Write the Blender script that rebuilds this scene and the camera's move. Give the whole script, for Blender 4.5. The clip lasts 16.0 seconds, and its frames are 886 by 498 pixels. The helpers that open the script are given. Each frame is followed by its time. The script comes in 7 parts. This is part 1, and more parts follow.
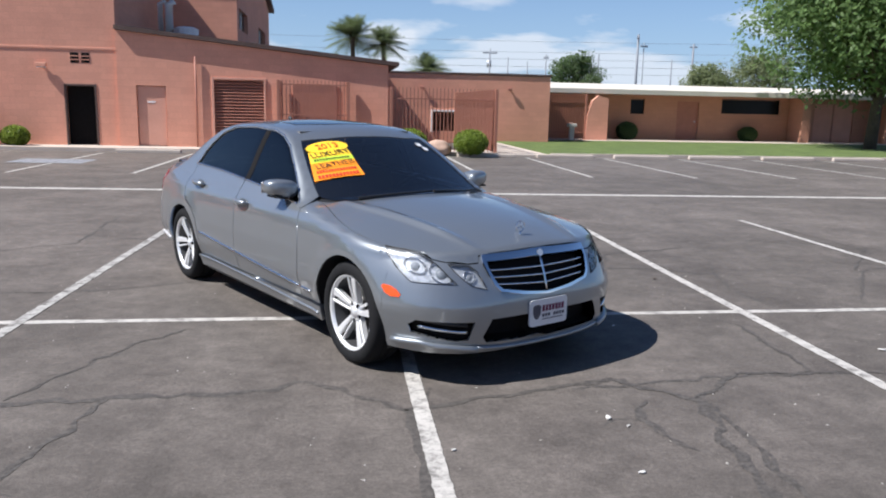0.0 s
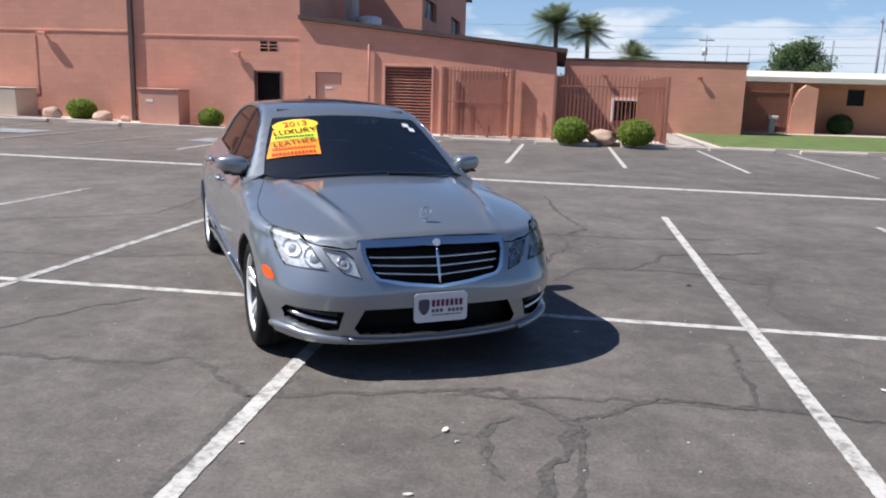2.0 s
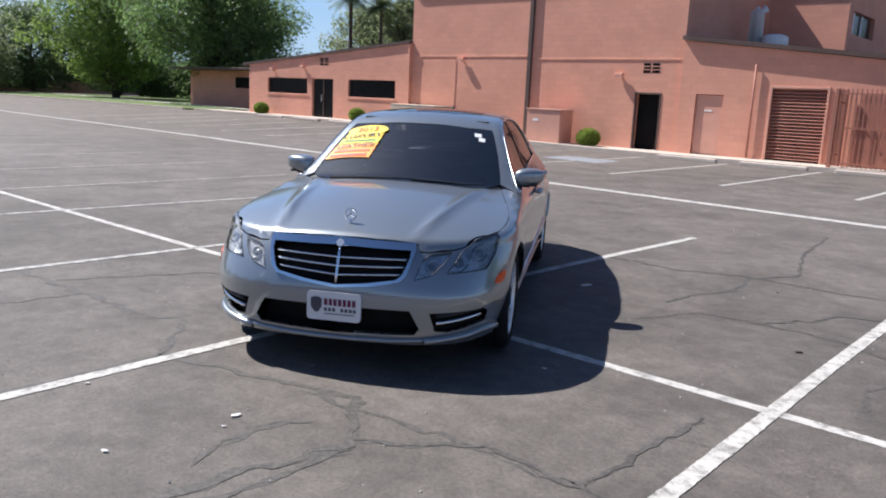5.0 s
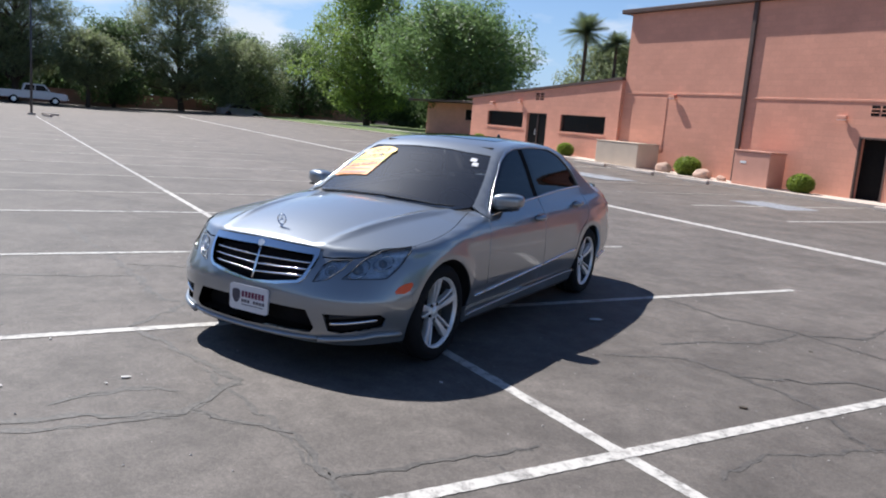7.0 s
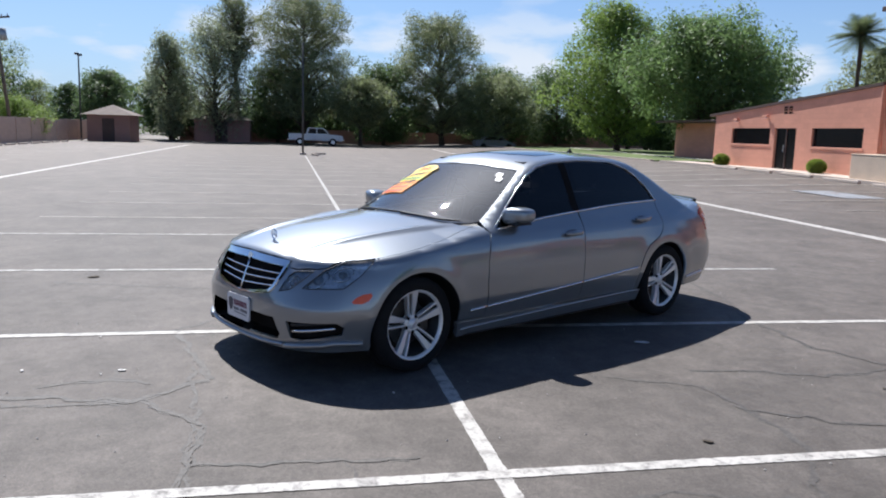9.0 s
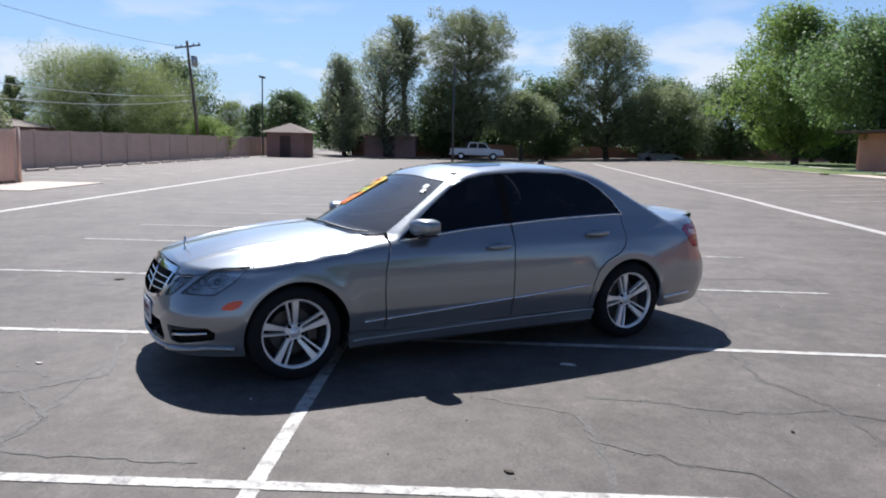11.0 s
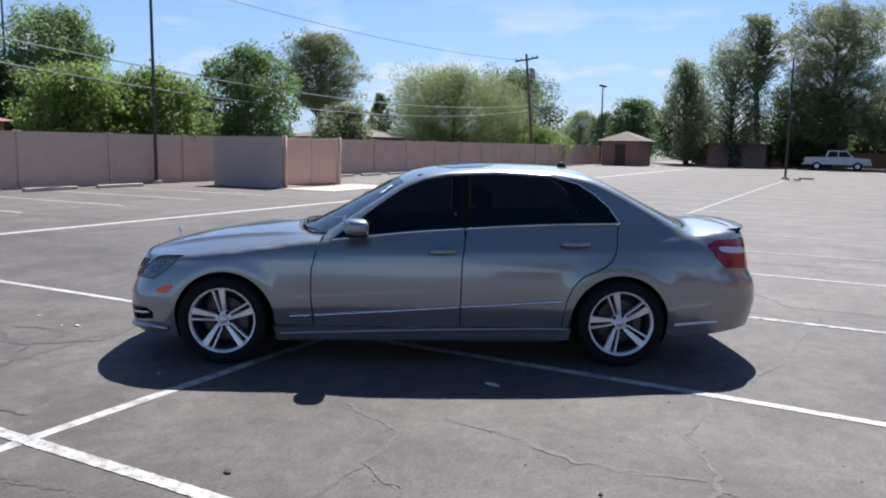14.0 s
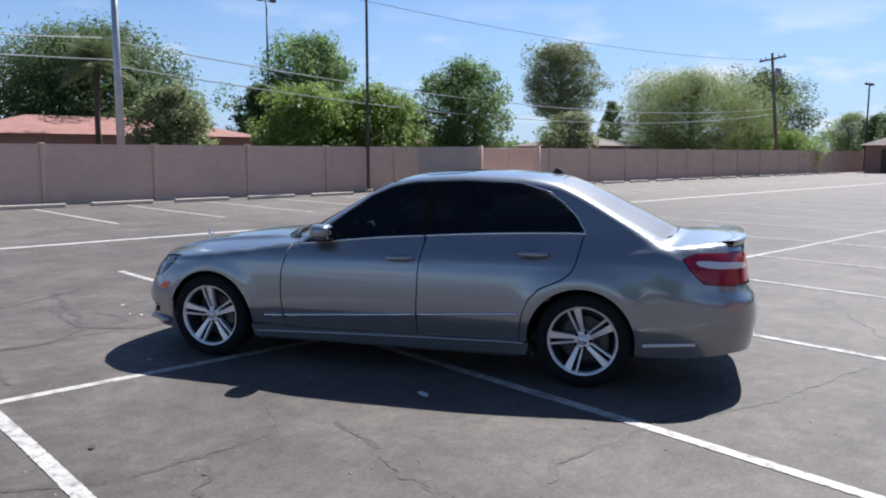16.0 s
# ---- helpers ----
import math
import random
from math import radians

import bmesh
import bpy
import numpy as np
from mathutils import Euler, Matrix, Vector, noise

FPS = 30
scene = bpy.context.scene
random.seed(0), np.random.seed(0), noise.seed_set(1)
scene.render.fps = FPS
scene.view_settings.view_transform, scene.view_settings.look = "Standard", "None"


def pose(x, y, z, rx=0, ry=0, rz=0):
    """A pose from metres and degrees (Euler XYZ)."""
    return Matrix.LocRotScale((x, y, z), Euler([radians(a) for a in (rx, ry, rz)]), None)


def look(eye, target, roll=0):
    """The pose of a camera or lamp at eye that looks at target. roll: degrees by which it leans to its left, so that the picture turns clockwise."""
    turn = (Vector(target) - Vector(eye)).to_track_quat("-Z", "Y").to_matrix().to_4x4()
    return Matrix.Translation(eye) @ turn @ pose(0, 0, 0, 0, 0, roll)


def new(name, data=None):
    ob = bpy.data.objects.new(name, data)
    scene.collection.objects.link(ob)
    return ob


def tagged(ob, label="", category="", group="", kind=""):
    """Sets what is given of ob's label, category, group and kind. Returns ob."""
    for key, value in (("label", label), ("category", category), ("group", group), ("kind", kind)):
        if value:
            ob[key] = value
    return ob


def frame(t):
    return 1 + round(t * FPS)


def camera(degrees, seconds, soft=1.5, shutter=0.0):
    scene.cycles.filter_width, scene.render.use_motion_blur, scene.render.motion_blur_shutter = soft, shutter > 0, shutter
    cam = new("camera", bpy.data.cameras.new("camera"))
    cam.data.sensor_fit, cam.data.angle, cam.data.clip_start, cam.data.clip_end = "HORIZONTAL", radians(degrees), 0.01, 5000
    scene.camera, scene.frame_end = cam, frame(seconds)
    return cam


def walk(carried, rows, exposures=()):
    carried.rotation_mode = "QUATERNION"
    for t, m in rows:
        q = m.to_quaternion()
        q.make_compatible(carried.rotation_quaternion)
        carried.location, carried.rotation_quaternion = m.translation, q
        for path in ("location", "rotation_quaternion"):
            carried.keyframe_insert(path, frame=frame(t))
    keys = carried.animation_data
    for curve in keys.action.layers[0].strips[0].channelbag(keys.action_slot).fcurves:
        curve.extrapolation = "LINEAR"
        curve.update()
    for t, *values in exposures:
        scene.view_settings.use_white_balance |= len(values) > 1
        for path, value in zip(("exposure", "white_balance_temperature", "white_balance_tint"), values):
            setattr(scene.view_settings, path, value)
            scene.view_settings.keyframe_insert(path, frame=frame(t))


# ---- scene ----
cam = camera(59.3, 16.0, 2.0)
PATH = [
    (0, (5.456, -3.283, 1.584), (3.9, -2.08, 1.223), 1.2),
    (0.5, (5.615, -2.877, 1.564), (4.002, -1.752, 1.199), 1.2),
    (1, (5.801, -2.431, 1.559), (4.118, -1.413, 1.194), 0.8),
    (1.5, (5.955, -1.991, 1.552), (4.201, -1.106, 1.179), 1.5),
    (2, (6.071, -1.535, 1.546), (4.253, -0.802, 1.147), 1.7),
    (2.5, (6.228, -1.059, 1.553), (4.34, -0.534, 1.156), 1.4),
    (3, (6.281, -0.595, 1.532), (4.363, -0.164, 1.163), 1.9),
    (3.5, (6.336, -0.108, 1.539), (4.383, 0.146, 1.189), 1.9),
    (4, (6.313, 0.365, 1.536), (4.345, 0.399, 1.18), 1.7),
    (4.5, (6.227, 0.827, 1.532), (4.268, 0.691, 1.153), 2.1),
    (5, (6.221, 1.34, 1.538), (4.291, 0.978, 1.158), 2.6),
    (7.5, (5.563, 3.672, 1.577), (3.908, 2.597, 1.252), 4.1),
    (8, (5.276, 4.052, 1.569), (3.73, 2.825, 1.245), 2.8),
    (8.5, (4.945, 4.425, 1.582), (3.533, 3.044, 1.267), 1.5),
    (9, (4.626, 4.768, 1.586), (3.319, 3.283, 1.29), 1.6),
    (9.5, (4.247, 5.066, 1.606), (3.039, 3.496, 1.326), 1.5),
    (12, (2.02, 6.176, 1.599), (1.351, 4.313, 1.318), 0.7),
    (12.5, (1.508, 6.295, 1.613), (1.005, 4.381, 1.33), 0.5),
    (13, (1.001, 6.339, 1.596), (0.603, 4.398, 1.322), 0.6),
    (13.5, (0.523, 6.383, 1.593), (0.321, 4.411, 1.329), 0.8),
    (14, (0.034, 6.384, 1.584), (-0.027, 4.402, 1.321), 0.9),
    (14.5, (-0.485, 6.352, 1.579), (-0.409, 4.37, 1.323), 0.5),
    (15, (-1.0, 6.296, 1.589), (-0.775, 4.327, 1.325), 0.5),
    (15.5, (-1.499, 6.173, 1.585), (-1.124, 4.225, 1.336), 0.3),
    (16, (-2.008, 6.073, 1.577), (-1.439, 4.172, 1.333), 0.1),
]
walk(cam, [(t, look(eye, target, roll)) for t, eye, target, roll in PATH], [(0, 0.64, 6150, 10), (5, 0.77, 6150, 10), (9, 0.67, 6100, 10), (16, 0.75, 6050, 10)])

# ---- light ----
AZ = math.atan2(-1.0, -0.31)          # the sun stands on the car's right, a little to the rear
EL = radians(51.4)
world = bpy.data.worlds.new("sky")
scene.world = world
world.use_nodes = True
wn, wl = world.node_tree.nodes, world.node_tree.links
sky = wn.new("ShaderNodeTexSky")
sky.sky_type, sky.sun_disc = "NISHITA", False
sky.sun_elevation, sky.sun_rotation = EL, math.pi / 2 - AZ
sky.air_density, sky.dust_density, sky.ozone_density = 1.0, 0.35, 3.0
coord = wn.new("ShaderNodeTexCoord")
stretch = wn.new("ShaderNodeMapping")
stretch.inputs["Scale"].default_value = (4.0, 4.0, 13.0)
cloud = wn.new("ShaderNodeTexNoise")
cloud.inputs["Scale"].default_value, cloud.inputs["Detail"].default_value = 1.6, 7
ramp = wn.new("ShaderNodeValToRGB")
ramp.color_ramp.elements[0].position, ramp.color_ramp.elements[1].position = 0.52, 0.64
split = wn.new("ShaderNodeSeparateXYZ")
band = wn.new("ShaderNodeMapRange")
for k, v in zip(("From Min", "From Max", "To Min", "To Max"), (0.09, 0.19, 1.0, 0.0)):
    band.inputs[k].default_value = v
mul = wn.new("ShaderNodeMath"); mul.operation = "MULTIPLY"
mixc = wn.new("ShaderNodeMix"); mixc.data_type = "RGBA"
mixc.inputs["B"].default_value = (9.0, 9.6, 10.4, 1)
wl.new(coord.outputs["Generated"], stretch.inputs["Vector"])
wl.new(stretch.outputs["Vector"], cloud.inputs["Vector"])
wl.new(cloud.outputs["Fac"], ramp.inputs["Fac"])
wl.new(coord.outputs["Generated"], split.inputs["Vector"])
wl.new(split.outputs["Z"], band.inputs["Value"])
wl.new(ramp.outputs["Color"], mul.inputs[0])
wl.new(band.outputs["Result"], mul.inputs[1])
flat = wn.new("ShaderNodeVectorMath"); flat.operation = "MULTIPLY"       # a low bank of cumulus beyond the hall's roofs
flat.inputs[1].default_value = (1.0, 1.0, 6.0)
gap = wn.new("ShaderNodeVectorMath"); gap.operation = "DISTANCE"
gap.inputs[1].default_value = (-0.66, 0.745, 0.30)
near = wn.new("ShaderNodeMapRange")
for k, v in zip(("From Min", "From Max", "To Min", "To Max"), (0.05, 0.34, 0.42, 0.0)):
    near.inputs[k].default_value = v
puff = wn.new("ShaderNodeTexNoise")
puff.inputs["Scale"].default_value, puff.inputs["Detail"].default_value, puff.inputs["Roughness"].default_value = 5.5, 6, 0.55
puffs = wn.new("ShaderNodeMath"); puffs.operation = "ADD"
edge = wn.new("ShaderNodeMapRange")
for k, v in zip(("From Min", "From Max", "To Min", "To Max"), (0.72, 0.84, 0.0, 0.85)):
    edge.inputs[k].default_value = v
both_clouds = wn.new("ShaderNodeMath"); both_clouds.operation = "MAXIMUM"
wl.new(coord.outputs["Generated"], flat.inputs[0])
wl.new(flat.outputs["Vector"], gap.inputs[0]); wl.new(flat.outputs["Vector"], puff.inputs["Vector"])
wl.new(gap.outputs["Value"], near.inputs["Value"])
wl.new(near.outputs["Result"], puffs.inputs[0]); wl.new(puff.outputs["Fac"], puffs.inputs[1])
wl.new(puffs.outputs["Value"], edge.inputs["Value"])
wl.new(edge.outputs["Result"], both_clouds.inputs[0]); wl.new(mul.outputs["Value"], both_clouds.inputs[1])
wl.new(both_clouds.outputs["Value"], mixc.inputs["Factor"])
haze = wn.new("ShaderNodeMix"); haze.data_type = "RGBA"
haze.inputs["B"].default_value = (4.9, 6.9, 9.8, 1)
hzr = wn.new("ShaderNodeMapRange")
for k, v in zip(("From Min", "From Max", "To Min", "To Max"), (0.0, 0.22, 0.7, 0.0)):
    hzr.inputs[k].default_value = v
wl.new(split.outputs["Z"], hzr.inputs["Value"])
wl.new(hzr.outputs["Result"], haze.inputs["Factor"])
deep = wn.new("ShaderNodeVectorMath"); deep.operation = "MULTIPLY"
deep.inputs[1].default_value = (1.0, 1.09, 1.27)
high = wn.new("ShaderNodeMapRange")                    # the dry sky deepens towards the zenith
for k, v in zip(("From Min", "From Max", "To Min", "To Max"), (0.22, 0.85, 1.0, 0.72)):
    high.inputs[k].default_value = v
darker = wn.new("ShaderNodeVectorMath"); darker.operation = "SCALE"
wl.new(split.outputs["Z"], high.inputs["Value"])
wl.new(high.outputs["Result"], darker.inputs["Scale"])
wl.new(sky.outputs["Color"], deep.inputs[0])
wl.new(deep.outputs["Vector"], darker.inputs[0])
wl.new(darker.outputs["Vector"], haze.inputs["A"])
wl.new(haze.outputs["Result"], mixc.inputs["A"])
wl.new(mixc.outputs["Result"], wn["Background"].inputs["Color"])

wn["Background"].inputs["Strength"].default_value = 0.055
sun = new("sun", bpy.data.lights.new("sun", "SUN"))
sun.data.energy, sun.data.angle, sun.data.color = 5.0, radians(0.55), (1.0, 0.955, 0.90)
sun.matrix_world = look((60 * math.cos(AZ) * math.cos(EL), 60 * math.sin(AZ) * math.cos(EL), 60 * math.sin(EL)), (0, 0, 0))


# ---- materials ----
def mat(name, color, rough=0.6, metal=0.0, spread=0.12, scale=8.0, fine=90.0, bump=0.15, coat=0.0, stretch=(1, 1, 1), depth=0.004, spec=0.5):
    """A surface with variation at two scales and a fine relief."""
    m = bpy.data.materials.new(name)
    m.use_nodes = True
    n, l = m.node_tree.nodes, m.node_tree.links
    b = n["Principled BSDF"]
    b.inputs["Roughness"].default_value, b.inputs["Metallic"].default_value = rough, metal
    b.inputs["Coat Weight"].default_value, b.inputs["Specular IOR Level"].default_value = coat, spec
    tc = n.new("ShaderNodeTexCoord")
    mp = n.new("ShaderNodeMapping")
    mp.inputs["Scale"].default_value = stretch
    l.new(tc.outputs["Object"], mp.inputs["Vector"])
    big, small = n.new("ShaderNodeTexNoise"), n.new("ShaderNodeTexNoise")
    big.inputs["Scale"].default_value, big.inputs["Detail"].default_value = scale, 5
    small.inputs["Scale"].default_value, small.inputs["Detail"].default_value = fine, 3
    for t in (big, small):
        l.new(mp.outputs["Vector"], t.inputs["Vector"])
    add = n.new("ShaderNodeMath"); add.operation = "ADD"
    l.new(big.outputs["Fac"], add.inputs[0]); l.new(small.outputs["Fac"], add.inputs[1])
    rng = n.new("ShaderNodeMapRange")
    for k, v in zip(("From Min", "From Max", "To Min", "To Max"), (0.7, 1.3, 1 - spread, 1 + spread)):
        rng.inputs[k].default_value = v
    l.new(add.outputs["Value"], rng.inputs["Value"])
    tint = n.new("ShaderNodeVectorMath"); tint.operation = "SCALE"
    tint.inputs[0].default_value = color
    l.new(rng.outputs["Result"], tint.inputs["Scale"])
    l.new(tint.outputs["Vector"], b.inputs["Base Color"])
    if bump:
        bp = n.new("ShaderNodeBump")
        bp.inputs["Strength"].default_value, bp.inputs["Distance"].default_value = bump, depth
        l.new(small.outputs["Fac"], bp.inputs["Height"])
        l.new(bp.outputs["Normal"], b.inputs["Normal"])
    return m


def leaf_mat(name, color, spread=0.26, translucent=0.6):
    """Leaves that vary from clump to clump and let some light through."""
    m = bpy.data.materials.new(name)
    m.use_nodes = True
    n, l = m.node_tree.nodes, m.node_tree.links
    b = n["Principled BSDF"]
    b.inputs["Roughness"].default_value, b.inputs["Specular IOR Level"].default_value = 0.5, 0.28
    geo = n.new("ShaderNodeNewGeometry")
    rng = n.new("ShaderNodeMapRange")
    rng.inputs["To Min"].default_value, rng.inputs["To Max"].default_value = 1 - spread, 1 + spread
    l.new(geo.outputs["Random Per Island"], rng.inputs["Value"])
    tint = n.new("ShaderNodeVectorMath"); tint.operation = "SCALE"
    tint.inputs[0].default_value = color
    l.new(rng.outputs["Result"], tint.inputs["Scale"])
    l.new(tint.outputs["Vector"], b.inputs["Base Color"])
    tr = n.new("ShaderNodeBsdfTranslucent")
    l.new(tint.outputs["Vector"], tr.inputs["Color"])
    mx = n.new("ShaderNodeMixShader"); mx.inputs["Fac"].default_value = translucent
    l.new(b.outputs["BSDF"], mx.inputs[1]); l.new(tr.outputs["BSDF"], mx.inputs[2])
    l.new(mx.outputs["Shader"], n["Material Output"].inputs["Surface"])
    return m


def worn_mat(name, color, under, hold=0.42, grain=9):
    """Thin paint, worn through to what lies under it."""
    m = mat(name, color, 0.7, spread=0.1, scale=3, fine=60, bump=0.1)
    n, l = m.node_tree.nodes, m.node_tree.links
    b = n["Principled BSDF"]
    tc = n.new("ShaderNodeTexCoord")
    ns = n.new("ShaderNodeTexNoise")
    ns.inputs["Scale"].default_value, ns.inputs["Detail"].default_value, ns.inputs["Roughness"].default_value = grain, 9, 0.75
    l.new(tc.outputs["Object"], ns.inputs["Vector"])
    rp = n.new("ShaderNodeMapRange")
    rp.inputs["From Min"].default_value, rp.inputs["From Max"].default_value = hold - 0.10, hold + 0.07
    l.new(ns.outputs["Fac"], rp.inputs["Value"])
    mx = n.new("ShaderNodeMix"); mx.data_type = "RGBA"
    mx.inputs["A"].default_value = (*under, 1)
    l.new(b.inputs["Base Color"].links[0].from_socket, mx.inputs["B"])
    l.new(rp.outputs["Result"], mx.inputs["Factor"])
    l.new(mx.outputs["Result"], b.inputs["Base Color"])
    return m


def asphalt_mat():
    """Old asphalt: pale grit, broad blotches, darker tar stains."""
    m = bpy.data.materials.new("asphalt")
    m.use_nodes = True
    n, l = m.node_tree.nodes, m.node_tree.links
    b = n["Principled BSDF"]
    b.inputs["Roughness"].default_value = 0.68
    b.inputs["Specular IOR Level"].default_value = 0.25
    tc = n.new("ShaderNodeTexCoord")
    def ns(scale, detail, rough=0.5):
        t = n.new("ShaderNodeTexNoise")
        t.inputs["Scale"].default_value, t.inputs["Detail"].default_value, t.inputs["Roughness"].default_value = scale, detail, rough
        l.new(tc.outputs["Object"], t.inputs["Vector"])
        return t
    broad, mid, grit, patch, coarse = ns(0.16, 5), ns(1.3, 6, 0.6), ns(160, 2, 0.7), ns(7.0, 6, 0.7), ns(42, 4, 0.75)
    r1 = n.new("ShaderNodeValToRGB")
    e = r1.color_ramp.elements
    e[0].position, e[0].color = 0.32, (0.086, 0.076, 0.068, 1)
    e[1].position, e[1].color = 0.68, (0.131, 0.115, 0.103, 1)
    l.new(broad.outputs["Fac"], r1.inputs["Fac"])
    def scaled(src, lo, hi, f0, f1):
        r = n.new("ShaderNodeMapRange")
        for k, v in zip(("From Min", "From Max", "To Min", "To Max"), (f0, f1, lo, hi)):
            r.inputs[k].default_value = v
        l.new(src, r.inputs["Value"])
        return r.outputs["Result"]
    a = n.new("ShaderNodeMath"); a.operation = "MULTIPLY"
    l.new(scaled(mid.outputs["Fac"], 0.74, 1.2, 0.3, 0.7), a.inputs[0])
    l.new(scaled(grit.outputs["Fac"], 0.7, 1.3, 0.3, 0.7), a.inputs[1])
    a2 = n.new("ShaderNodeMath"); a2.operation = "MULTIPLY"
    l.new(a.outputs["Value"], a2.inputs[0]); l.new(scaled(patch.outputs["Fac"], 0.76, 1.24, 0.3, 0.7), a2.inputs[1])
    a4 = n.new("ShaderNodeMath"); a4.operation = "MULTIPLY"
    l.new(a2.outputs["Value"], a4.inputs[0]); l.new(scaled(coarse.outputs["Fac"], 0.74, 1.26, 0.3, 0.7), a4.inputs[1])
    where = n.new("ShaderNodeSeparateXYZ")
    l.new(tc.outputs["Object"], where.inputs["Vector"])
    a3 = n.new("ShaderNodeMath"); a3.operation = "MULTIPLY"          # the sun's sheen painted in: colour grows paler towards the hall
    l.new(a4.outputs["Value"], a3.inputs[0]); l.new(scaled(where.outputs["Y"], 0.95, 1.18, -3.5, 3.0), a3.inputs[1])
    a5 = n.new("ShaderNodeMath"); a5.operation = "MULTIPLY"          # paler again, by up to a third, towards the block wall
    l.new(a3.outputs["Value"], a5.inputs[0]); l.new(scaled(where.outputs["Y"], 1.34, 1.0, -13.0, -4.0), a5.inputs[1])
    a = a5
    dust = n.new("ShaderNodeMix"); dust.data_type = "RGBA"
    dust.inputs["B"].default_value = (0.128, 0.105, 0.088, 1)
    l.new(r1.outputs["Color"], dust.inputs["A"]); l.new(scaled(where.outputs["X"], 0.75, 0.1, -32.0, -2.0), dust.inputs["Factor"])
    v = n.new("ShaderNodeVectorMath"); v.operation = "SCALE"
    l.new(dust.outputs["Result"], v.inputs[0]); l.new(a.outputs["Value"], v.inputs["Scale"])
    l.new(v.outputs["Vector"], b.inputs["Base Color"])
    bp = n.new("ShaderNodeBump")
    bp.inputs["Strength"].default_value, bp.inputs["Distance"].default_value = 0.5, 0.004
    l.new(grit.outputs["Fac"], bp.inputs["Height"]); l.new(bp.outputs["Normal"], b.inputs["Normal"])
    return m


def block_mat(name, color, course=0.2, length=0.4, joint=0.9):
    """Painted block walling: faint courses under the paint."""
    m = mat(name, color, 0.85, spread=0.10, scale=0.9, fine=35, bump=0.0)
    n, l = m.node_tree.nodes, m.node_tree.links
    b = n["Principled BSDF"]
    tc = n.new("ShaderNodeTexCoord")
    sw = n.new("ShaderNodeSeparateXYZ"); cb = n.new("ShaderNodeCombineXYZ")
    l.new(tc.outputs["Object"], sw.inputs["Vector"])
    ad = n.new("ShaderNodeMath"); ad.operation = "ADD"
    l.new(sw.outputs["X"], ad.inputs[0]); l.new(sw.outputs["Y"], ad.inputs[1])
    l.new(ad.outputs["Value"], cb.inputs["X"]); l.new(sw.outputs["Z"], cb.inputs["Y"])
    br = n.new("ShaderNodeTexBrick")
    br.inputs["Scale"].default_value, br.inputs["Mortar Size"].default_value = 1.0, 0.012
    br.inputs["Mortar Smooth"].default_value = 0.6
    br.inputs["Brick Width"].default_value, br.inputs["Row Height"].default_value = length, course
    br.inputs["Color1"].default_value, br.inputs["Color2"].default_value = (1, 1, 1, 1), (0.93, 0.93, 0.93, 1)
    br.inputs["Mortar"].default_value = (joint, joint, joint, 1)
    l.new(cb.outputs["Vector"], br.inputs["Vector"])
    mx = n.new("ShaderNodeVectorMath"); mx.operation = "MULTIPLY"
    l.new(b.inputs["Base Color"].links[0].from_socket, mx.inputs[0]); l.new(br.outputs["Color"], mx.inputs[1])
    l.new(mx.outputs["Vector"], b.inputs["Base Color"])
    bp = n.new("ShaderNodeBump")
    bp.inputs["Strength"].default_value, bp.inputs["Distance"].default_value = 0.4, 0.01
    l.new(br.outputs["Color"], bp.inputs["Height"]); l.new(bp.outputs["Normal"], b.inputs["Normal"])
    return m


ASPHALT = asphalt_mat()
LINE = worn_mat("line_paint", (0.48, 0.455, 0.42), (0.14, 0.13, 0.12), 0.45)
THIN_LINE = worn_mat("thin_line_paint", (0.42, 0.405, 0.38), (0.125, 0.115, 0.105), 0.48)
FAINT = worn_mat("faint_paint", (0.36, 0.335, 0.30), (0.175, 0.155, 0.138), 0.52)
BLUE_PAINT = worn_mat("pale_blue_paint", (0.27, 0.285, 0.31), (0.11, 0.105, 0.10), 0.46)
TAN_RENDER = mat("tan_render", (0.60, 0.49, 0.38), 0.9, spread=0.12, scale=1.5, fine=60, bump=0.3)
KERB = mat("bleached_concrete", (0.55, 0.50, 0.44), 0.9, spread=0.18, scale=3, fine=50, bump=0.3)
CONCRETE = mat("concrete", (0.52, 0.44, 0.375), 0.9, spread=0.15, scale=2, fine=50, bump=0.3)
STUCCO = block_mat("terracotta_wall_paint", (0.69, 0.325, 0.225))
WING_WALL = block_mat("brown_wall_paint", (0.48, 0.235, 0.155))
YARD_WALL = block_mat("tan_block", (0.62, 0.46, 0.37), 0.2, 0.4, 0.9)
GREY_WALL = block_mat("grey_block", (0.50, 0.41, 0.36), 0.2, 0.4, 0.88)
TRIM = mat("brown_trim", (0.09, 0.055, 0.045), 0.7, spread=0.2, scale=3, fine=60)
PINK = mat("faded_terracotta_paint", (0.62, 0.32, 0.235), 0.7, spread=0.08, scale=2, fine=50)
RED_BROWN = mat("louvre_paint", (0.36, 0.15, 0.105), 0.6, spread=0.12, scale=3, fine=50)
DARK_GLASS = mat("dark_glass", (0.007, 0.007, 0.008), 0.2, spread=0.2, scale=2, fine=20, bump=0, spec=0.18)
DARK = mat("dark_interior", (0.012, 0.011, 0.011), 0.9, spread=0.2, spec=0.1)
ROOFING = mat("pale_roofing", (0.60, 0.55, 0.48), 0.9, spread=0.1, scale=1, fine=30)
WHITE_METAL = mat("white_metal", (0.80, 0.80, 0.79), 0.45, spread=0.06, scale=3, fine=60)
GALV = mat("galvanised_metal", (0.45, 0.46, 0.47), 0.45, metal=0.7, spread=0.12, scale=4, fine=60)
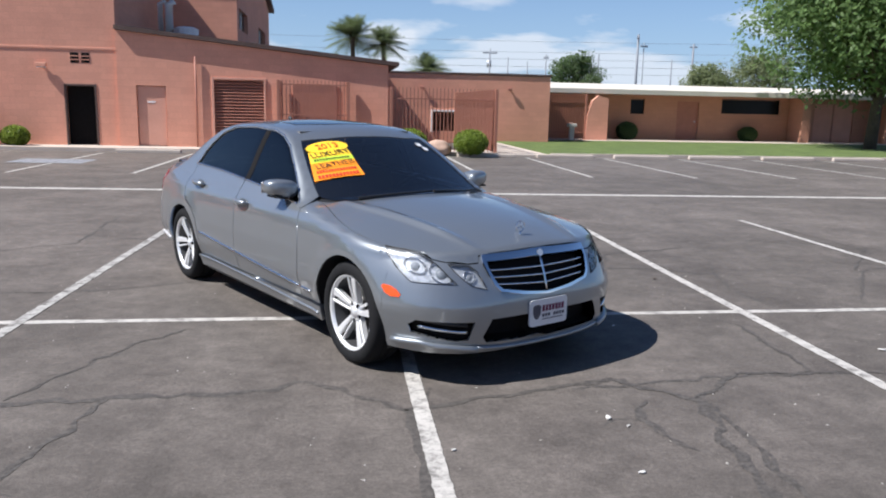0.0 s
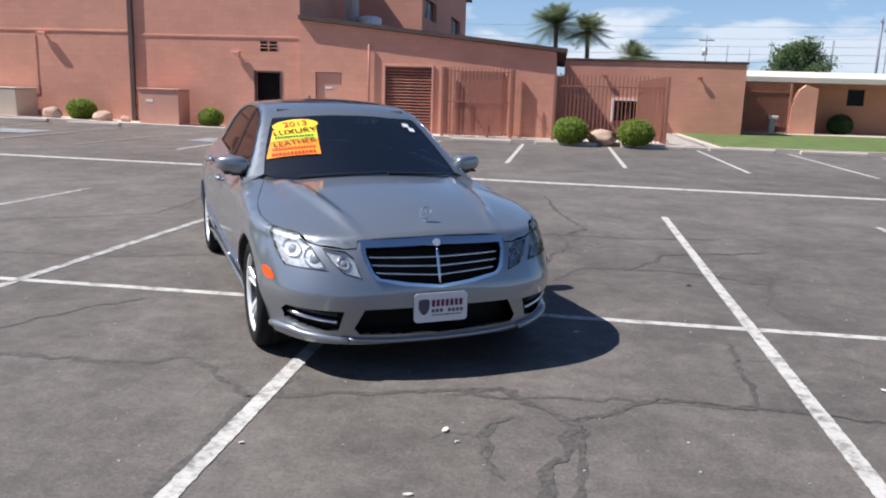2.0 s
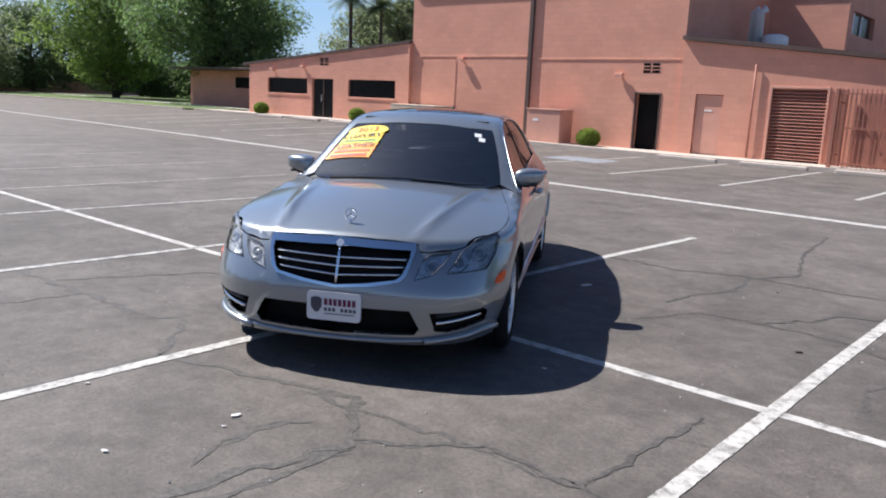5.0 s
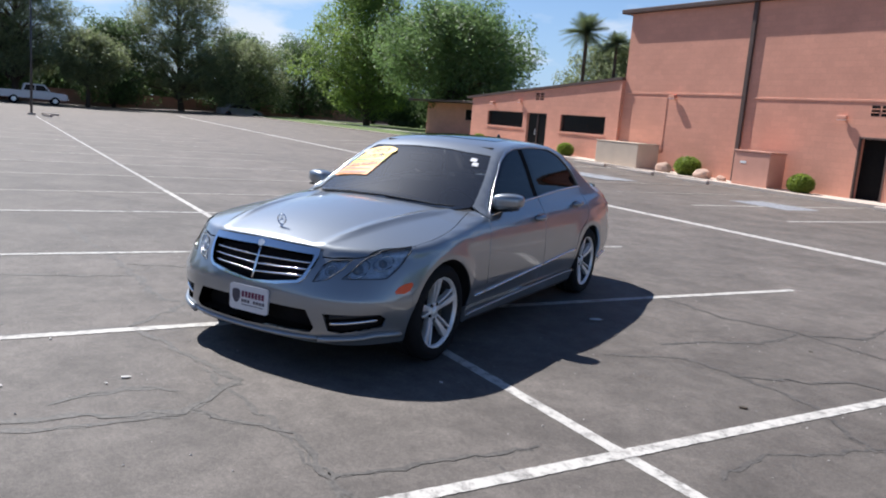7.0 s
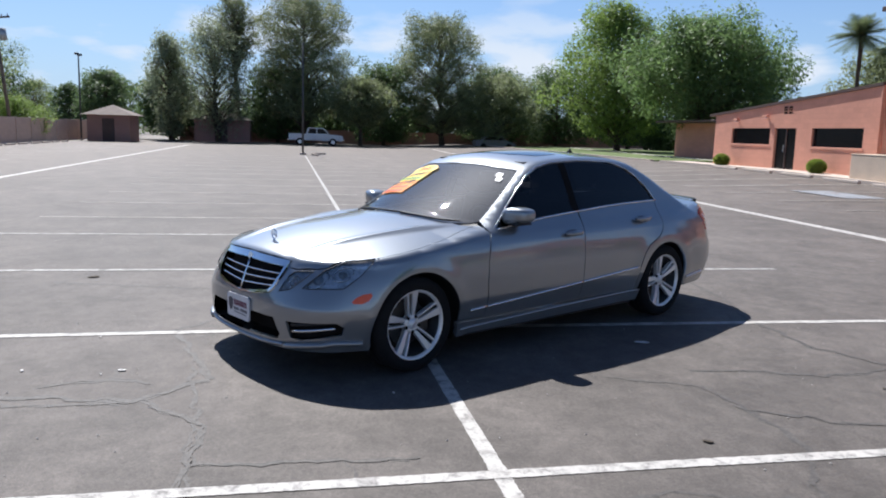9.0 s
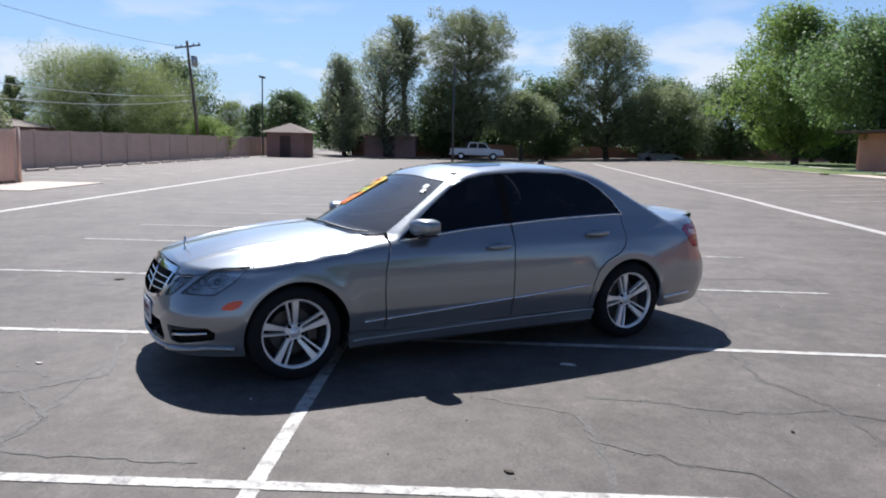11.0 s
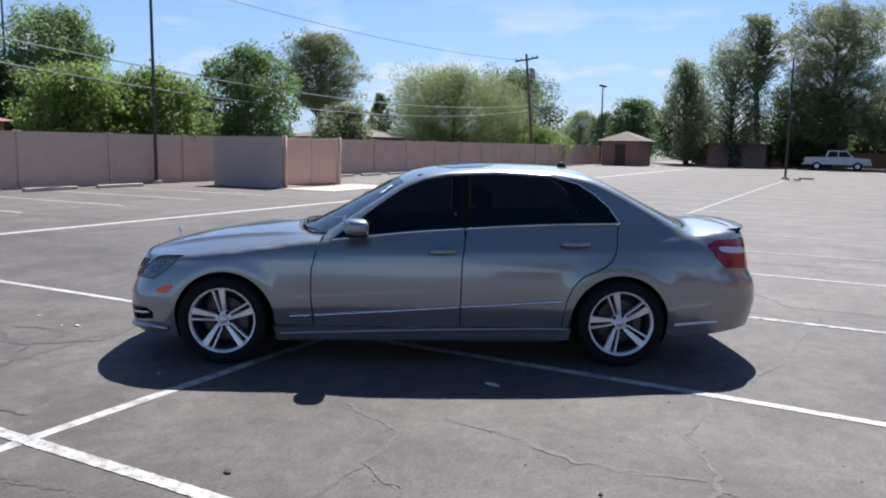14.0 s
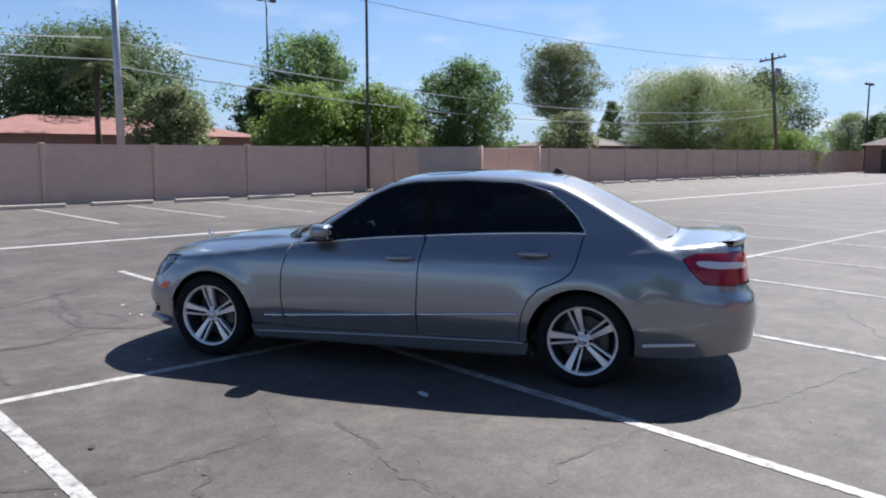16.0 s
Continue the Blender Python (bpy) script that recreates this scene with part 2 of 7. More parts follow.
IRON = mat("terracotta_iron_paint", (0.36, 0.15, 0.10), 0.55, spread=0.12, scale=6, fine=60)
WOOD_POLE = mat("weathered_pole_wood", (0.16, 0.125, 0.10), 0.9, spread=0.3, scale=3, fine=40, stretch=(4, 4, 0.3))
STEEL_POLE = mat("dark_pole_paint", (0.05, 0.05, 0.055), 0.5, spread=0.15)
CABLE = mat("cable_sheath", (0.52, 0.52, 0.50), 0.6)
DARK_CABLE = mat("dark_cable_sheath", (0.16, 0.17, 0.19), 0.6)
# Distance haze is mixed into this blue-grey pole colour.
HAZY_STEEL = mat("haze_grey_pole", (0.22, 0.235, 0.26), 0.6, spread=0.1)
GATE_TAN = mat("tan_gate_panel", (0.58, 0.40, 0.32), 0.7, spread=0.1, scale=3, fine=40, stretch=(6, 6, 0.5))
GRASS = mat("lawn_grass", (0.10, 0.14, 0.035), 0.9, spread=0.4, scale=1.2, fine=60, bump=0.8, depth=0.02)
BARK = mat("bark", (0.10, 0.075, 0.055), 0.95, spread=0.35, scale=5, fine=30, bump=0.8, depth=0.02, stretch=(3, 3, 0.6))
ROCK = mat("pink_granite", (0.50, 0.34, 0.26), 0.9, spread=0.2, scale=4, fine=50, bump=0.5, depth=0.01)
ROOF_RED = mat("red_roof_tile", (0.30, 0.145, 0.12), 0.85, spread=0.2, scale=2, fine=30)
ROOF_TAN = mat("tan_shingle", (0.185, 0.15, 0.13), 0.9, spread=0.2, scale=2, fine=30)
BRICK_FAR = block_mat("dull_red_block", (0.36, 0.205, 0.17))
LEAF_DARK = leaf_mat("dark_leaf", (0.120, 0.178, 0.074))
LEAF_MID = leaf_mat("green_leaf", (0.165, 0.250, 0.090))
LEAF_BRIGHT = leaf_mat("bright_leaf", (0.220, 0.310, 0.078))
LEAF_OLIVE = leaf_mat("olive_leaf", (0.232, 0.270, 0.135))
LEAF_GREY = leaf_mat("grey_green_leaf", (0.29, 0.33, 0.20))
LEAF_PINE = leaf_mat("pine_needle", (0.24, 0.275, 0.135), translucent=0.4)
LEAF_PALO = leaf_mat("feathery_leaf", (0.235, 0.285, 0.110))
LEAF_BUSH = leaf_mat("clipped_leaf", (0.23, 0.30, 0.055))
PALM_LEAF = leaf_mat("palm_frond", (0.165, 0.205, 0.095), translucent=0.4)
LEAF_DEEP = leaf_mat("deep_green_leaf", (0.080, 0.130, 0.050))

# ---- builders ----
LOT = Matrix.Rotation(radians(60.2), 4, "Z")     # u along the buildings, v towards them


def rise(u, v):
    """Height of the ground: it climbs a little towards the far end of the hall."""
    a = min(1.0, max(0.0, (-u - 8) / 17))
    b = min(1.0, max(0.0, (v - 9) / 10))
    return 0.28 * a * a * (3 - 2 * a) * b * b * (3 - 2 * b)


def thing(name, label, category, m=None, group="", kind=""):
    ob = new(name)
    ob.empty_display_size = 0.2
    ob.matrix_world = m if m is not None else Matrix()
    return tagged(ob, label, category, group, kind)


def part(name, bm, material, parent=None, label="", smooth=False, m=None):
    """Links a bmesh as one mesh object, under a thing or a part when given."""
    me = bpy.data.meshes.new(name)
    bm.to_mesh(me)
    bm.free()
    me.materials.append(material)
    if smooth:
        me.polygons.foreach_set("use_smooth", [True] * len(me.polygons))
    ob = new(name, me)
    if parent is not None:
        ob.parent = parent
    if m is not None:
        ob.matrix_basis = m
    if label:
        ob["label"] = label
    return ob


def box(bm, x0, x1, y0, y1, z0, z1, bevel=0.0, m=None):
    r = bmesh.ops.create_cube(bm, size=1.0)
    vs = r["verts"]
    bmesh.ops.transform(bm, matrix=Matrix.Translation(((x0 + x1) / 2, (y0 + y1) / 2, (z0 + z1) / 2)) @ Matrix.Diagonal((abs(x1 - x0), abs(y1 - y0), abs(z1 - z0), 1)), verts=vs)
    if bevel:
        es = list({e for v in vs for e in v.link_edges})
        r = bmesh.ops.bevel(bm, geom=es, offset=bevel, segments=2, affect="EDGES", profile=0.5)
        vs = list({v for f in r["faces"] for v in f.verts} | {v for v in vs if v.is_valid})
    if m is not None:
        bmesh.ops.transform(bm, matrix=m, verts=vs)
    return bm


def boxed(*a, **k):
    return box(bmesh.new(), *a, **k)


def tube(bm, pts, radii, sides=8, cap=True):
    """A tapered tube along a line of points."""
    rings = []
    pts = [Vector(p) for p in pts]
    for i, p in enumerate(pts):
        d = (pts[min(i + 1, len(pts) - 1)] - pts[max(i - 1, 0)]).normalized()
        a = d.cross(Vector((0.13, 0.31, 0.94)))
        if a.length < 1e-3:
            a = d.cross(Vector((1, 0, 0)))
        a.normalize()
        b = d.cross(a)
        rings.append([bm.verts.new(p + radii[i] * (math.cos(6.2832 * k / sides) * a + math.sin(6.2832 * k / sides) * b)) for k in range(sides)])
    for r0, r1 in zip(rings, rings[1:]):
        for k in range(sides):
            bm.faces.new((r0[k], r0[(k + 1) % sides], r1[(k + 1) % sides], r1[k]))
    if cap:
        bm.faces.new(rings[0][::-1]); bm.faces.new(rings[-1])
    return bm


def prism(outline, holes, y0, y1):
    """A wall: an outline in (x, z) with holes, from depth y0 to y1."""
    bm = bmesh.new()
    edges = []
    for loop in (outline, *holes):
        vs = [bm.verts.new((x, y0, z)) for x, z in loop]
        edges += [bm.edges.new((vs[i], vs[(i + 1) % len(vs)])) for i in range(len(vs))]
    bmesh.ops.triangle_fill(bm, use_beauty=True, use_dissolve=True, edges=edges)
    r = bmesh.ops.extrude_face_region(bm, geom=bm.faces[:])
    bmesh.ops.translate(bm, vec=(0, y1 - y0, 0), verts=[v for v in r["geom"] if isinstance(v, bmesh.types.BMVert)])
    bmesh.ops.recalc_face_normals(bm, faces=bm.faces[:])
    return bm


def rect(x0, x1, z0, z1):
    return [(x0, z0), (x1, z0), (x1, z1), (x0, z1)]


def ribbon(pts, width, lift=0.004, step=1.0, wobble=0.0, rng=None):
    """A strip of given width along a line on the ground, in lot coordinates."""
    bm = bmesh.new()
    fine = []
    for (a, b), (c, d) in zip(pts, pts[1:]):
        k = max(1, int(math.hypot(c - a, d - b) / step))
        fine += [(a + (c - a) * i / k, b + (d - b) * i / k) for i in range(k)]
    fine.append(pts[-1])
    prev = None
    for i, (x, y) in enumerate(fine):
        x0, y0 = fine[max(i - 1, 0)]
        x1, y1 = fine[min(i + 1, len(fine) - 1)]
        d = Vector((x1 - x0, y1 - y0)).normalized()
        w = width / 2 * (1 + (rng.uniform(-wobble, wobble) if rng else 0))
        z = rise(x, y) + lift + (0.012 if rise(x, y) > 0 else 0)
        row = (bm.verts.new((x - d.y * w, y + d.x * w, z)), bm.verts.new((x + d.y * w, y - d.x * w, z)))
        if prev:
            bm.faces.new((prev[0], prev[1], row[1], row[0]))
        prev = row
    bmesh.ops.recalc_face_normals(bm, faces=bm.faces[:])
    for f in bm.faces:
        if f.normal.z < 0:
            f.normal_flip()
    return bm


# ---- ground ----
def ground_sheet():
    bm = bmesh.new()
    us = [-900, -400, -160, -100] + list(range(-80, 41, 4)) + [60, 120, 400, 900]
    vs = [-900, -400, -120, -60] + list(range(-40, 41, 2)) + [60, 120, 400, 900]
    grid = [[bm.verts.new((u, v, rise(u, v))) for v in vs] for u in us]
    for i in range(len(us) - 1):
        for j in range(len(vs) - 1):
            bm.faces.new((grid[i][j], grid[i + 1][j], grid[i + 1][j + 1], grid[i][j + 1]))
    return bm


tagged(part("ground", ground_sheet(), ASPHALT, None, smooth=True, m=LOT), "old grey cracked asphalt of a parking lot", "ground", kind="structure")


def line(pts, width=0.088, material=None, label="worn white painted parking line on asphalt", name="parking_line", lift=0.0025, chipped=0.0):
    return tagged(part(name, ribbon(pts, width, lift, 0.022, chipped * 0.6, random.Random(len(pts) + int(pts[0][0] * 10))) if chipped else ribbon(pts, width, lift), material or LINE, None, m=LOT), label, "road marking", kind="structure", group="parking lines")


line([(40, -0.72), (8.0, -0.665)], 0.085)
line([(8.0, -0.665), (3.1, -0.655), (-8.0, -0.616)], 0.085, chipped=0.12)
line([(-8.0, -0.616), (-41, -0.5)], 0.075, THIN_LINE)
line([(30, 6.5), (9.7, 7.45), (1.4, 7.82), (-3.8, 8.2), (-20, 9.2), (-62, 11.2)], 0.25, label="long white lane line on asphalt")
line([(30, -9.5), (-62, -9.5)], 0.22, label="long white lane line on asphalt")
for k in range(-15, 9):
    u = 0.42 + 2.66 * k
    paint = LINE if k >= 0 else THIN_LINE if k >= -2 else FAINT
    if k == 0:
        line([(0.50, 4.4), (0.41, 2.5), (0.34, 0.3), (0.305, -2.0), (0.30, -5.7)], 0.088, paint, lift=0.0042, chipped=0.13)
    elif k == 1:
        line([(3.17, 4.4), (3.105, 0.3), (3.095, -1.4), (3.05, -5.7)], 0.088, paint, lift=0.0042, chipped=0.13)
    elif k == -2:
        line([(-4.97, 4.4), (-5.14, 1.6), (-5.36, -1.3), (-5.5, -5.7)], 0.08, paint, lift=0.0042, chipped=0.13)
    elif k == -1:
        line([(-2.20, 4.4), (-2.39, -0.55), (-2.46, -2.4), (-2.5, -5.7)], 0.088, paint, lift=0.0042, chipped=0.13)
    else:
        line([(u + 0.079, 4.4), (u - 0.103, -5.7)], 0.088, paint, lift=0.0042, chipped=0.13 if abs(k) < 3 else 0.0)

def stop_block(u, v, length=1.8, turn=0, label="grey concrete wheel stop on the asphalt", material=None):
    bm = bmesh.new()
    box(bm, -length / 2, length / 2, -0.075, 0.075, -0.02, 0.115, 0.03)
    return tagged(part("wheel_stop", bm, material or CONCRETE, None, m=LOT @ pose(u, v, rise(u, v), 0, 0, turn)), label, "wheel stop", "wheel stops")


# pavement along the hall, kerbs, lawns
def slab(name, u0, u1, v0, v1, h, material, label, category, step=3.0, bevel=False):
    bm = bmesh.new()
    k = max(1, int((u1 - u0) / step))
    rows = []
    for i in range(k + 1):
        u = u0 + (u1 - u0) * i / k
        rows.append([bm.verts.new((u, v0, rise(u, v0) - 0.1)), bm.verts.new((u, v0, rise(u, v0) + h)), bm.verts.new((u, v1, rise(u, v1) + h)), bm.verts.new((u, v1, rise(u, v1) - 0.1))])
    for a, b in zip(rows, rows[1:]):
        for j in range(3):
            bm.faces.new((a[j], b[j], b[j + 1], a[j + 1]))
    bm.faces.new(rows[0]); bm.faces.new(rows[-1][::-1])
    bmesh.ops.recalc_face_normals(bm, faces=bm.faces[:])
    return tagged(part(name, bm, material, None, m=LOT), label, category, kind="structure")


slab("pavement", -34, 5.6, 18.95, 20.6, 0.10, CONCRETE, "pale concrete walk along the foot of the hall", "pavement")
slab("kerb", -34, 5.6, 18.8, 18.945, 0.115, CONCRETE, "pale concrete kerb beside the walk", "kerb")
slab("kerb", 6.9, 60, 18.8, 18.945, 0.115, CONCRETE, "pale concrete kerb beside the lawn", "kerb")
slab("pavement", 5.6, 6.9, 18.8, 31.0, 0.06, CONCRETE, "concrete path leading past the lawn", "pavement")
slab("lawn", 6.9, 60, 18.95, 30.2, 0.09, GRASS, "mown green lawn with dry patches", "lawn")
slab("pavement", 6.9, 60, 30.2, 33.0, 0.10, CONCRETE, "pale concrete walk under the eaves", "pavement")
slab("lawn", -75, -35.5, 19.2, 36, 0.07, GRASS, "green lawn shaded by trees", "lawn")
slab("kerb", -75, -35.5, 19.0, 19.195, 0.10, CONCRETE, "pale concrete kerb beside the shaded lawn", "kerb")


# ---- the hall ----
hall = thing("hall_building", "terracotta painted block hall with a tall middle part and sloping wings", "building", LOT)
FV, BV = 20.3, 20.6          # front face and inner face of the front wall
part("left_wing_wall", prism([(-31, -0.1), (-19.4, -0.1), (-19.4, 3.78), (-31, 2.83)],
     [rect(-29.4, -26.25, 1.45, 2.2), rect(-25.9, -24.35, 0.3, 2.2), rect(-23.3, -20.25, 1.42, 2.2)], FV, BV), STUCCO, hall)
part("front_wall", prism([(-19.396, -0.1), (-7.1, -0.1), (-7.1, 6.5), (-19.396, 6.5)],
     [rect(-8.75, -7.76, 0.1, 2.04)], FV + 0.12, BV + 0.12), STUCCO, hall)
part("right_wing_wall", prism([(-7.096, -0.1), (1.6, -0.1), (1.6, 2.88), (-7.096, 3.76)],
     [rect(-6.52, -5.6, 0.1, 2.04), rect(-4.15, -2.42, 0.1, 2.36)], FV + 0.02, BV), STUCCO, hall)
part("side_wall", boxed(-19.396, -19.096, 20.73, 40, -0.1, 6.5), STUCCO, hall)
part("side_wall", boxed(-7.4, -7.1, 20.73, 28.0, -0.1, 6.5), STUCCO, hall)
part("end_wall", boxed(1.3, 1.6, 20.61, 34, -0.1, 2.87), STUCCO, hall)
part("end_wall", boxed(-31, -30.7, 20.61, 34, -0.1, 2.82), STUCCO, hall)
part("rear_hall_wall", boxed(-10.5, -4.2, 28.0, 28.3, 0, 7.6), STUCCO, hall)
part("rear_hall_wall", prism([(28.31, 0), (44, 0), (44, 7.1), (36, 8.6), (28.31, 7.6)],
     [rect(28.7, 32.0, 4.65, 5.5), rect(37.3, 41.2, 4.6, 5.5)], 0, 0.3), STUCCO, hall, m=Matrix(((0, -1, 0, -4.2), (1, 0, 0, 0), (0, 0, 1, 0), (0, 0, 0, 1))))
# roofs
part("tall_roof", boxed(-19.85, -6.95, 20.2, 40.4, 6.505, 6.68, 0.02), TRIM, hall, "dark brown flat roof edge")
bm = prism([(-31.5, 2.79), (-19.41, 3.79), (-19.41, 3.91), (-31.5, 2.91)], [], 20.23, 34.5)
part("wing_roof", bm, TRIM, hall, "dark brown sloping roof edge")
bm = prism([(-7.09, 3.77), (1.95, 2.86), (1.95, 2.99), (-7.09, 3.90)], [], 20.18, 34.5)
part("wing_roof", bm, TRIM, hall, "dark brown sloping roof edge")
bm = prism([(27.7, 7.4), (36, 8.55), (44.6, 7.0), (44.6, 7.18), (36, 8.75), (27.7, 7.6)], [], 0, 9)
part("rear_roof", bm, TRIM, hall, m=Matrix(((0, -1, 0, -3.9), (1, 0, 0, 0), (0, 0, 1, 0), (0, 0, 0, 1))))
# string course, downpipe, corner trims
part("string_course", boxed(-19.3, -13.4, FV + 0.1, FV + 0.13, 3.22, 3.3, 0.012), STUCCO, hall)
part("string_course", boxed(-12.9, -7.1, FV + 0.1, FV + 0.13, 3.12, 3.2, 0.012), STUCCO, hall)
part("downpipe", boxed(-13.32, -13.14, FV + 0.02, FV + 0.117, 0.1, 6.5, 0.02), TRIM, hall, "dark brown downpipe")
part("downpipe", boxed(-19.5, -19.4, FV - 0.04, FV, 0.3, 3.75, 0.015), STUCCO, hall)
part("pipe", tube(bmesh.new(), [(-4.64, FV - 0.05, 0.1), (-4.64, FV - 0.05, 3.0)], [0.03, 0.03]), RED_BROWN, hall, smooth=True)
part("wall_panel", boxed(-18.9, -16.9, FV + 0.1, FV + 0.119, 1.0, 3.1, 0.01), STUCCO, hall)


def hall_window(u0, u1, z0, z1, v, lights=1):
    w = part("window", boxed(u0, u1, v + 0.12, v + 0.15, z0, z1), DARK_GLASS, hall, "dark glazed strip window")
    part("window_sill", boxed(u0 - 0.06, u1 + 0.06, v - 0.03, v + 0.1, z0 - 0.1, z0 - 0.004, 0.01), STUCCO, w)
    for k in range(lights + 1):
        x = u0 + (u1 - u0 - 0.05) * k / lights
        part("mullion", boxed(x, x + 0.05, v + 0.07, v + 0.119, z0, z1), TRIM, w)
    return w


hall_window(-29.4, -26.25, 1.45, 2.2, FV)
hall_window(-23.3, -20.25, 1.42, 2.2, FV)
d = part("door", boxed(-25.85, -24.4, FV + 0.1, FV + 0.15, 0.3, 2.18), DARK_GLASS, hall, "dark glazed double door")
part("door_frame", boxed(-25.15, -25.09, FV + 0.06, FV + 0.099, 0.3, 2.18), TRIM, d)
part("handle", boxed(-25.25, -25.2, FV + 0.02, FV + 0.05, 1.15, 1.45, 0.01), GALV, d)
# doorway standing open; a near-black block paints the unlit room's shade
part("doorway_shade_block", prism(rect(-8.9, -7.6, 0.0, 2.2), [], BV + 0.13, BV + 3), DARK, hall)
bm = bmesh.new()
for a in ((-8.75, -8.69, 0.1, 2.04), (-7.82, -7.76, 0.1, 2.04), (-8.69, -7.82, 1.98, 2.04)):
    box(bm, a[0], a[1], FV + 0.1, FV + 0.2, a[2], a[3], 0.006)
part("door_frame", bm, TRIM, hall)
d = part("door", boxed(-6.5, -5.62, FV + 0.09, FV + 0.14, 0.11, 2.02, 0.006), PINK, hall, "closed door painted pale terracotta")
part("sign", boxed(-6.2, -5.95, FV + 0.08, FV + 0.089, 1.5, 1.55), WHITE_METAL, d)
lv = part("louvre_vent", boxed(-4.13, -2.44, FV + 0.2, FV + 0.22, 0.12, 2.34), DARK, hall, "large red-brown louvred vent")
for k in range(22):
    z = 0.16 + 0.1 * k
    part("slat", boxed(-4.1, -2.47, -0.06, 0.06, -0.012, 0.012, m=Matrix.Translation((0, FV + 0.09, z + 0.04)) @ Matrix.Rotation(radians(38), 4, "X")), RED_BROWN, lv)
bm = bmesh.new()
for a in ((-4.15, -4.08, 0.1, 2.36), (-2.49, -2.42, 0.1, 2.36), (-4.08, -2.49, 2.29, 2.36)):
    box(bm, a[0], a[1], FV - 0.02, FV + 0.06, a[2], a[3], 0.006)
part("vent_frame", bm, PINK, lv)


def wall_vent(u, z, v):
    w = part("air_vent", boxed(u - 0.13, u + 0.13, v - 0.006, v + 0.02, z - 0.16, z + 0.16), DARK, hall)
    for k in range(2):
        part("vent_bar", boxed(u - 0.13, u + 0.13, v - 0.02, v - 0.007, z - 0.07 + 0.11 * k, z - 0.04 + 0.11 * k), STUCCO, w)


for u, z, v in ((-8.38, 2.86, FV + 0.12), (-8.05, 2.86, FV + 0.12), (-25.2, 3.0, FV), (-24.85, 3.0, FV)):
    wall_vent(u, z, v)


def wall_lamp(u, z, v):
    w = part("wall_lamp", boxed(u - 0.16, u + 0.16, v - 0.2, v - 0.06, z - 0.07, z + 0.06, 0.02), STUCCO, hall, "box floodlight on the wall")
    part("bracket", boxed(u - 0.04, u + 0.04, v - 0.07, v, z - 0.05, z + 0.02, 0.01), STUCCO, w)
    part("lens", boxed(u - 0.13, u + 0.13, v - 0.19, v - 0.07, z - 0.085, z - 0.069), WHITE_METAL, w)


for u, z, v in ((-16.55, 3.14, FV + 0.12), (-9.35, 2.62, FV + 0.12), (-26.5, 2.74, FV), (-28.9, 2.6, FV)):
    wall_lamp(u, z, v)
for u0, u1, z0, z1 in ((28.75, 31.95, 4.68, 5.48), (37.35, 41.15, 4.63, 5.48)):
    w = part("window", boxed(-4.4, -4.36, u0, u1, z0, z1), DARK_GLASS, hall, "dark upper window with a pale frame")
    part("window_frame", boxed(-4.35, -4.3, u0, u0 + 0.5, z0, z1), WHITE_METAL, w)
    part("mullion", boxed(-4.35, -4.3, (u0 + u1) / 2 - 0.05, (u0 + u1) / 2 + 0.05, z0, z1), WHITE_METAL, w)
# plant on the roof
ac = thing("roof_cooler", "white rooftop cooler with a bent duct", "air cooler", LOT @ pose(-6.0, 24.6, 3.86))
part("duct", tube(bmesh.new(), [(-0.25, 0, -0.1), (-0.25, 0, 1.2), (-0.05, 0, 1.34)], [0.15, 0.15, 0.15], 10), WHITE_METAL, ac, smooth=True)
part("duct", tube(bmesh.new(), [(-0.62, 0.3, -0.1), (-0.62, 0.3, 1.25), (-0.42, 0.3, 1.38)], [0.1, 0.1, 0.1], 10), WHITE_METAL, ac, smooth=True)
part("fan_box", tube(bmesh.new(), [(0.35, 0, -0.1), (0.35, 0, 0.34), (0.35, 0, 0.42)], [0.45, 0.45, 0.28], 16), WHITE_METAL, ac)

# boxes, rocks and bushes at the foot of the hall
c = thing("planter_box", "tan rendered equipment box beside the hall", "concrete box", LOT @ pose(-18.12, 19.7, rise(-18.12, 19.7) + 0.08))
part("box", boxed(-1.22, 1.22, -0.58, 0.585, -0.05, 0.92, 0.03), TAN_RENDER, c)
part("lid", boxed(-1.23, 1.23, -0.59, 0.587, 0.924, 0.965, 0.015), TAN_RENDER, c)
c = thing("utility_box", "terracotta painted utility cabinet beside the hall", "utility box", LOT @ pose(-11.75, 19.75, rise(-11.75, 19.75) + 0.1))
part("cabinet", boxed(-0.72, 0.72, -0.42, 0.42, -0.05, 1.15, 0.02), PINK, c)
part("lid", boxed(-0.75, 0.75, -0.45, 0.45, 1.154, 1.2, 0.01), PINK, c)
part("label", boxed(-0.45, -0.2, -0.428, -0.421, 0.75, 0.83), WHITE_METAL, c)


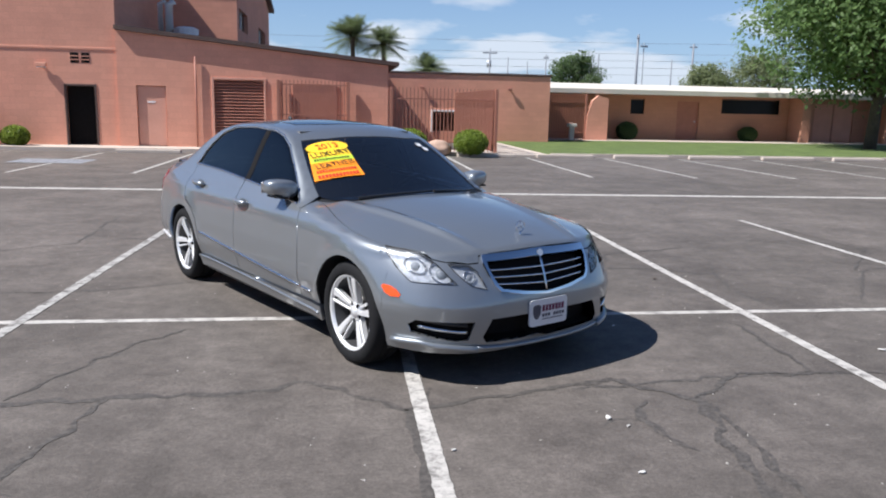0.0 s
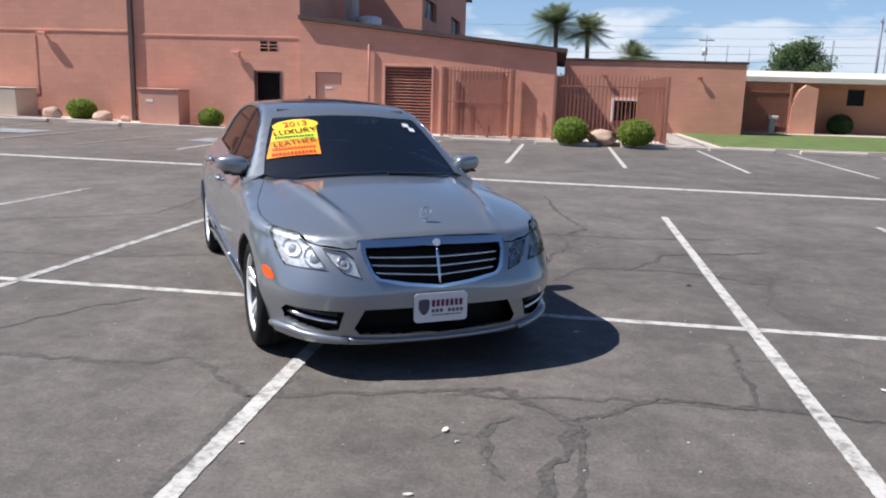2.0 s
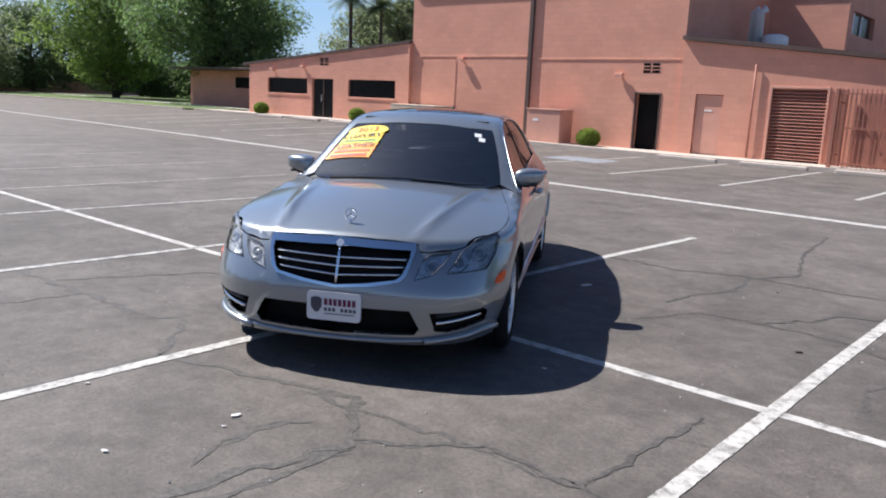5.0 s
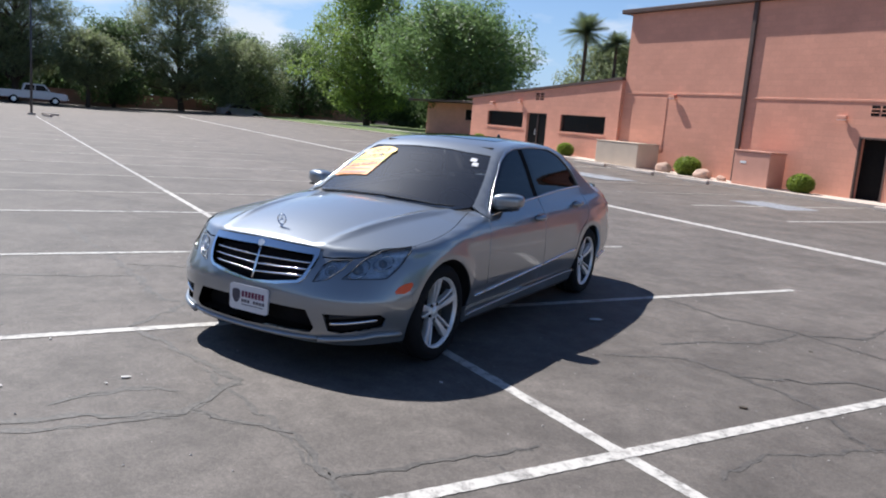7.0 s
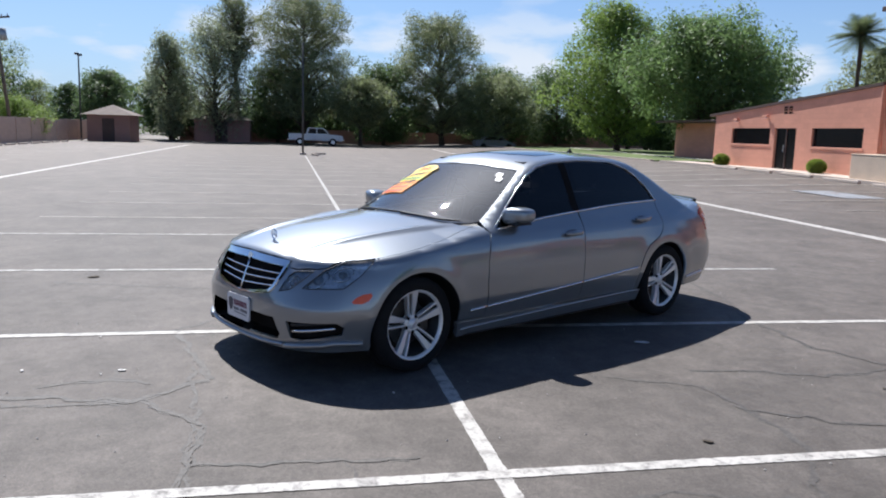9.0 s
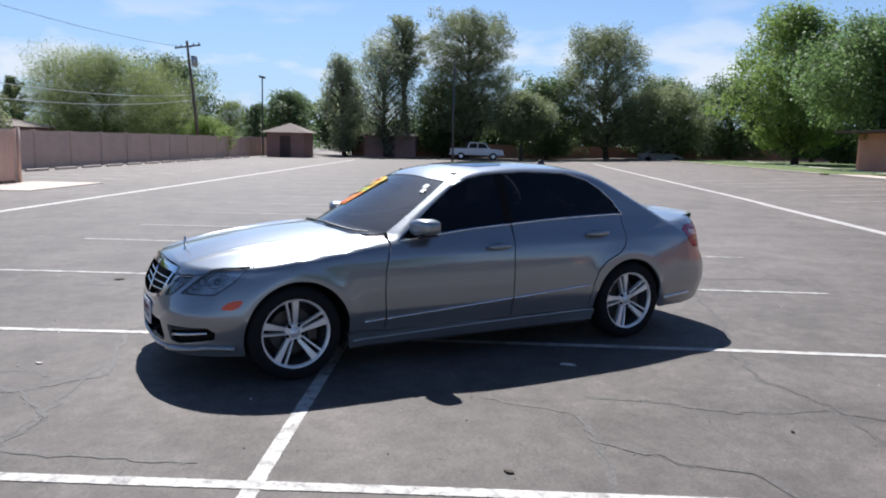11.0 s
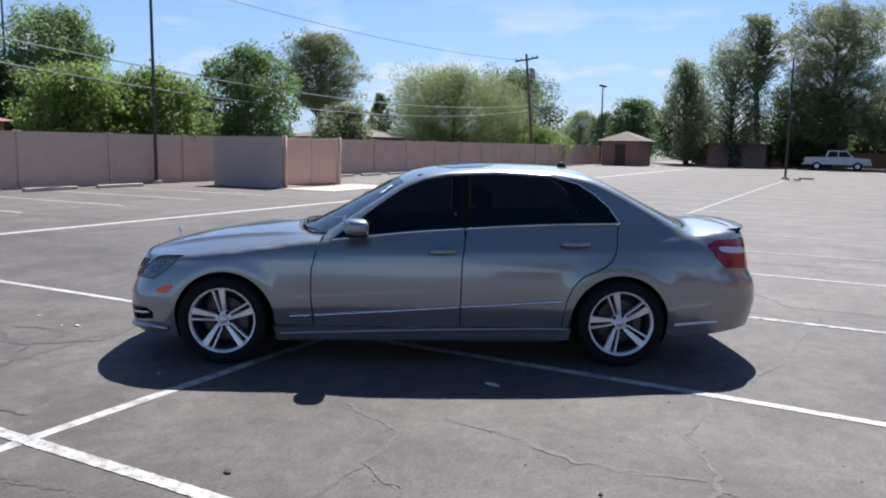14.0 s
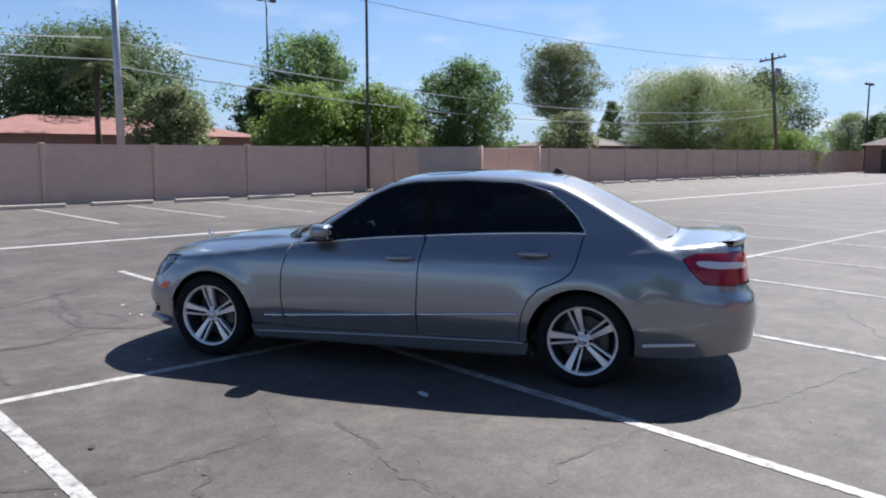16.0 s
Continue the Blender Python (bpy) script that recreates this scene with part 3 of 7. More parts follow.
def bush(u, v, r, h, seed, label="clipped round green bush", material=None):
    rng = random.Random(seed)
    b = thing("bush", label, "bush", LOT @ pose(u, v, rise(u, v) + 0.05), "clipped bushes")
    tr = bmesh.new()
    for k in range(5):
        a = k * 1.257
        tube(tr, [(0, 0, 0), (0.35 * r * math.cos(a), 0.35 * r * math.sin(a), 0.5 * h)], [0.03, 0.015], 5)
    part("stem", tr, BARK, b)
    bm = bmesh.new()
    core = bmesh.ops.create_icosphere(bm, subdivisions=3, radius=1.0)
    for w in core["verts"]:
        q = w.co.normalized()
        s = 0.88 + 0.1 * noise.noise(q * 3 + Vector((seed, 0, 0)))
        w.co = Vector((q.x * r * s, q.y * r * s, h / 2 + max(q.z, -0.85) * h / 2 * s))
    for k in range(2600):
        q = Vector((rng.gauss(0, 1), rng.gauss(0, 1), rng.gauss(0, 1))).normalized()
        s = rng.uniform(0.86, 1.03)
        p = Vector((q.x * r * s, q.y * r * s, h / 2 + max(q.z, -0.85) * h / 2 * s))
        leaf(bm, p, rng, rng.uniform(0.03, 0.055))
    part("leaves", bm, material or LEAF_BUSH, b)
    return b


def leaf(bm, p, rng, s, droop=0.0):
    a = Vector((rng.uniform(-1, 1), rng.uniform(-1, 1), rng.uniform(-1, 1) - droop)).normalized()
    c = a.cross(Vector((rng.uniform(-1, 1), rng.uniform(-1, 1), rng.uniform(-1, 1)))).normalized()
    bm.faces.new((bm.verts.new(p - a * s), bm.verts.new(p + c * s * 0.45), bm.verts.new(p + a * s), bm.verts.new(p - c * s * 0.45)))


for i, (u, v, r, h) in enumerate(((2.15, 18.3, 0.55, 0.82), (4.1, 18.25, 0.55, 0.82), (-10.1, 19.8, 0.42, 0.66), (-14.9, 19.8, 0.5, 0.75), (-22.0, 19.7, 0.38, 0.62), (-29.0, 19.6, 0.38, 0.6))):
    bush(u, v, r, h, i)


def rock(u, v, r, seed):
    bm = bmesh.new()
    g = bmesh.ops.create_icosphere(bm, subdivisions=3, radius=1.0)
    for w in g["verts"]:
        q = w.co.copy()
        s = 1 + 0.25 * noise.noise(q * 1.3 + Vector((seed * 7.0, 0, 0)))
        w.co = Vector((q.x * r * s, q.y * r * 0.8 * s, q.z * r * 0.62 * s + r * 0.4))
    tagged(part("boulder", bm, ROCK, None, smooth=True, m=LOT @ pose(u, v, rise(u, v) + 0.08)), "pinkish granite boulder beside the bushes", "boulder", "boulders")


for i, (u, v, r) in enumerate(((3.15, 18.75, 0.42), (-15.9, 19.6, 0.36), (-13.95, 19.55, 0.36), (-13.2, 19.7, 0.2))):
    rock(u, v, r, i)


# iron fences
def iron_fence(p0, p1, h, label, gap=0.12, spikes=True, z0=0.1, rails=(0.15, 0.82)):
    a, b = Vector(p0), Vector(p1)
    ln = (b - a).length
    f = thing("iron_fence", label, "fence", LOT @ pose(a.x, a.y, z0, 0, 0, math.degrees(math.atan2(b.y - a.y, b.x - a.x))), "iron fences")
    for x in (0, ln):
        part("post", boxed(x - 0.05, x + 0.05, -0.05, 0.05, -0.06, h, 0.008), IRON, f)
    for r in rails:
        part("rail", boxed(0.051, ln - 0.051, -0.02, 0.02, h * r, h * r + 0.04), IRON, f)
    k = max(1, int(ln / gap))
    me = None
    for i in range(1, k):
        if me is None:
            o = part("bar", boxed(-0.014, 0.014, -0.014, 0.014, 0.03, h * (1.0 if spikes else 0.97)), IRON, f)
            me = o.data
        else:
            o = new("bar", me); o.parent = f
        o.location = (ln * i / k, 0.035, 0)
    return f


iron_fence((1.62, 19.0), (5.05, 19.0), 2.05, "terracotta iron fence closing the yard beside the hall")
iron_fence((5.05, 19.06), (5.05, 27.9), 2.05, "terracotta iron fence along the yard")
iron_fence((-1.95, 19.25), (0.25, 19.25), 2.2, "terracotta iron gate in front of the service door", rails=(0.05, 0.5, 0.93))
iron_fence((-1.95, 19.31), (-1.95, 20.2), 2.2, "short terracotta iron fence side of the service cage")
iron_fence((0.25, 19.31), (0.25, 20.2), 2.2, "short terracotta iron fence side of the service cage")
part("service_door", boxed(-1.55, -0.1, FV - 0.02, FV + 0.012, 0.12, 2.2, 0.006), RED_BROWN, hall, "red-brown double service door")

# the low block behind the fence
low = thing("low_block", "flat-roofed terracotta block behind the fenced yard", "building", LOT)
part("wall", prism([(1.61, -0.1), (9.35, -0.1), (9.35, 2.95), (1.95, 2.95), (1.95, 2.3), (1.61, 2.3)], [rect(4.05, 5.55, 0.5, 1.35)], 28.2, 28.5), STUCCO, low)
part("wall", boxed(9.05, 9.35, 28.51, 36, -0.1, 2.95), STUCCO, low)
part("roof", boxed(1.7, 9.42, 28.16, 36, 2.954, 3.05, 0.01), TRIM, low)
g = part("grille_window", boxed(4.0, 5.6, 28.36, 28.4, 0.45, 1.4), DARK, low)
bm = bmesh.new()
for a in ((4.0, 5.6, 1.34, 1.42), (4.0, 4.08, 0.45, 1.34), (5.52, 5.6, 0.45, 1.34)):
    box(bm, a[0], a[1], 28.12, 28.2, a[2], a[3], 0.008)
part("window_frame", bm, WHITE_METAL, g)
for k in range(11):
    part("bar", boxed(4.2 + 0.12 * k, 4.225 + 0.12 * k, 28.22, 28.24, 0.5, 1.35), IRON, g)
for u in (3.6, 7.5):
    w = part("wall_lamp", boxed(u - 0.1, u + 0.1, 28.06, 28.13, 2.3, 2.42, 0.02), RED_BROWN, low)
    part("bracket", boxed(u - 0.03, u + 0.03, 28.125, 28.2, 2.36, 2.41), RED_BROWN, w)

# the long wing with deep eaves
wing = thing("school_wing", "long low wing with a white fascia and deep eaves", "building", LOT)
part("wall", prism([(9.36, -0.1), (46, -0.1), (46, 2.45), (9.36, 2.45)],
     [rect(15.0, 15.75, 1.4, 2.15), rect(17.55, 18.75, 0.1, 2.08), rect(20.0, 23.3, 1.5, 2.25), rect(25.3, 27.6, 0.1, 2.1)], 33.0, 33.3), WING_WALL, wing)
part("roof", prism([(31.4, 2.36), (42, 2.4), (42, 2.6), (37, 3.02), (31.4, 2.58)], [], -47, -9.36), ROOFING, wing, "pale low-pitched roof with a white fascia",
     m=Matrix(((0, -1, 0, 0), (1, 0, 0, 0), (0, 0, 1, 0), (0, 0, 0, 1))))
for u0, u1, z0, z1 in ((15.0, 15.75, 1.4, 2.15), (20.0, 23.3, 1.5, 2.25)):
    w = part("window", boxed(u0, u1, 33.12, 33.15, z0, z1), DARK_GLASS, wing, "dark window")
    part("window_frame", boxed(u0, u1, 33.05, 33.119, z1 - 0.05, z1), TRIM, w)
d = part("door", boxed(17.55, 18.75, 33.1, 33.15, 0.1, 2.08), RED_BROWN, wing, "plain red-brown door")
part("handle", boxed(18.55, 18.62, 33.05, 33.1, 1.0, 1.1, 0.01), GALV, d)
d = part("door", boxed(25.3, 27.6, 33.1, 33.15, 0.1, 2.1), PINK, wing, "pale terracotta double door")
part("door_frame", boxed(26.42, 26.48, 33.06, 33.099, 0.1, 2.1), RED_BROWN, d)
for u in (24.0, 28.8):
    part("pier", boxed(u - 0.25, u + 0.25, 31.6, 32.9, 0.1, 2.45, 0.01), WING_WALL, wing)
part("gate_pier", prism([(12.0, 0.1), (13.1, 0.1), (13.1, 2.1), (12.6, 2.25), (12.3, 2.0), (12.05, 1.3)], [], 31.0, 31.3), STUCCO, wing)
iron_fence((9.45, 31.1), (12.0, 31.1), 2.2, "terracotta iron gate between two walls")
# Added pale block, standing in for the white sign on the gate.
c = thing("gate_sign_stand_in", "small pale block on a stand in place of a white gate sign", "fountain", LOT @ pose(11.2, 30.7, 0.1))
part("pale_block", boxed(-0.22, 0.22, -0.16, 0.16, 0.62, 0.78, 0.03), KERB, c)
part("stand", boxed(-0.12, 0.12, -0.1, 0.1, 0, 0.615, 0.02), KERB, c)
for i, (u, v, r, h) in enumerate(((14.6, 32.3, 0.55, 0.95), (21.2, 32.3, 0.5, 0.8))):
    bush(u, v, r, h, 20 + i, "dark loose bush against the shaded wall", LEAF_DEEP)

# the wing past the far end of the hall
far = thing("far_wing", "small terracotta wing with a shaded porch", "building", LOT)
part("wall", boxed(-46, -36.2, 26, 26.3, 0, 2.7), STUCCO, far)
part("wall", boxed(-36.5, -36.2, 26.31, 33, 0, 2.7), STUCCO, far)
part("roof", boxed(-46.5, -33.0, 24.6, 33, 2.71, 2.86, 0.02), TRIM, far)
for u in (-33.3, -36.0):
    part("porch_post", boxed(u - 0.1, u + 0.1, 24.8, 25.0, 0, 2.7, 0.01), TRIM, far)
w = part("window", boxed(-40.5, -38.0, 25.95, 25.999, 1.6, 2.3), DARK_GLASS, far)
part("window_frame", boxed(-40.6, -37.9, 25.9, 25.949, 1.5, 1.58), STUCCO, w)

# wheel stops
for k in range(-11, 12):
    u = 0.74 + 2.6 * k + 1.3
    if k not in (-5, -4):
        stop_block(u, 18.35, 1.9)
for k in range(-24, 9):
    u = 0.2 + 2.6 * k
    if not -21 < u < -14:
        stop_block(u, -19.2, 1.9, random.uniform(-2, 2), "weathered concrete wheel stop along the block wall")
for k in range(22):
    stop_block(-36.2 - 2.15 * k, 23.5 + 0.118 * 2.15 * k, 1.95, -6.7, "bleached concrete wheel stop along the lawn", KERB)
# stall lines along both edges of the lot
for k in range(-12, 14):
    u = 0.74 + 2.6 * k
    line([(u, 18.3), (u - 0.08, 11.4)], 0.1, FAINT if -7 < k < -3 else LINE)
for k in range(-22, 9):
    u = 0.2 + 2.6 * k
    if not -21 < u < -14:
        line([(u, -18.9), (u, -12.8)], 0.1)
for k, (u0, u1, v0, v1) in enumerate(((-8.2, -6.4, 14.0, 15.4), (-15.5, -13.0, 14.0, 15.4))):
    line([(u0, (v0 + v1) / 2), (u1, (v0 + v1) / 2)], v1 - v0, BLUE_PAINT, "pale worn painted patch on the asphalt", "painted_patch")

# ---- the block wall ----
yard = thing("block_wall", "tan concrete block boundary wall with pilasters", "wall", LOT, kind="structure")
for k in range(-24, 12):
    u = -3.22 + 3.45 * k
    part("panel", boxed(u + 0.08, u + 3.37, -20.72, -20.6, -0.1, 1.84), YARD_WALL, yard)
    part("pilaster", boxed(u - 0.076, u + 0.076, -20.78, -20.54, -0.1, 1.88, 0.01), YARD_WALL, yard)
enc = thing("bin_enclosure", "grey block bin enclosure with tan panel gates", "enclosure", LOT)
part("side_wall", boxed(-16.4, -16.2, -18.2, -14.95, -0.1, 1.82), GREY_WALL, enc)
part("side_wall", boxed(-19.6, -19.4, -18.2, -14.95, -0.1, 1.82), GREY_WALL, enc)
part("back_wall", boxed(-19.396, -16.404, -18.2, -18.0, -0.1, 1.82), GREY_WALL, enc)
for u0, u1 in ((-19.35, -17.84), (-17.8, -16.25)):
    gt = part("gate", boxed(u0, u1, -14.95, -14.9, 0.1, 1.76, 0.008), GATE_TAN, enc, "tan ribbed gate leaf")
    for k in range(8):
        x = u0 + 0.1 + k * (u1 - u0 - 0.2) / 7
        part("rib", boxed(x - 0.02, x + 0.02, -14.899, -14.894, 0.12, 1.74), GATE_TAN, gt)
for u in (-16.2, -19.45):
    part("gate_post", tube(bmesh.new(), [(u, -14.8, -0.05), (u, -14.8, 1.86)], [0.06, 0.06], 10), GATE_TAN, enc, smooth=True)
slab("pavement", -20.2, -15.6, -14.75, -12.3, 0.02, CONCRETE, "pale concrete pad before the bin enclosure", "pavement")

# huts at the far end
def hut(u, v, w, d, h, roofm, label):
    b = thing("hut", label, "hut", LOT @ pose(u, v, 0))
    part("wall", boxed(-w / 2, w / 2, -d / 2, d / 2, -0.05, h), BRICK_FAR, b)
    bm = bmesh.new()
    e = 0.45
    base = [bm.verts.new((sx * (w / 2 + e), sy * (d / 2 + e), h + 0.004)) for sx, sy in ((-1, -1), (1, -1), (1, 1), (-1, 1))]
    bm.faces.new(base[::-1])
    if w > d:
        base = base[1:] + base[:1]
        top = [bm.verts.new((sx * (w / 2 - d / 2 + 0.01), 0, h + 0.9)) for sx in (1, -1)]
    else:
        top = [bm.verts.new((0, sy * (d / 2 - w / 2 + 0.01), h + 0.9)) for sy in (-1, 1)]
    bm.faces.new((base[0], base[1], top[0])); bm.faces.new((base[1], base[2], top[1], top[0]))
    bm.faces.new((base[2], base[3], top[1])); bm.faces.new((base[3], base[0], top[0], top[1]))
    part("roof", bm, roofm, b)
    part("door", boxed(w / 2 + 0.003, w / 2 + 0.04, -0.5, 0.5, 0, 2.0), TRIM, b)


hut(-69, -16.8, 4.5, 3.5, 2.3, ROOF_TAN, "small brick hut with a tan hipped roof")
hut(-80, -8.0, 5, 5.5, 2.2, ROOF_TAN, "brick outbuilding with a pale hipped roof under trees")
hut(-9.6, -33.2, 12.5, 6, 2.35, ROOF_RED, "house with a red tiled roof behind the block wall")
hut(-34, -46, 10, 12, 2.3, ROOF_RED, "house with a red tiled roof behind the block wall")
hut(-50, -35.5, 7, 8, 2.2, ROOF_TAN, "house with a tan roof behind the block wall")


# poles and cables
def lamp_post(u, v, h, label, r=0.09, arms=True):
    p = thing("lamp_post", label, "lamp post", LOT @ pose(u, v, rise(u, v)), "lamp posts")
    part("pole", tube(bmesh.new(), [(0, 0, 0.0), (0, 0, h * 0.5), (0, 0, h)], [r, r * 0.85, r * 0.7], 10), STEEL_POLE, p, smooth=True)
    part("base", tube(bmesh.new(), [(0, 0, -0.05), (0, 0, 0.12)], [0.2, 0.2], 12), CONCRETE, p)
    if arms:
        for s in (-1, 1):
            a = part("floodlight", boxed(s * 0.55 - 0.2, s * 0.55 + 0.2, -0.16, 0.16, h - 0.05, h + 0.14, 0.03), STEEL_POLE, p)
            part("arm", boxed(min(0, s * 0.4), max(0, s * 0.4), -0.03, 0.03, h - 0.03, h + 0.03), STEEL_POLE, a)
    return p


lamp_post(-42.4, -0.6, 6.7, "plain dark lamp post standing in the lot", 0.065, False)
lamp_post(-15.35, -20.3, 9.5, "slender dark lamp post before the block wall", 0.07, False)
lamp_post(-26.7, -46.6, 12.6, "distant steel post with two floodlights")
lamp_post(-71.7, -20.2, 7.7, "distant lamp post beyond the wall")
stop_block(-41.2, 0.1, 0.9, 20); stop_block(-43.4, 0.4, 0.9, 70)


def utility_pole(u, v, h, label, lean=0.0, arm=2.2, turn=0, r=0.14, can=True, material=None):
    p = thing("utility_pole", label, "utility pole", LOT @ pose(u, v, 0, lean, 0, 0), "utility poles")
    part("pole", tube(bmesh.new(), [(0, 0, -0.1), (0, 0, h / 2), (0, 0, h)], [r, r * 0.85, r * 0.7], 10), material or WOOD_POLE, p, smooth=True)
    if arm:
        along_v = Matrix.Rotation(radians(turn), 4, "Z")
        part("crossarm", boxed(-arm / 2, arm / 2, -0.06, 0.06, h - 0.5, h - 0.38, 0.01, m=along_v), material or WOOD_POLE, p)
        for x in (-0.9, -0.5, 0.5, 0.9):
            part("insulator", tube(bmesh.new(), [along_v @ Vector((x * arm / 2, 0, h - 0.38)), along_v @ Vector((x * arm / 2, 0, h - 0.2))], [0.05, 0.03], 6), GALV, p)
    if can:
        part("transformer", tube(bmesh.new(), [(0, 0.42, h - 2.0), (0, 0.42, h - 1.2)], [0.25, 0.25], 12), GALV, p, smooth=True)
    return p


utility_pole(-55.4, -20.95, 9.2, "leaning wooden utility pole with crossarm and transformer", 5.5, 2.2, 80)
utility_pole(-5.97, -21.6, 8.6, "pale grey weathered utility pole behind the block wall", 0, 0, can=False, material=GALV)
utility_pole(32.5, 77.5, 9.7, "tall grey utility pole with crossarms", 0, 1.3, 60, 0.16, False, HAZY_STEEL)
utility_pole(33.4, 78.0, 8.9, "slim grey utility pole with crossarms", 0, 1.0, 20, 0.06, False, HAZY_STEEL)
utility_pole(17.0, 82.0, 8.0, "distant utility pole with a transformer beyond the roofs", 0, 1.6, 0, 0.10, True, HAZY_STEEL)
utility_pole(20.4, 88.0, 7.5, "distant plain utility pole beyond the roofs", 0, 0, 0, 0.09, False, HAZY_STEEL)
utility_pole(22.8, 88.0, 7.1, "distant plain utility pole beyond the roofs", 0, 0, 0, 0.09, False, HAZY_STEEL)
utility_pole(25.1, 88.0, 8.0, "distant utility pole beyond the roofs", 0, 0.6, 0, 0.09, False, HAZY_STEEL)
utility_pole(30.2, 83.6, 7.9, "distant plain utility pole beyond the roofs", 0, 0, 0, 0.13, False, HAZY_STEEL)
utility_pole(41.1, 88.0, 7.8, "distant plain utility pole beyond the roofs", 0, 0, 0, 0.11, False, HAZY_STEEL)
utility_pole(43.8, 88.0, 9.8, "distant grey pylon beyond the roofs", 0, 1.0, 0, 0.16, False, HAZY_STEEL)


def cable(a, b, sag, r=0.018, material=None):
    pts = [Vector(a).lerp(Vector(b), i / 16) - Vector((0, 0, sag * 4 * (i / 16) * (1 - i / 16))) for i in range(17)]
    tagged(part("cable", tube(bmesh.new(), pts, [r] * 17, 5), material or CABLE, None, m=LOT), "overhead cable strung between poles", "cable", "overhead cables")


cable((-5.97, -21.6, 5.2), (-55.4, -21.5, 5.0), 1.1, 0.021)
cable((-5.97, -21.6, 4.4), (-55.4, -21.5, 4.6), 1.2, 0.021)
cable((-5.97, -21.6, 5.3), (40, -24, 6.2), 1.0, 0.021)
cable((-5.97, -21.6, 4.6), (14, 0 - 40, 8.0), 0.6, 0.021)
cable((-5.97, -21.6, 8.4), (-55.4, -21.5, 8.6), 0.9, 0.012, DARK_CABLE)
for z, r in ((9.3, 0.014), (8.1, 0.014), (7.3, 0.018), (6.5, 0.018), (5.7, 0.014)):
    cable((-60, 84, z), (70, 82, z + 0.6), 0.7, r, DARK_CABLE)

# ---- trees ----
def tree(u, v, h, w, material, seed, kind="round", leaves=7000, label="broad green tree", trunk=0.28, clear=0.25, size=0.2):
    rng = random.Random(seed)
    t = thing("tree", label, "tree", LOT @ pose(u, v, rise(u, v)), "trees")
    tb = bmesh.new()
    top = h * (0.9 if kind in ("pine", "column") else 0.62)
    lean = Vector((rng.uniform(-0.05, 0.05) * h, rng.uniform(-0.05, 0.05) * h, 0))
    stem = [Vector((0, 0, -0.1)), Vector((0, 0, h * clear * 0.6)) + lean * 0.3, Vector((0, 0, top * 0.6)) + lean * 0.7, Vector((0, 0, top)) + lean]
    tube(tb, stem, [trunk, trunk * 0.8, trunk * 0.5, trunk * 0.15], 8)
    clumps = []
    n = {"pine": 95, "column": 24, "feather": 80}.get(kind, 76)
    for i in range(n):
        a = i * 2.399 + rng.uniform(-0.4, 0.4)
        f = (i + 0.5) / n
        z = h * (clear + (1 - clear) * f)
        if kind == "pine":
            reach = 0.72 + 0.74 * f if f < 0.38 else math.sqrt(max(0.03, 1 - ((f - 0.38) / 0.66) ** 2))
            spread = w / 2 * reach * rng.uniform(0.35, 0.95)
            cr = w * rng.uniform(0.075, 0.13)
        elif kind == "column":
            spread = w / 2 * rng.uniform(0.2, 0.8) * (1.1 - 0.6 * f)
            cr = w * rng.uniform(0.18, 0.28)
        else:
            spread = w / 2 * math.sqrt(max(0.05, 1 - (2 * f - 0.9) ** 2)) * rng.uniform(0.35, 0.92) * (1.12 if kind == "feather" else 1)
            cr = w * rng.uniform(0.08, 0.155)
        tip = Vector((math.cos(a) * spread, math.sin(a) * spread, min(z, h - cr * 0.6))) + lean * f
        root = Vector((0, 0, max(h * clear * 0.55, min(top * 0.95, z - 0.35 * spread - 0.1 * h)))) + lean * 0.5
        mid = root.lerp(tip, 0.5) + Vector((0, 0, 0.08 * spread))
        r0 = trunk * 0.33 * (1.1 - 0.7 * f)
        tube(tb, [root, mid, tip], [r0, r0 * 0.6, r0 * 0.2], 5, False)
        clumps.append((tip, cr))
        for s in range(2):
            b2 = tip + Vector((rng.uniform(-1, 1), rng.uniform(-1, 1), rng.uniform(-0.5, 0.6))) * cr * 1.4
            tube(tb, [mid, mid.lerp(b2, 0.6), b2], [r0 * 0.4, r0 * 0.25, r0 * 0.08], 4, False)
            clumps.append((b2, cr * rng.uniform(0.5, 0.8)))
    part("trunk", tb, BARK, t, smooth=True)
    cs, rs = np.array([c for c, r in clumps]), np.array([r for c, r in clumps])
    gen = np.random.default_rng(seed)
    own = gen.choice(len(rs), leaves, p=rs**2 / np.sum(rs**2))
    q = gen.normal(size=(leaves, 3))
    q = q / np.linalg.norm(q, axis=1)[:, None]
    out = q.copy()
    far = np.where(gen.random(leaves) < (0.25 if kind in ("pine", "feather") else 0.1), gen.uniform(1.0, 1.3 if kind == "feather" else 1.45, leaves), gen.uniform(0.5, 1.08, leaves) ** 0.7)
    q *= (rs[own] * far)[:, None]
    if kind == "weep":
        q[:, 2] = q[:, 2] * 1.5 - np.abs(gen.normal(0, 0.6, leaves)) * rs[own]
    elif kind == "pine":
        q[:, 2] *= 0.75
    p = cs[own] + q
    keep = p[:, 2] > 0.4
    p, out = p[keep], out[keep]
    n = len(p)
    # leaf faces look outwards and up, more or less
    face_n = out * 0.7 + gen.normal(size=(n, 3)) * 0.55
    face_n[:, 2] += 0.75
    face_n /= np.linalg.norm(face_n, axis=1)[:, None]
    a = gen.normal(size=(n, 3))
    if kind == "weep":
        a[:, 2] -= 2.0
    elif kind in ("pine", "feather"):
        a = a * 0.6 + out
        a[:, 2] += 0.8
    d = np.cross(face_n, a)
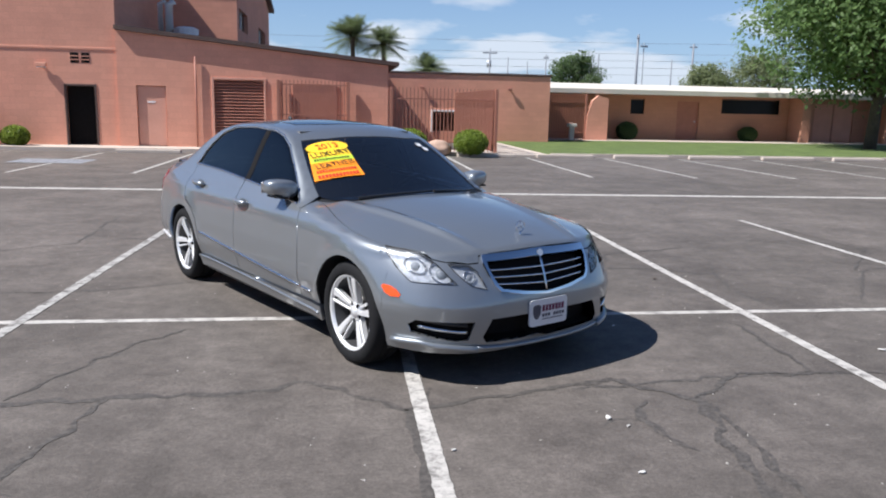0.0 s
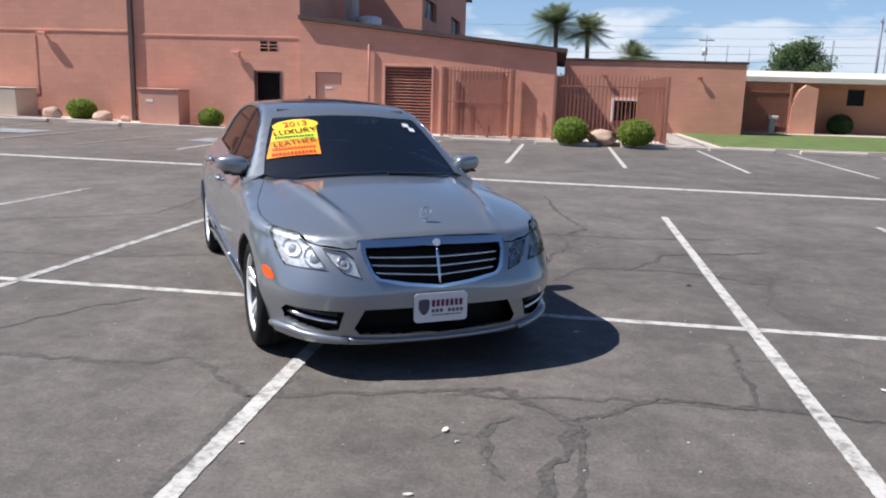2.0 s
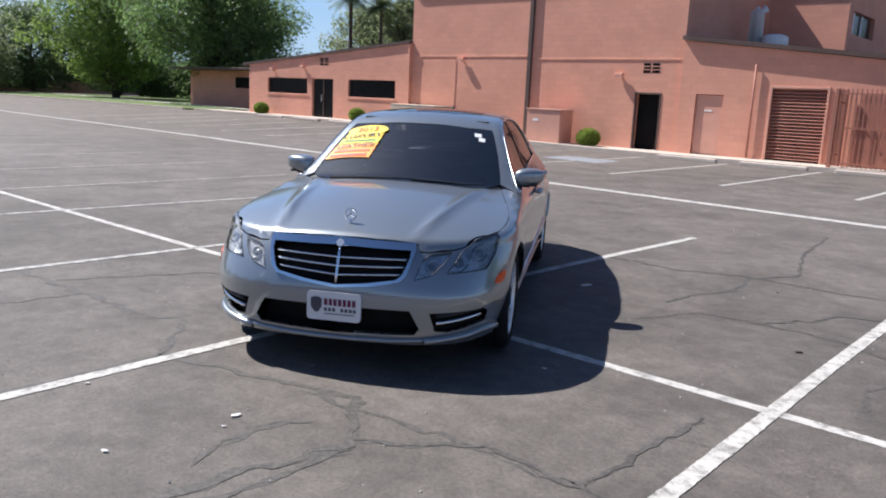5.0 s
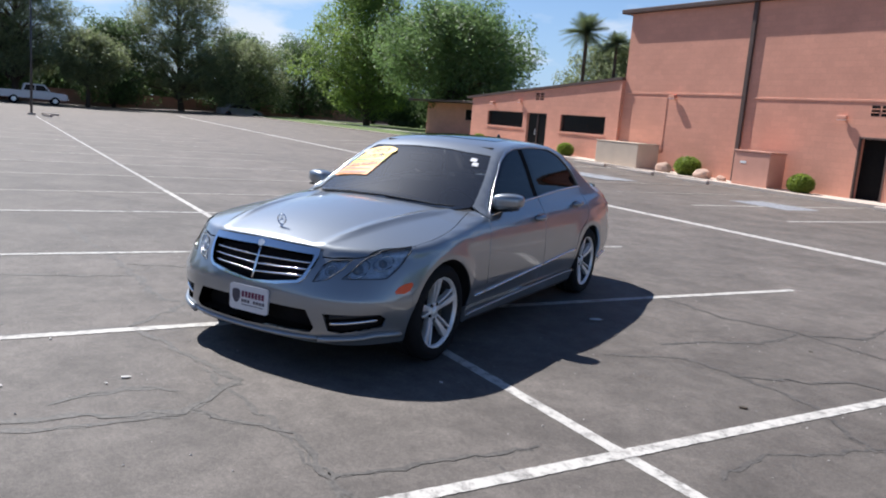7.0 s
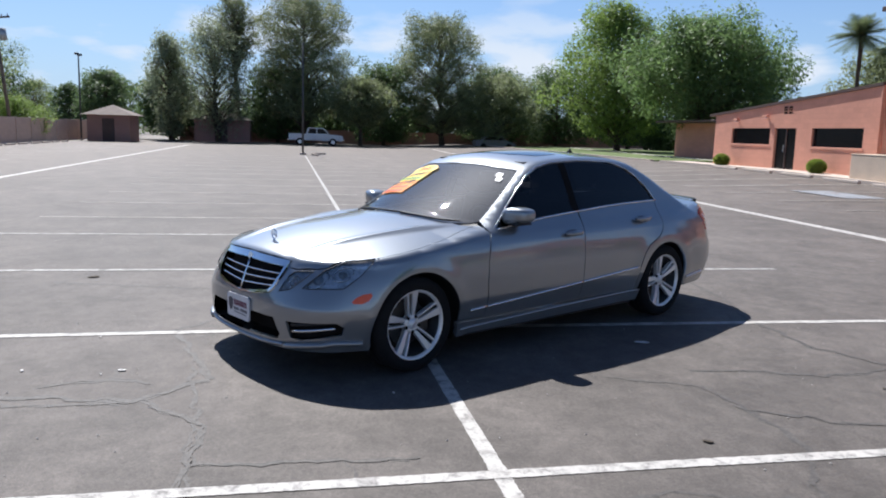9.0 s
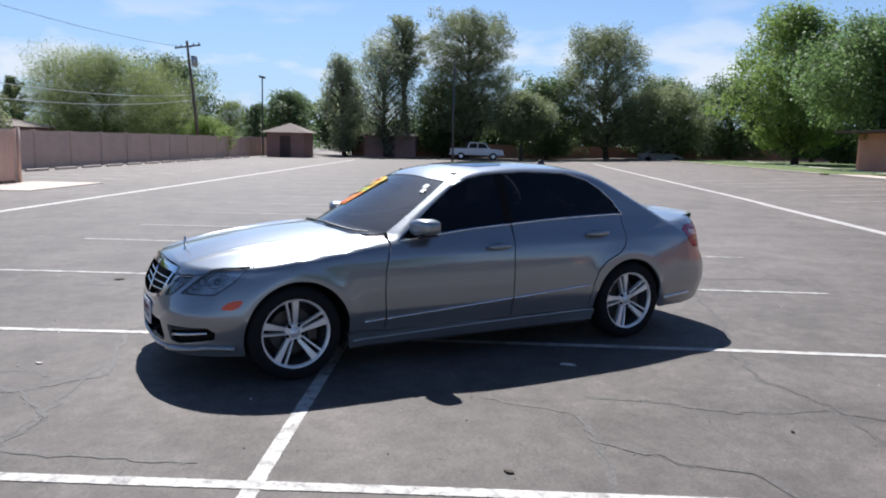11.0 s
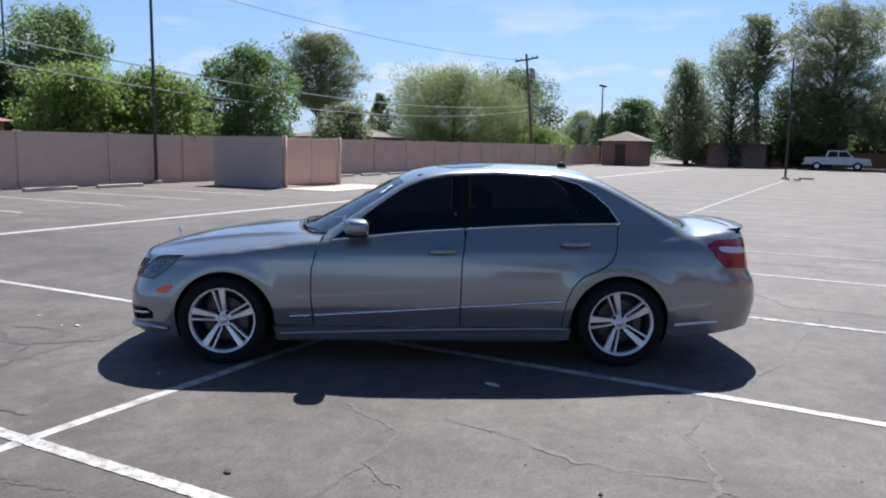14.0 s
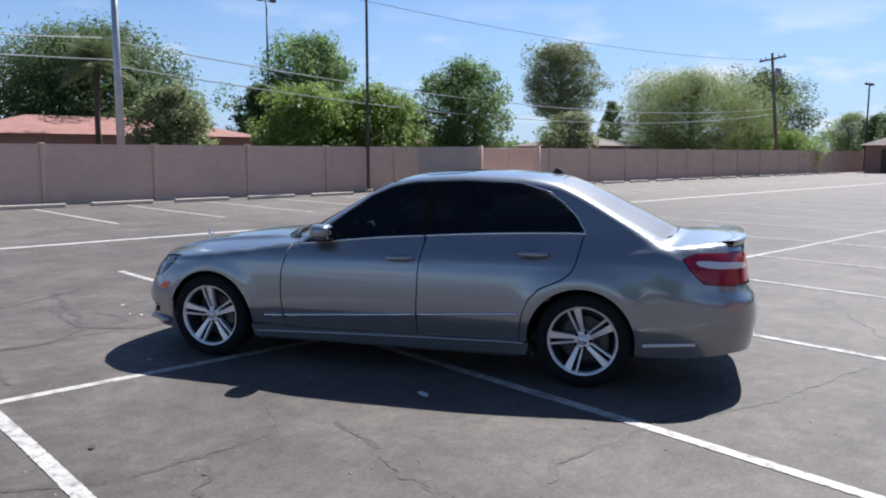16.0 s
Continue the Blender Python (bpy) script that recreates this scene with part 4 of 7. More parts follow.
    d /= np.linalg.norm(d, axis=1)[:, None]
    a = np.cross(d, face_n)
    thin = {"pine": 0.26, "feather": 0.16}.get(kind, 0.42)
    long = {"pine": 1.25, "feather": 1.5}.get(kind, 1.0)
    sz = size * gen.uniform(0.6, 1.25, (n, 1))
    co = np.stack([p - a * sz * long, p + d * sz * thin, p + a * sz * long, p - d * sz * thin], 1).reshape(-1, 3)
    me = bpy.data.meshes.new("crown")
    me.vertices.add(4 * n); me.loops.add(4 * n); me.polygons.add(n)
    me.vertices.foreach_set("co", co.astype(np.float32).ravel())
    me.loops.foreach_set("vertex_index", np.arange(4 * n, dtype=np.int32))
    me.polygons.foreach_set("loop_start", np.arange(0, 4 * n, 4, dtype=np.int32))
    me.update(calc_edges=True)
    me.materials.append(material)
    o = new("crown", me); o.parent = t
    return t


def palm(u, v, h, spread, seed, label="tall palm with a shaggy crown", thick=1.0):
    rng = random.Random(seed)
    t = thing("palm_tree", label, "palm tree", LOT @ pose(u, v, rise(u, v)), "palms")
    tb = bmesh.new()
    tube(tb, [(0, 0, -0.1), (0.05, 0, h * 0.5), (0, 0.05, h - 0.5), (0, 0, h - 0.1)], [0.25 * thick, 0.19 * thick, 0.2 * thick, 0.3 * thick], 9)
    part("trunk", tb, BARK, t, smooth=True)
    bm = bmesh.new()
    for k in range(72):
        a = k * 2.399
        e = rng.uniform(-0.45, 1.35)
        d = Vector((math.cos(a) * math.cos(e), math.sin(a) * math.cos(e), math.sin(e)))
        ln = spread / 2 * rng.uniform(0.85, 1.12)
        side = d.cross(Vector((0, 0, 1))).normalized()
        p, prev = Vector((0, 0, h - 0.15)), None
        for i in range(13):
            f = i / 12
            q = p + d * ln * f + Vector((0, 0, -0.26 * ln * f * f))
            if prev is not None:
                for s in (-1, 1):
                    for g in (0.0, 0.33, 0.66):
                        b0 = prev.lerp(q, g); b1 = prev.lerp(q, g + 0.22)
                        wd = 0.30 * ln * math.sin(3.14 * (0.08 + 0.86 * f)) + 0.03
                        tipv = b1 + side * s * wd + (q - prev).normalized() * wd * 0.6 + Vector((0, 0, -0.35 * wd * rng.uniform(0.5, 1.3)))
                        bm.faces.new((bm.verts.new(b0), bm.verts.new(b1), bm.verts.new(tipv)))
                bm.faces.new((bm.verts.new(prev - side * 0.02), bm.verts.new(prev + side * 0.02), bm.verts.new(q)))
            prev = q
    part("fronds", bm, PALM_LEAF, t)
    return t


import itertools

planted = itertools.count(100)


def plant(u, v, h, w, material, kind, leaves, label, clear, size):
    tree(u, v, h, w, material, next(planted), kind, int(leaves * 2.5), label, 0.02 * h + 0.08, clear, size * 0.68)


plant(-10.6, -38.2, 7.8, 11, LEAF_DARK, "round", 30000, "dense dark green tree behind the wall", 0.12, 0.16)
plant(-9.4, -25.3, 4.0, 3.6, LEAF_OLIVE, "round", 6000, "grey-green shrub tree behind the wall", 0.1, 0.14)
plant(-28.9, -44.7, 9.9, 8.6, LEAF_MID, "round", 13000, "rounded green tree behind the wall", 0.06, 0.2)
plant(-21.2, -38.2, 5.6, 4, LEAF_DARK, "round", 5000, "low dark tree behind the wall", 0.1, 0.2)
plant(-15.0, -24.0, 4.3, 4.6, LEAF_BRIGHT, "round", 8000, "bright green bushy tree behind the wall", 0.1, 0.14)
plant(-18.2, -23.2, 4.4, 5, LEAF_BRIGHT, "round", 9000, "bright green bushy tree behind the wall", 0.1, 0.14)
plant(-23.6, -23.4, 5.9, 5.4, LEAF_MID, "round", 9000, "loose green tree behind the wall", 0.15, 0.15)
plant(-87.4, -67.3, 17.2, 12, LEAF_PINE, "pine", 12000, "open-crowned pine behind the wall", 0.42, 0.3)
plant(-43.0, -31.5, 4.4, 5.0, LEAF_OLIVE, "round", 8000, "olive green tree behind the wall", 0.12, 0.16)
plant(-54.4, -35.5, 6.1, 2.2, LEAF_DARK, "round", 3000, "small dark tree behind the wall", 0.1, 0.16)
plant(-58.9, -30.1, 8.1, 13.4, LEAF_PALO, "feather", 34000, "feathery pale green tree over the wall", 0.08, 0.19)
plant(-71.3, -29.0, 9.2, 9.0, LEAF_DEEP, "round", 10000, "dark rounded tree over the wall", 0.12, 0.2)
plant(-61.7, -22.6, 3.1, 5.2, LEAF_BRIGHT, "round", 6000, "yellow-green bush over the wall", 0.1, 0.14)
plant(-114, -36.6, 7.2, 6, LEAF_PALO, "feather", 5000, "pale green tree at the corner of the wall", 0.15, 0.24)
plant(-100, -28.0, 6.2, 5, LEAF_DARK, "round", 4000, "low dark tree beyond the hut", 0.1, 0.22)
plant(-91.0, -21.8, 7.4, 7, LEAF_DARK, "round", 5000, "distant dark rounded tree beyond the wall", 0.15, 0.25)
plant(-111, -26, 8.5, 8, LEAF_DARK, "round", 5000, "distant dark rounded tree beyond the wall", 0.15, 0.25)
plant(-84.0, -14.0, 7.0, 7, LEAF_DARK, "round", 6000, "dark tree beyond the hut", 0.12, 0.25)
plant(-78.2, -13.0, 10.6, 5.0, LEAF_GREY, "weep", 6500, "tall weeping tree at the end of the lot", 0.1, 0.2)
plant(-77.5, -8.4, 11.9, 7.8, LEAF_GREY, "weep", 7500, "tall thin-leaved tree at the end of the lot", 0.2, 0.19)
plant(-81.0, -6.6, 15.2, 5.4, LEAF_PINE, "pine", 3600, "slim pine above the other trees", 0.6, 0.22)
plant(-79.4, 0.2, 15.4, 11.5, LEAF_PINE, "pine", 25000, "big spreading pine at the end of the lot", 0.2, 0.2)
plant(-72.5, 5.7, 6.4, 7.4, LEAF_OLIVE, "round", 9000, "low yellow-green tree at the edge of the lot", 0.42, 0.2)
plant(-78.5, 15.3, 13.6, 10.5, LEAF_PINE, "pine", 22000, "spreading pine at the end of the lot", 0.15, 0.2)
plant(-74.0, 20.5, 7.0, 9, LEAF_OLIVE, "round", 9000, "low olive green tree at the edge of the lot", 0.2, 0.2)
plant(-80.0, 9.0, 8.5, 9, LEAF_DARK, "round", 7000, "dark tree in the row behind the lot", 0.08, 0.25)
plant(-82.0, -2.5, 8.0, 9, LEAF_DARK, "round", 7000, "dark tree in the row behind the lot", 0.06, 0.25)
plant(-82.0, 22.0, 8.5, 10, LEAF_DARK, "round", 7000, "dark tree in the row behind the lot", 0.06, 0.25)
plant(-80.0, 29.0, 8.5, 10, LEAF_DARK, "round", 7000, "dark tree in the row behind the lot", 0.06, 0.25)
plant(-76.0, 36.0, 9.5, 11, LEAF_DARK, "round", 8000, "dark tree in the row behind the lot", 0.06, 0.25)
plant(-62.0, 28.6, 12.9, 11, LEAF_BRIGHT, "round", 16000, "large bright green tree on the shaded lawn", 0.14, 0.22)
plant(-45.6, 27.6, 9.6, 11.5, LEAF_MID, "round", 18000, "large green tree on the lawn past the hall", 0.36, 0.2)
plant(-56.0, 38.0, 9.0, 10, LEAF_DARK, "round", 8000, "dark tree behind the shaded lawn", 0.1, 0.25)
plant(-44.0, 42.0, 8.3, 9, LEAF_OLIVE, "round", 7000, "olive tree behind the far wing", 0.1, 0.22)
plant(-38.5, 40.0, 8.6, 5, LEAF_OLIVE, "round", 6000, "olive tree behind the far wing", 0.2, 0.2)
plant(21.7, 65.4, 6.3, 6, LEAF_DARK, "round", 5000, "rounded dark tree beyond the low wing", 0.1, 0.22)
plant(31.3, 58.0, 5.2, 6, LEAF_OLIVE, "round", 5000, "olive tree beyond the low wing", 0.1, 0.22)
plant(36.0, 57.0, 6.2, 7, LEAF_OLIVE, "round", 5000, "olive tree beyond the low wing", 0.1, 0.22)
tree(23.4, 25.7, 9.2, 12.6, LEAF_MID, 77, "round", 42000, "leafy green shade tree on the lawn", 0.30, 0.40, 0.155)
palm(1.3, 63.6, 7.5, 5.2, 1); palm(4.0, 63.5, 7.0, 4.4, 2); palm(8.4, 68.1, 5.1, 4.4, 3)
palm(-40.5, 36.0, 8.6, 3.9, 4, thick=0.7); palm(-38.8, 37.5, 7.9, 2.6, 5, thick=0.6); palm(-8.0, -29.1, 5.5, 3.4, 6, "short ragged palm behind the wall", 0.6)

# ---- the car: a smooth body form, from which every panel is cut ----
from mathutils.geometry import delaunay_2d_cdt


def curve_table(pts):
    """A smooth function through a few points (monotone cubic)."""
    pts = sorted(pts)
    xs, ys = np.array([p[0] for p in pts]), np.array([p[1] for p in pts])
    h, d = np.diff(xs), np.diff(ys) / np.diff(xs)
    m = np.zeros_like(xs)
    m[0], m[-1] = d[0], d[-1]
    for i in range(1, len(xs) - 1):
        if d[i - 1] * d[i] > 0:
            w1, w2 = 2 * h[i] + h[i - 1], h[i] + 2 * h[i - 1]
            m[i] = (w1 + w2) / (w1 / d[i - 1] + w2 / d[i])
    X = np.linspace(xs[0], xs[-1], 1500)
    k = np.clip(np.searchsorted(xs, X) - 1, 0, len(h) - 1)
    t = (X - xs[k]) / h[k]
    Y = (2 * t**3 - 3 * t**2 + 1) * ys[k] + (t**3 - 2 * t**2 + t) * h[k] * m[k] + (-2 * t**3 + 3 * t**2) * ys[k + 1] + (t**3 - t**2) * h[k] * m[k + 1]
    ker = np.ones(41) / 41
    Y = np.convolve(np.pad(Y, 40, mode="reflect", reflect_type="odd"), np.convolve(ker, ker), "same")[40:-40]
    return lambda q: np.interp(q, X, Y)


TOPLINE = curve_table([(2.4, 0.60), (2.28, 0.70), (2.19, 0.752), (2.04, 0.80), (1.80, 0.86), (1.56, 0.903), (1.32, 0.935), (1.09, 0.958), (0.85, 0.97), (0.4, 0.96), (-1.0, 0.98),
                       (-1.8, 1.0), (-2.05, 1.015), (-2.3, 1.022), (-2.45, 1.005), (-2.7, 0.93)])
SIDE = curve_table([(0.1, 0.815), (0.2, 0.85), (0.3, 0.880), (0.38, 0.905), (0.45, 0.9215), (0.6, 0.925), (0.72, 0.917), (0.82, 0.895), (0.9, 0.858), (0.97, 0.80), (1.05, 0.72), (1.2, 0.6)])
NOSE = curve_table([(0.1, 2.20), (0.2, 2.225), (0.26, 2.25), (0.36, 2.252), (0.47, 2.245), (0.55, 2.225), (0.65, 2.19), (0.75, 2.14), (0.85, 2.06), (1.0, 1.9)])
TAIL = curve_table([(0.1, -2.46), (0.25, -2.54), (0.36, -2.565), (0.5, -2.58), (0.6, -2.572), (0.68, -2.53), (0.8, -2.505), (0.92, -2.49), (1.05, -2.465)])
ROOF = curve_table([(1.2, 0.80), (1.0, 0.915), (0.85, 1.0), (0.62, 1.122), (0.38, 1.25), (0.2, 1.343), (0.06, 1.395), (-0.13, 1.428), (-0.54, 1.449), (-0.95, 1.44), (-1.22, 1.405), (-1.42, 1.332),
                    (-1.69, 1.20), (-1.92, 1.09), (-2.1, 1.0), (-2.3, 0.9)])
CABIN = curve_table([(0.8, 0.86), (0.9, 0.83), (0.97, 0.79), (1.03, 0.752), (1.2, 0.672), (1.32, 0.61), (1.42, 0.55), (1.5, 0.50)])
BELT = curve_table([(2.0, 0.77), (1.74, 0.803), (1.53, 0.824), (1.32, 0.841), (1.11, 0.857), (0.9, 0.875), (0.69, 0.894), (0.41, 0.923), (0.08, 0.956), (-0.33, 0.984), (-0.74, 1.008), (-1.15, 1.022), (-1.44, 1.028), (-1.8, 1.012), (-2.3, 0.985), (-2.6, 0.96)])


def smax(a, b, k):
    h = np.clip(0.5 + 0.5 * (a - b) / k, 0, 1)
    return b * (1 - h) + a * h + k * h * (1 - h)


def body(x, y, z):
    """Negative inside the body, zero on its skin."""
    y = np.abs(y)
    w = SIDE(z) - 0.05 * np.clip((-x - 1.3) / 1.2, 0, 1) ** 2 - 0.025 * np.clip((x - 1.3) / 1.0, 0, 1) ** 2
    w = w + 0.003 * np.exp(-((z - 0.80 - 0.05 * (0.4 - x) / 2) / 0.03) ** 2) * np.clip((1.6 - x) / 0.6, 0, 1)     # shoulder crease
    w = w - 0.003 * np.exp(-((z - 0.68) / 0.08) ** 2) * np.clip(1 - np.abs(x) / 1.3, 0, 1)
    w = w + 0.012 * np.exp(-((np.hypot(x - 1.42, z - 0.32) - 0.38) / 0.07) ** 2) + 0.014 * np.exp(-((np.hypot(x + 1.42, z - 0.32) - 0.40) / 0.09) ** 2)
    qf = np.clip((x - 1.35) / (NOSE(z) - 1.35), 0, None)
    qr = np.clip((-1.45 - x) / (-1.45 - TAIL(z)), 0, None)
    n = 2.55 + 0.85 * np.clip((0.72 - z) / 0.25, 0, 1)
    side = ((y / w) ** n + qf**n) ** (1 / n)
    n = 4.2 + 0.4 * np.clip((0.72 - z) / 0.25, 0, 1)
    side = np.where(qr > 0, ((y / w) ** n + qr**n) ** (1 / n), side)
    side = (side - 1) * 0.9
    front = np.clip((x - 0.7) / 0.4, 0, 1)
    ridge = 0.021 * np.exp(-((y - 0.405 - 0.16 * (2.1 - x)) / 0.036) ** 2) * front * np.clip((2.15 - x) / 0.4, 0, 1)
    drop = 0.088 * front + 0.05 * (1 - front)
    top = z - (TOPLINE(x) - drop * (y / 0.78) ** 2 + ridge)
    low = smax(side, top, 0.045 - 0.024 * front - 0.024 * np.clip((-1.75 - x) / 0.3, 0, 1))
    low = smax(low, 0.17 - z, 0.03)
    xs = -0.5 + (x + 0.5) * (1 + np.where(x > -0.5, 0.20, 0.10) * y**2)
    cab = smax(y - CABIN(z) - 0.02 * np.clip(1 - np.abs(x + 0.4) / 1.4, 0, 1), z - ROOF(xs) + 0.045 * (y / 0.6) ** 2, 0.042)
    cab = np.maximum(np.maximum(cab, np.abs(x + 0.5) - 1.72), 0.82 - z)
    return -smax(-low, -cab, 0.03)


def normal(p):
    e = 0.002
    g = np.stack([body(*(p + d).T) - body(*(p - d).T) for d in np.eye(3) * e], 1)
    return g / np.linalg.norm(g, axis=1)[:, None]


def march(o, d, far):
    """The outermost meeting of rays from o along d with the skin."""
    lo, hi = np.zeros(len(o)), np.full(len(o), far)
    for _ in range(34):
        mid = (lo + hi) / 2
        inside = body(*(o + d * mid[:, None]).T) < 0
        lo, hi = np.where(inside, mid, lo), np.where(inside, hi, mid)
    return o + d * lo[:, None]


def on_side(q):
    q = np.asarray(q, float)
    o = np.stack([q[:, 0], 0 * q[:, 0], q[:, 1]], 1)
    return march(o, np.tile((0.0, 1.0, 0.0), (len(q), 1)), 1.2)


def on_top(q):
    q = np.asarray(q, float)
    o = np.stack([q[:, 0], q[:, 1], 0.5 + 0 * q[:, 0]], 1)
    return march(o, np.tile((0.0, 0.0, 1.0), (len(q), 1)), 1.2)


class Polar:
    """Unrolls the skin round a lengthwise axis: (x, arc)."""
    def __init__(self, zc):
        self.zc = zc
    def to(self, p):
        return np.stack([p[:, 0], np.arctan2(p[:, 1], p[:, 2] - self.zc) * 0.7], 1)
    def out(self, q):
        a = q[:, 1] / 0.7
        o = np.stack([q[:, 0], 0 * a, self.zc + 0 * a], 1)
        return march(o, np.stack([0 * a, np.sin(a), np.cos(a)], 1), 1.4)


class Wrap:
    """Unrolls an end of the car round an upright axis: (arc, z)."""
    def __init__(self, xc, s):
        self.xc, self.s = xc, s
    def to(self, p):
        return np.stack([np.arctan2(p[:, 1], (p[:, 0] - self.xc) * self.s) * 0.9, p[:, 2]], 1)
    def out(self, q):
        a = q[:, 0] / 0.9
        o = np.stack([self.xc + 0 * a, 0 * a, q[:, 1]], 1)
        return march(o, np.stack([np.cos(a) * self.s, np.sin(a), 0 * a], 1), 1.6)


LOWER, UPPER, FRONT, REAR = Polar(0.42), Polar(0.86), Wrap(1.35, 1), Wrap(-1.6, -1)


def dense(loop, step):
    out = []
    for i in range(len(loop)):
        a, b = np.array(loop[i], float), np.array(loop[(i + 1) % len(loop)], float)
        k = max(1, int(np.linalg.norm(b - a) / step))
        out += [tuple(a + (b - a) * j / k) for j in range(k)]
    return out


def inside(p, loop):
    loop = np.asarray(loop)
    x0, y0 = loop[:, 0], loop[:, 1]
    x1, y1 = np.roll(x0, -1), np.roll(y0, -1)
    px, py = p[:, 0][:, None], p[:, 1][:, None]
    hit = ((y0 > py) != (y1 > py)) & (px < (x1 - x0) * (py - y0) / (y1 - y0 + 1e-12) + x0)
    return hit.sum(1) % 2 == 1


def rounded(loop, times=2):
    """Cuts the corners of a loop."""
    for _ in range(times):
        out = []
        for i in range(len(loop)):
            a, b = np.array(loop[i], float), np.array(loop[(i + 1) % len(loop)], float)
            out += [tuple(a * 0.75 + b * 0.25), tuple(a * 0.25 + b * 0.75)]
        loop = out
    return loop


def panel(name, chart, loop, material, parent, label="", holes=(), step=0.028, lift=0.0, rim=0.014, mirror=False, both=False):
    """Cuts a panel out of the skin: loop and holes are in the chart's own flat coordinates."""
    loops = [dense(l, step) for l in (loop, *holes)]
    pts, edges = [], []
    for l in loops:
        k = len(pts)
        pts += l
        edges += [(k + i, k + (i + 1) % len(l)) for i in range(len(l))]
    nb = len(pts)
    arr = np.array(loops[0])
    lo, hi = arr.min(0), arr.max(0)
    gx, gy = np.meshgrid(np.arange(lo[0] + step * 0.6, hi[0], step), np.arange(lo[1] + step * 0.6, hi[1], step))
    grid = np.stack([gx.ravel(), gy.ravel()], 1)
    if len(grid):
        keep = inside(grid, loops[0])
        for h in loops[1:]:
            keep &= ~inside(grid, h)
        grid = grid[keep]
        if len(grid):
            edge = np.array(pts)
            far = np.min(np.linalg.norm(grid[:, None, :] - edge[None, :, :], axis=2), axis=1) > step * 0.5
            grid = grid[far]
    allp = pts + [tuple(g) for g in grid]
    vs, es, fs, _, _, _ = delaunay_2d_cdt([Vector(p) for p in allp], edges, [], 0, 1e-6)
    flat = np.array([(v[0], v[1]) for v in vs])
    cen = np.array([flat[list(f)].mean(0) for f in fs])
    ok = inside(cen, loops[0])
    for h in loops[1:]:
        ok &= ~inside(cen, h)
    faces = [tuple(f) for f, k in zip(fs, ok) if k]
    pos = chart.out(flat) if hasattr(chart, "out") else chart(flat)
    nor = normal(pos)
    pos = pos + nor * lift
    # edges used once are the border
    count = {}
    for f in faces:
        for i in range(3):
            a, b = f[i], f[(i + 1) % 3]
            count[(min(a, b), max(a, b))] = count.get((min(a, b), max(a, b)), 0) + 1
    a0, b0, c0 = (pos[[f[i] for f in faces]] for i in range(3))
    turn = np.einsum("ij,ij->i", np.cross(b0 - a0, c0 - a0), nor[[f[0] for f in faces]])
    faces = [f if t > 0 else f[::-1] for f, t in zip(faces, turn)]
    verts, normals = [tuple(p) for p in pos], [tuple(n) for n in nor]
    if rim:
        middle = pos.mean(0)
        border = [(f[i], f[(i + 1) % 3]) for f in faces for i in range(3) if count[(min(f[i], f[(i + 1) % 3]), max(f[i], f[(i + 1) % 3]))] == 1]
        ring = {}
        for a, b in border:
            for v in (a, b):
                if v not in ring:
                    ring[v] = len(verts)
                    out = pos[v] - middle
                    out = out - nor[v] * out.dot(nor[v])
                    out = out / (np.linalg.norm(out) + 1e-9)
                    verts += [tuple(pos[v]), tuple(pos[v] - nor[v] * rim)]
                    n = nor[v] * 0.5 + out
                    n = n / np.linalg.norm(n)
                    normals += [tuple(n), tuple(out)]
            faces.append((ring[b], ring[a], ring[a] + 1, ring[b] + 1))
    made = []
    for s in ((1, -1) if both else ((-1,) if mirror else (1,))):
        me = bpy.data.meshes.new(name)
        me.from_pydata([(v[0], v[1] * s, v[2]) for v in verts], [], [f if s > 0 else f[::-1] for f in faces])
        me.polygons.foreach_set("use_smooth", [True] * len(me.polygons))
        me.normals_split_custom_set_from_vertices([(n[0], n[1] * s, n[2]) for n in normals])
        me.materials.append(material)
        o = new(name, me)
        o.parent = parent
        if label:
            o["label"] = label
        made.append(o)
    return made if both else made[0]


def side_loop(chart, pts):
    return [tuple(q) for q in chart.to(on_side(np.array(dense(pts, 0.03))))]


def top_loop(chart, pts):
    return [tuple(q) for q in chart.to(on_top(np.array(dense(pts, 0.03))))]


def arch(cx, r, a0, a1, n=18, cz=0.318):
    return [(cx + r * math.cos(radians(a0 + (a1 - a0) * i / n)), cz + r * math.sin(radians(a0 + (a1 - a0) * i / n))) for i in range(n + 1)]


def along(f, x0, x1, n=12, dz=0.0):
    return [(x0 + (x1 - x0) * i / n, float(f(x0 + (x1 - x0) * i / n)) + dz) for i in range(n + 1)]


# car materials
def paint_mat():
    m = mat("grey_metallic_paint", (0.232, 0.250, 0.268), 0.36, metal=0.6, spread=0.03, scale=2, fine=900, bump=0.03, coat=1.0, depth=0.0004)
    m.node_tree.nodes["Principled BSDF"].inputs["Coat Roughness"].default_value = 0.07
    m.node_tree.nodes["Principled BSDF"].inputs["Coat IOR"].default_value = 1.9
    return m


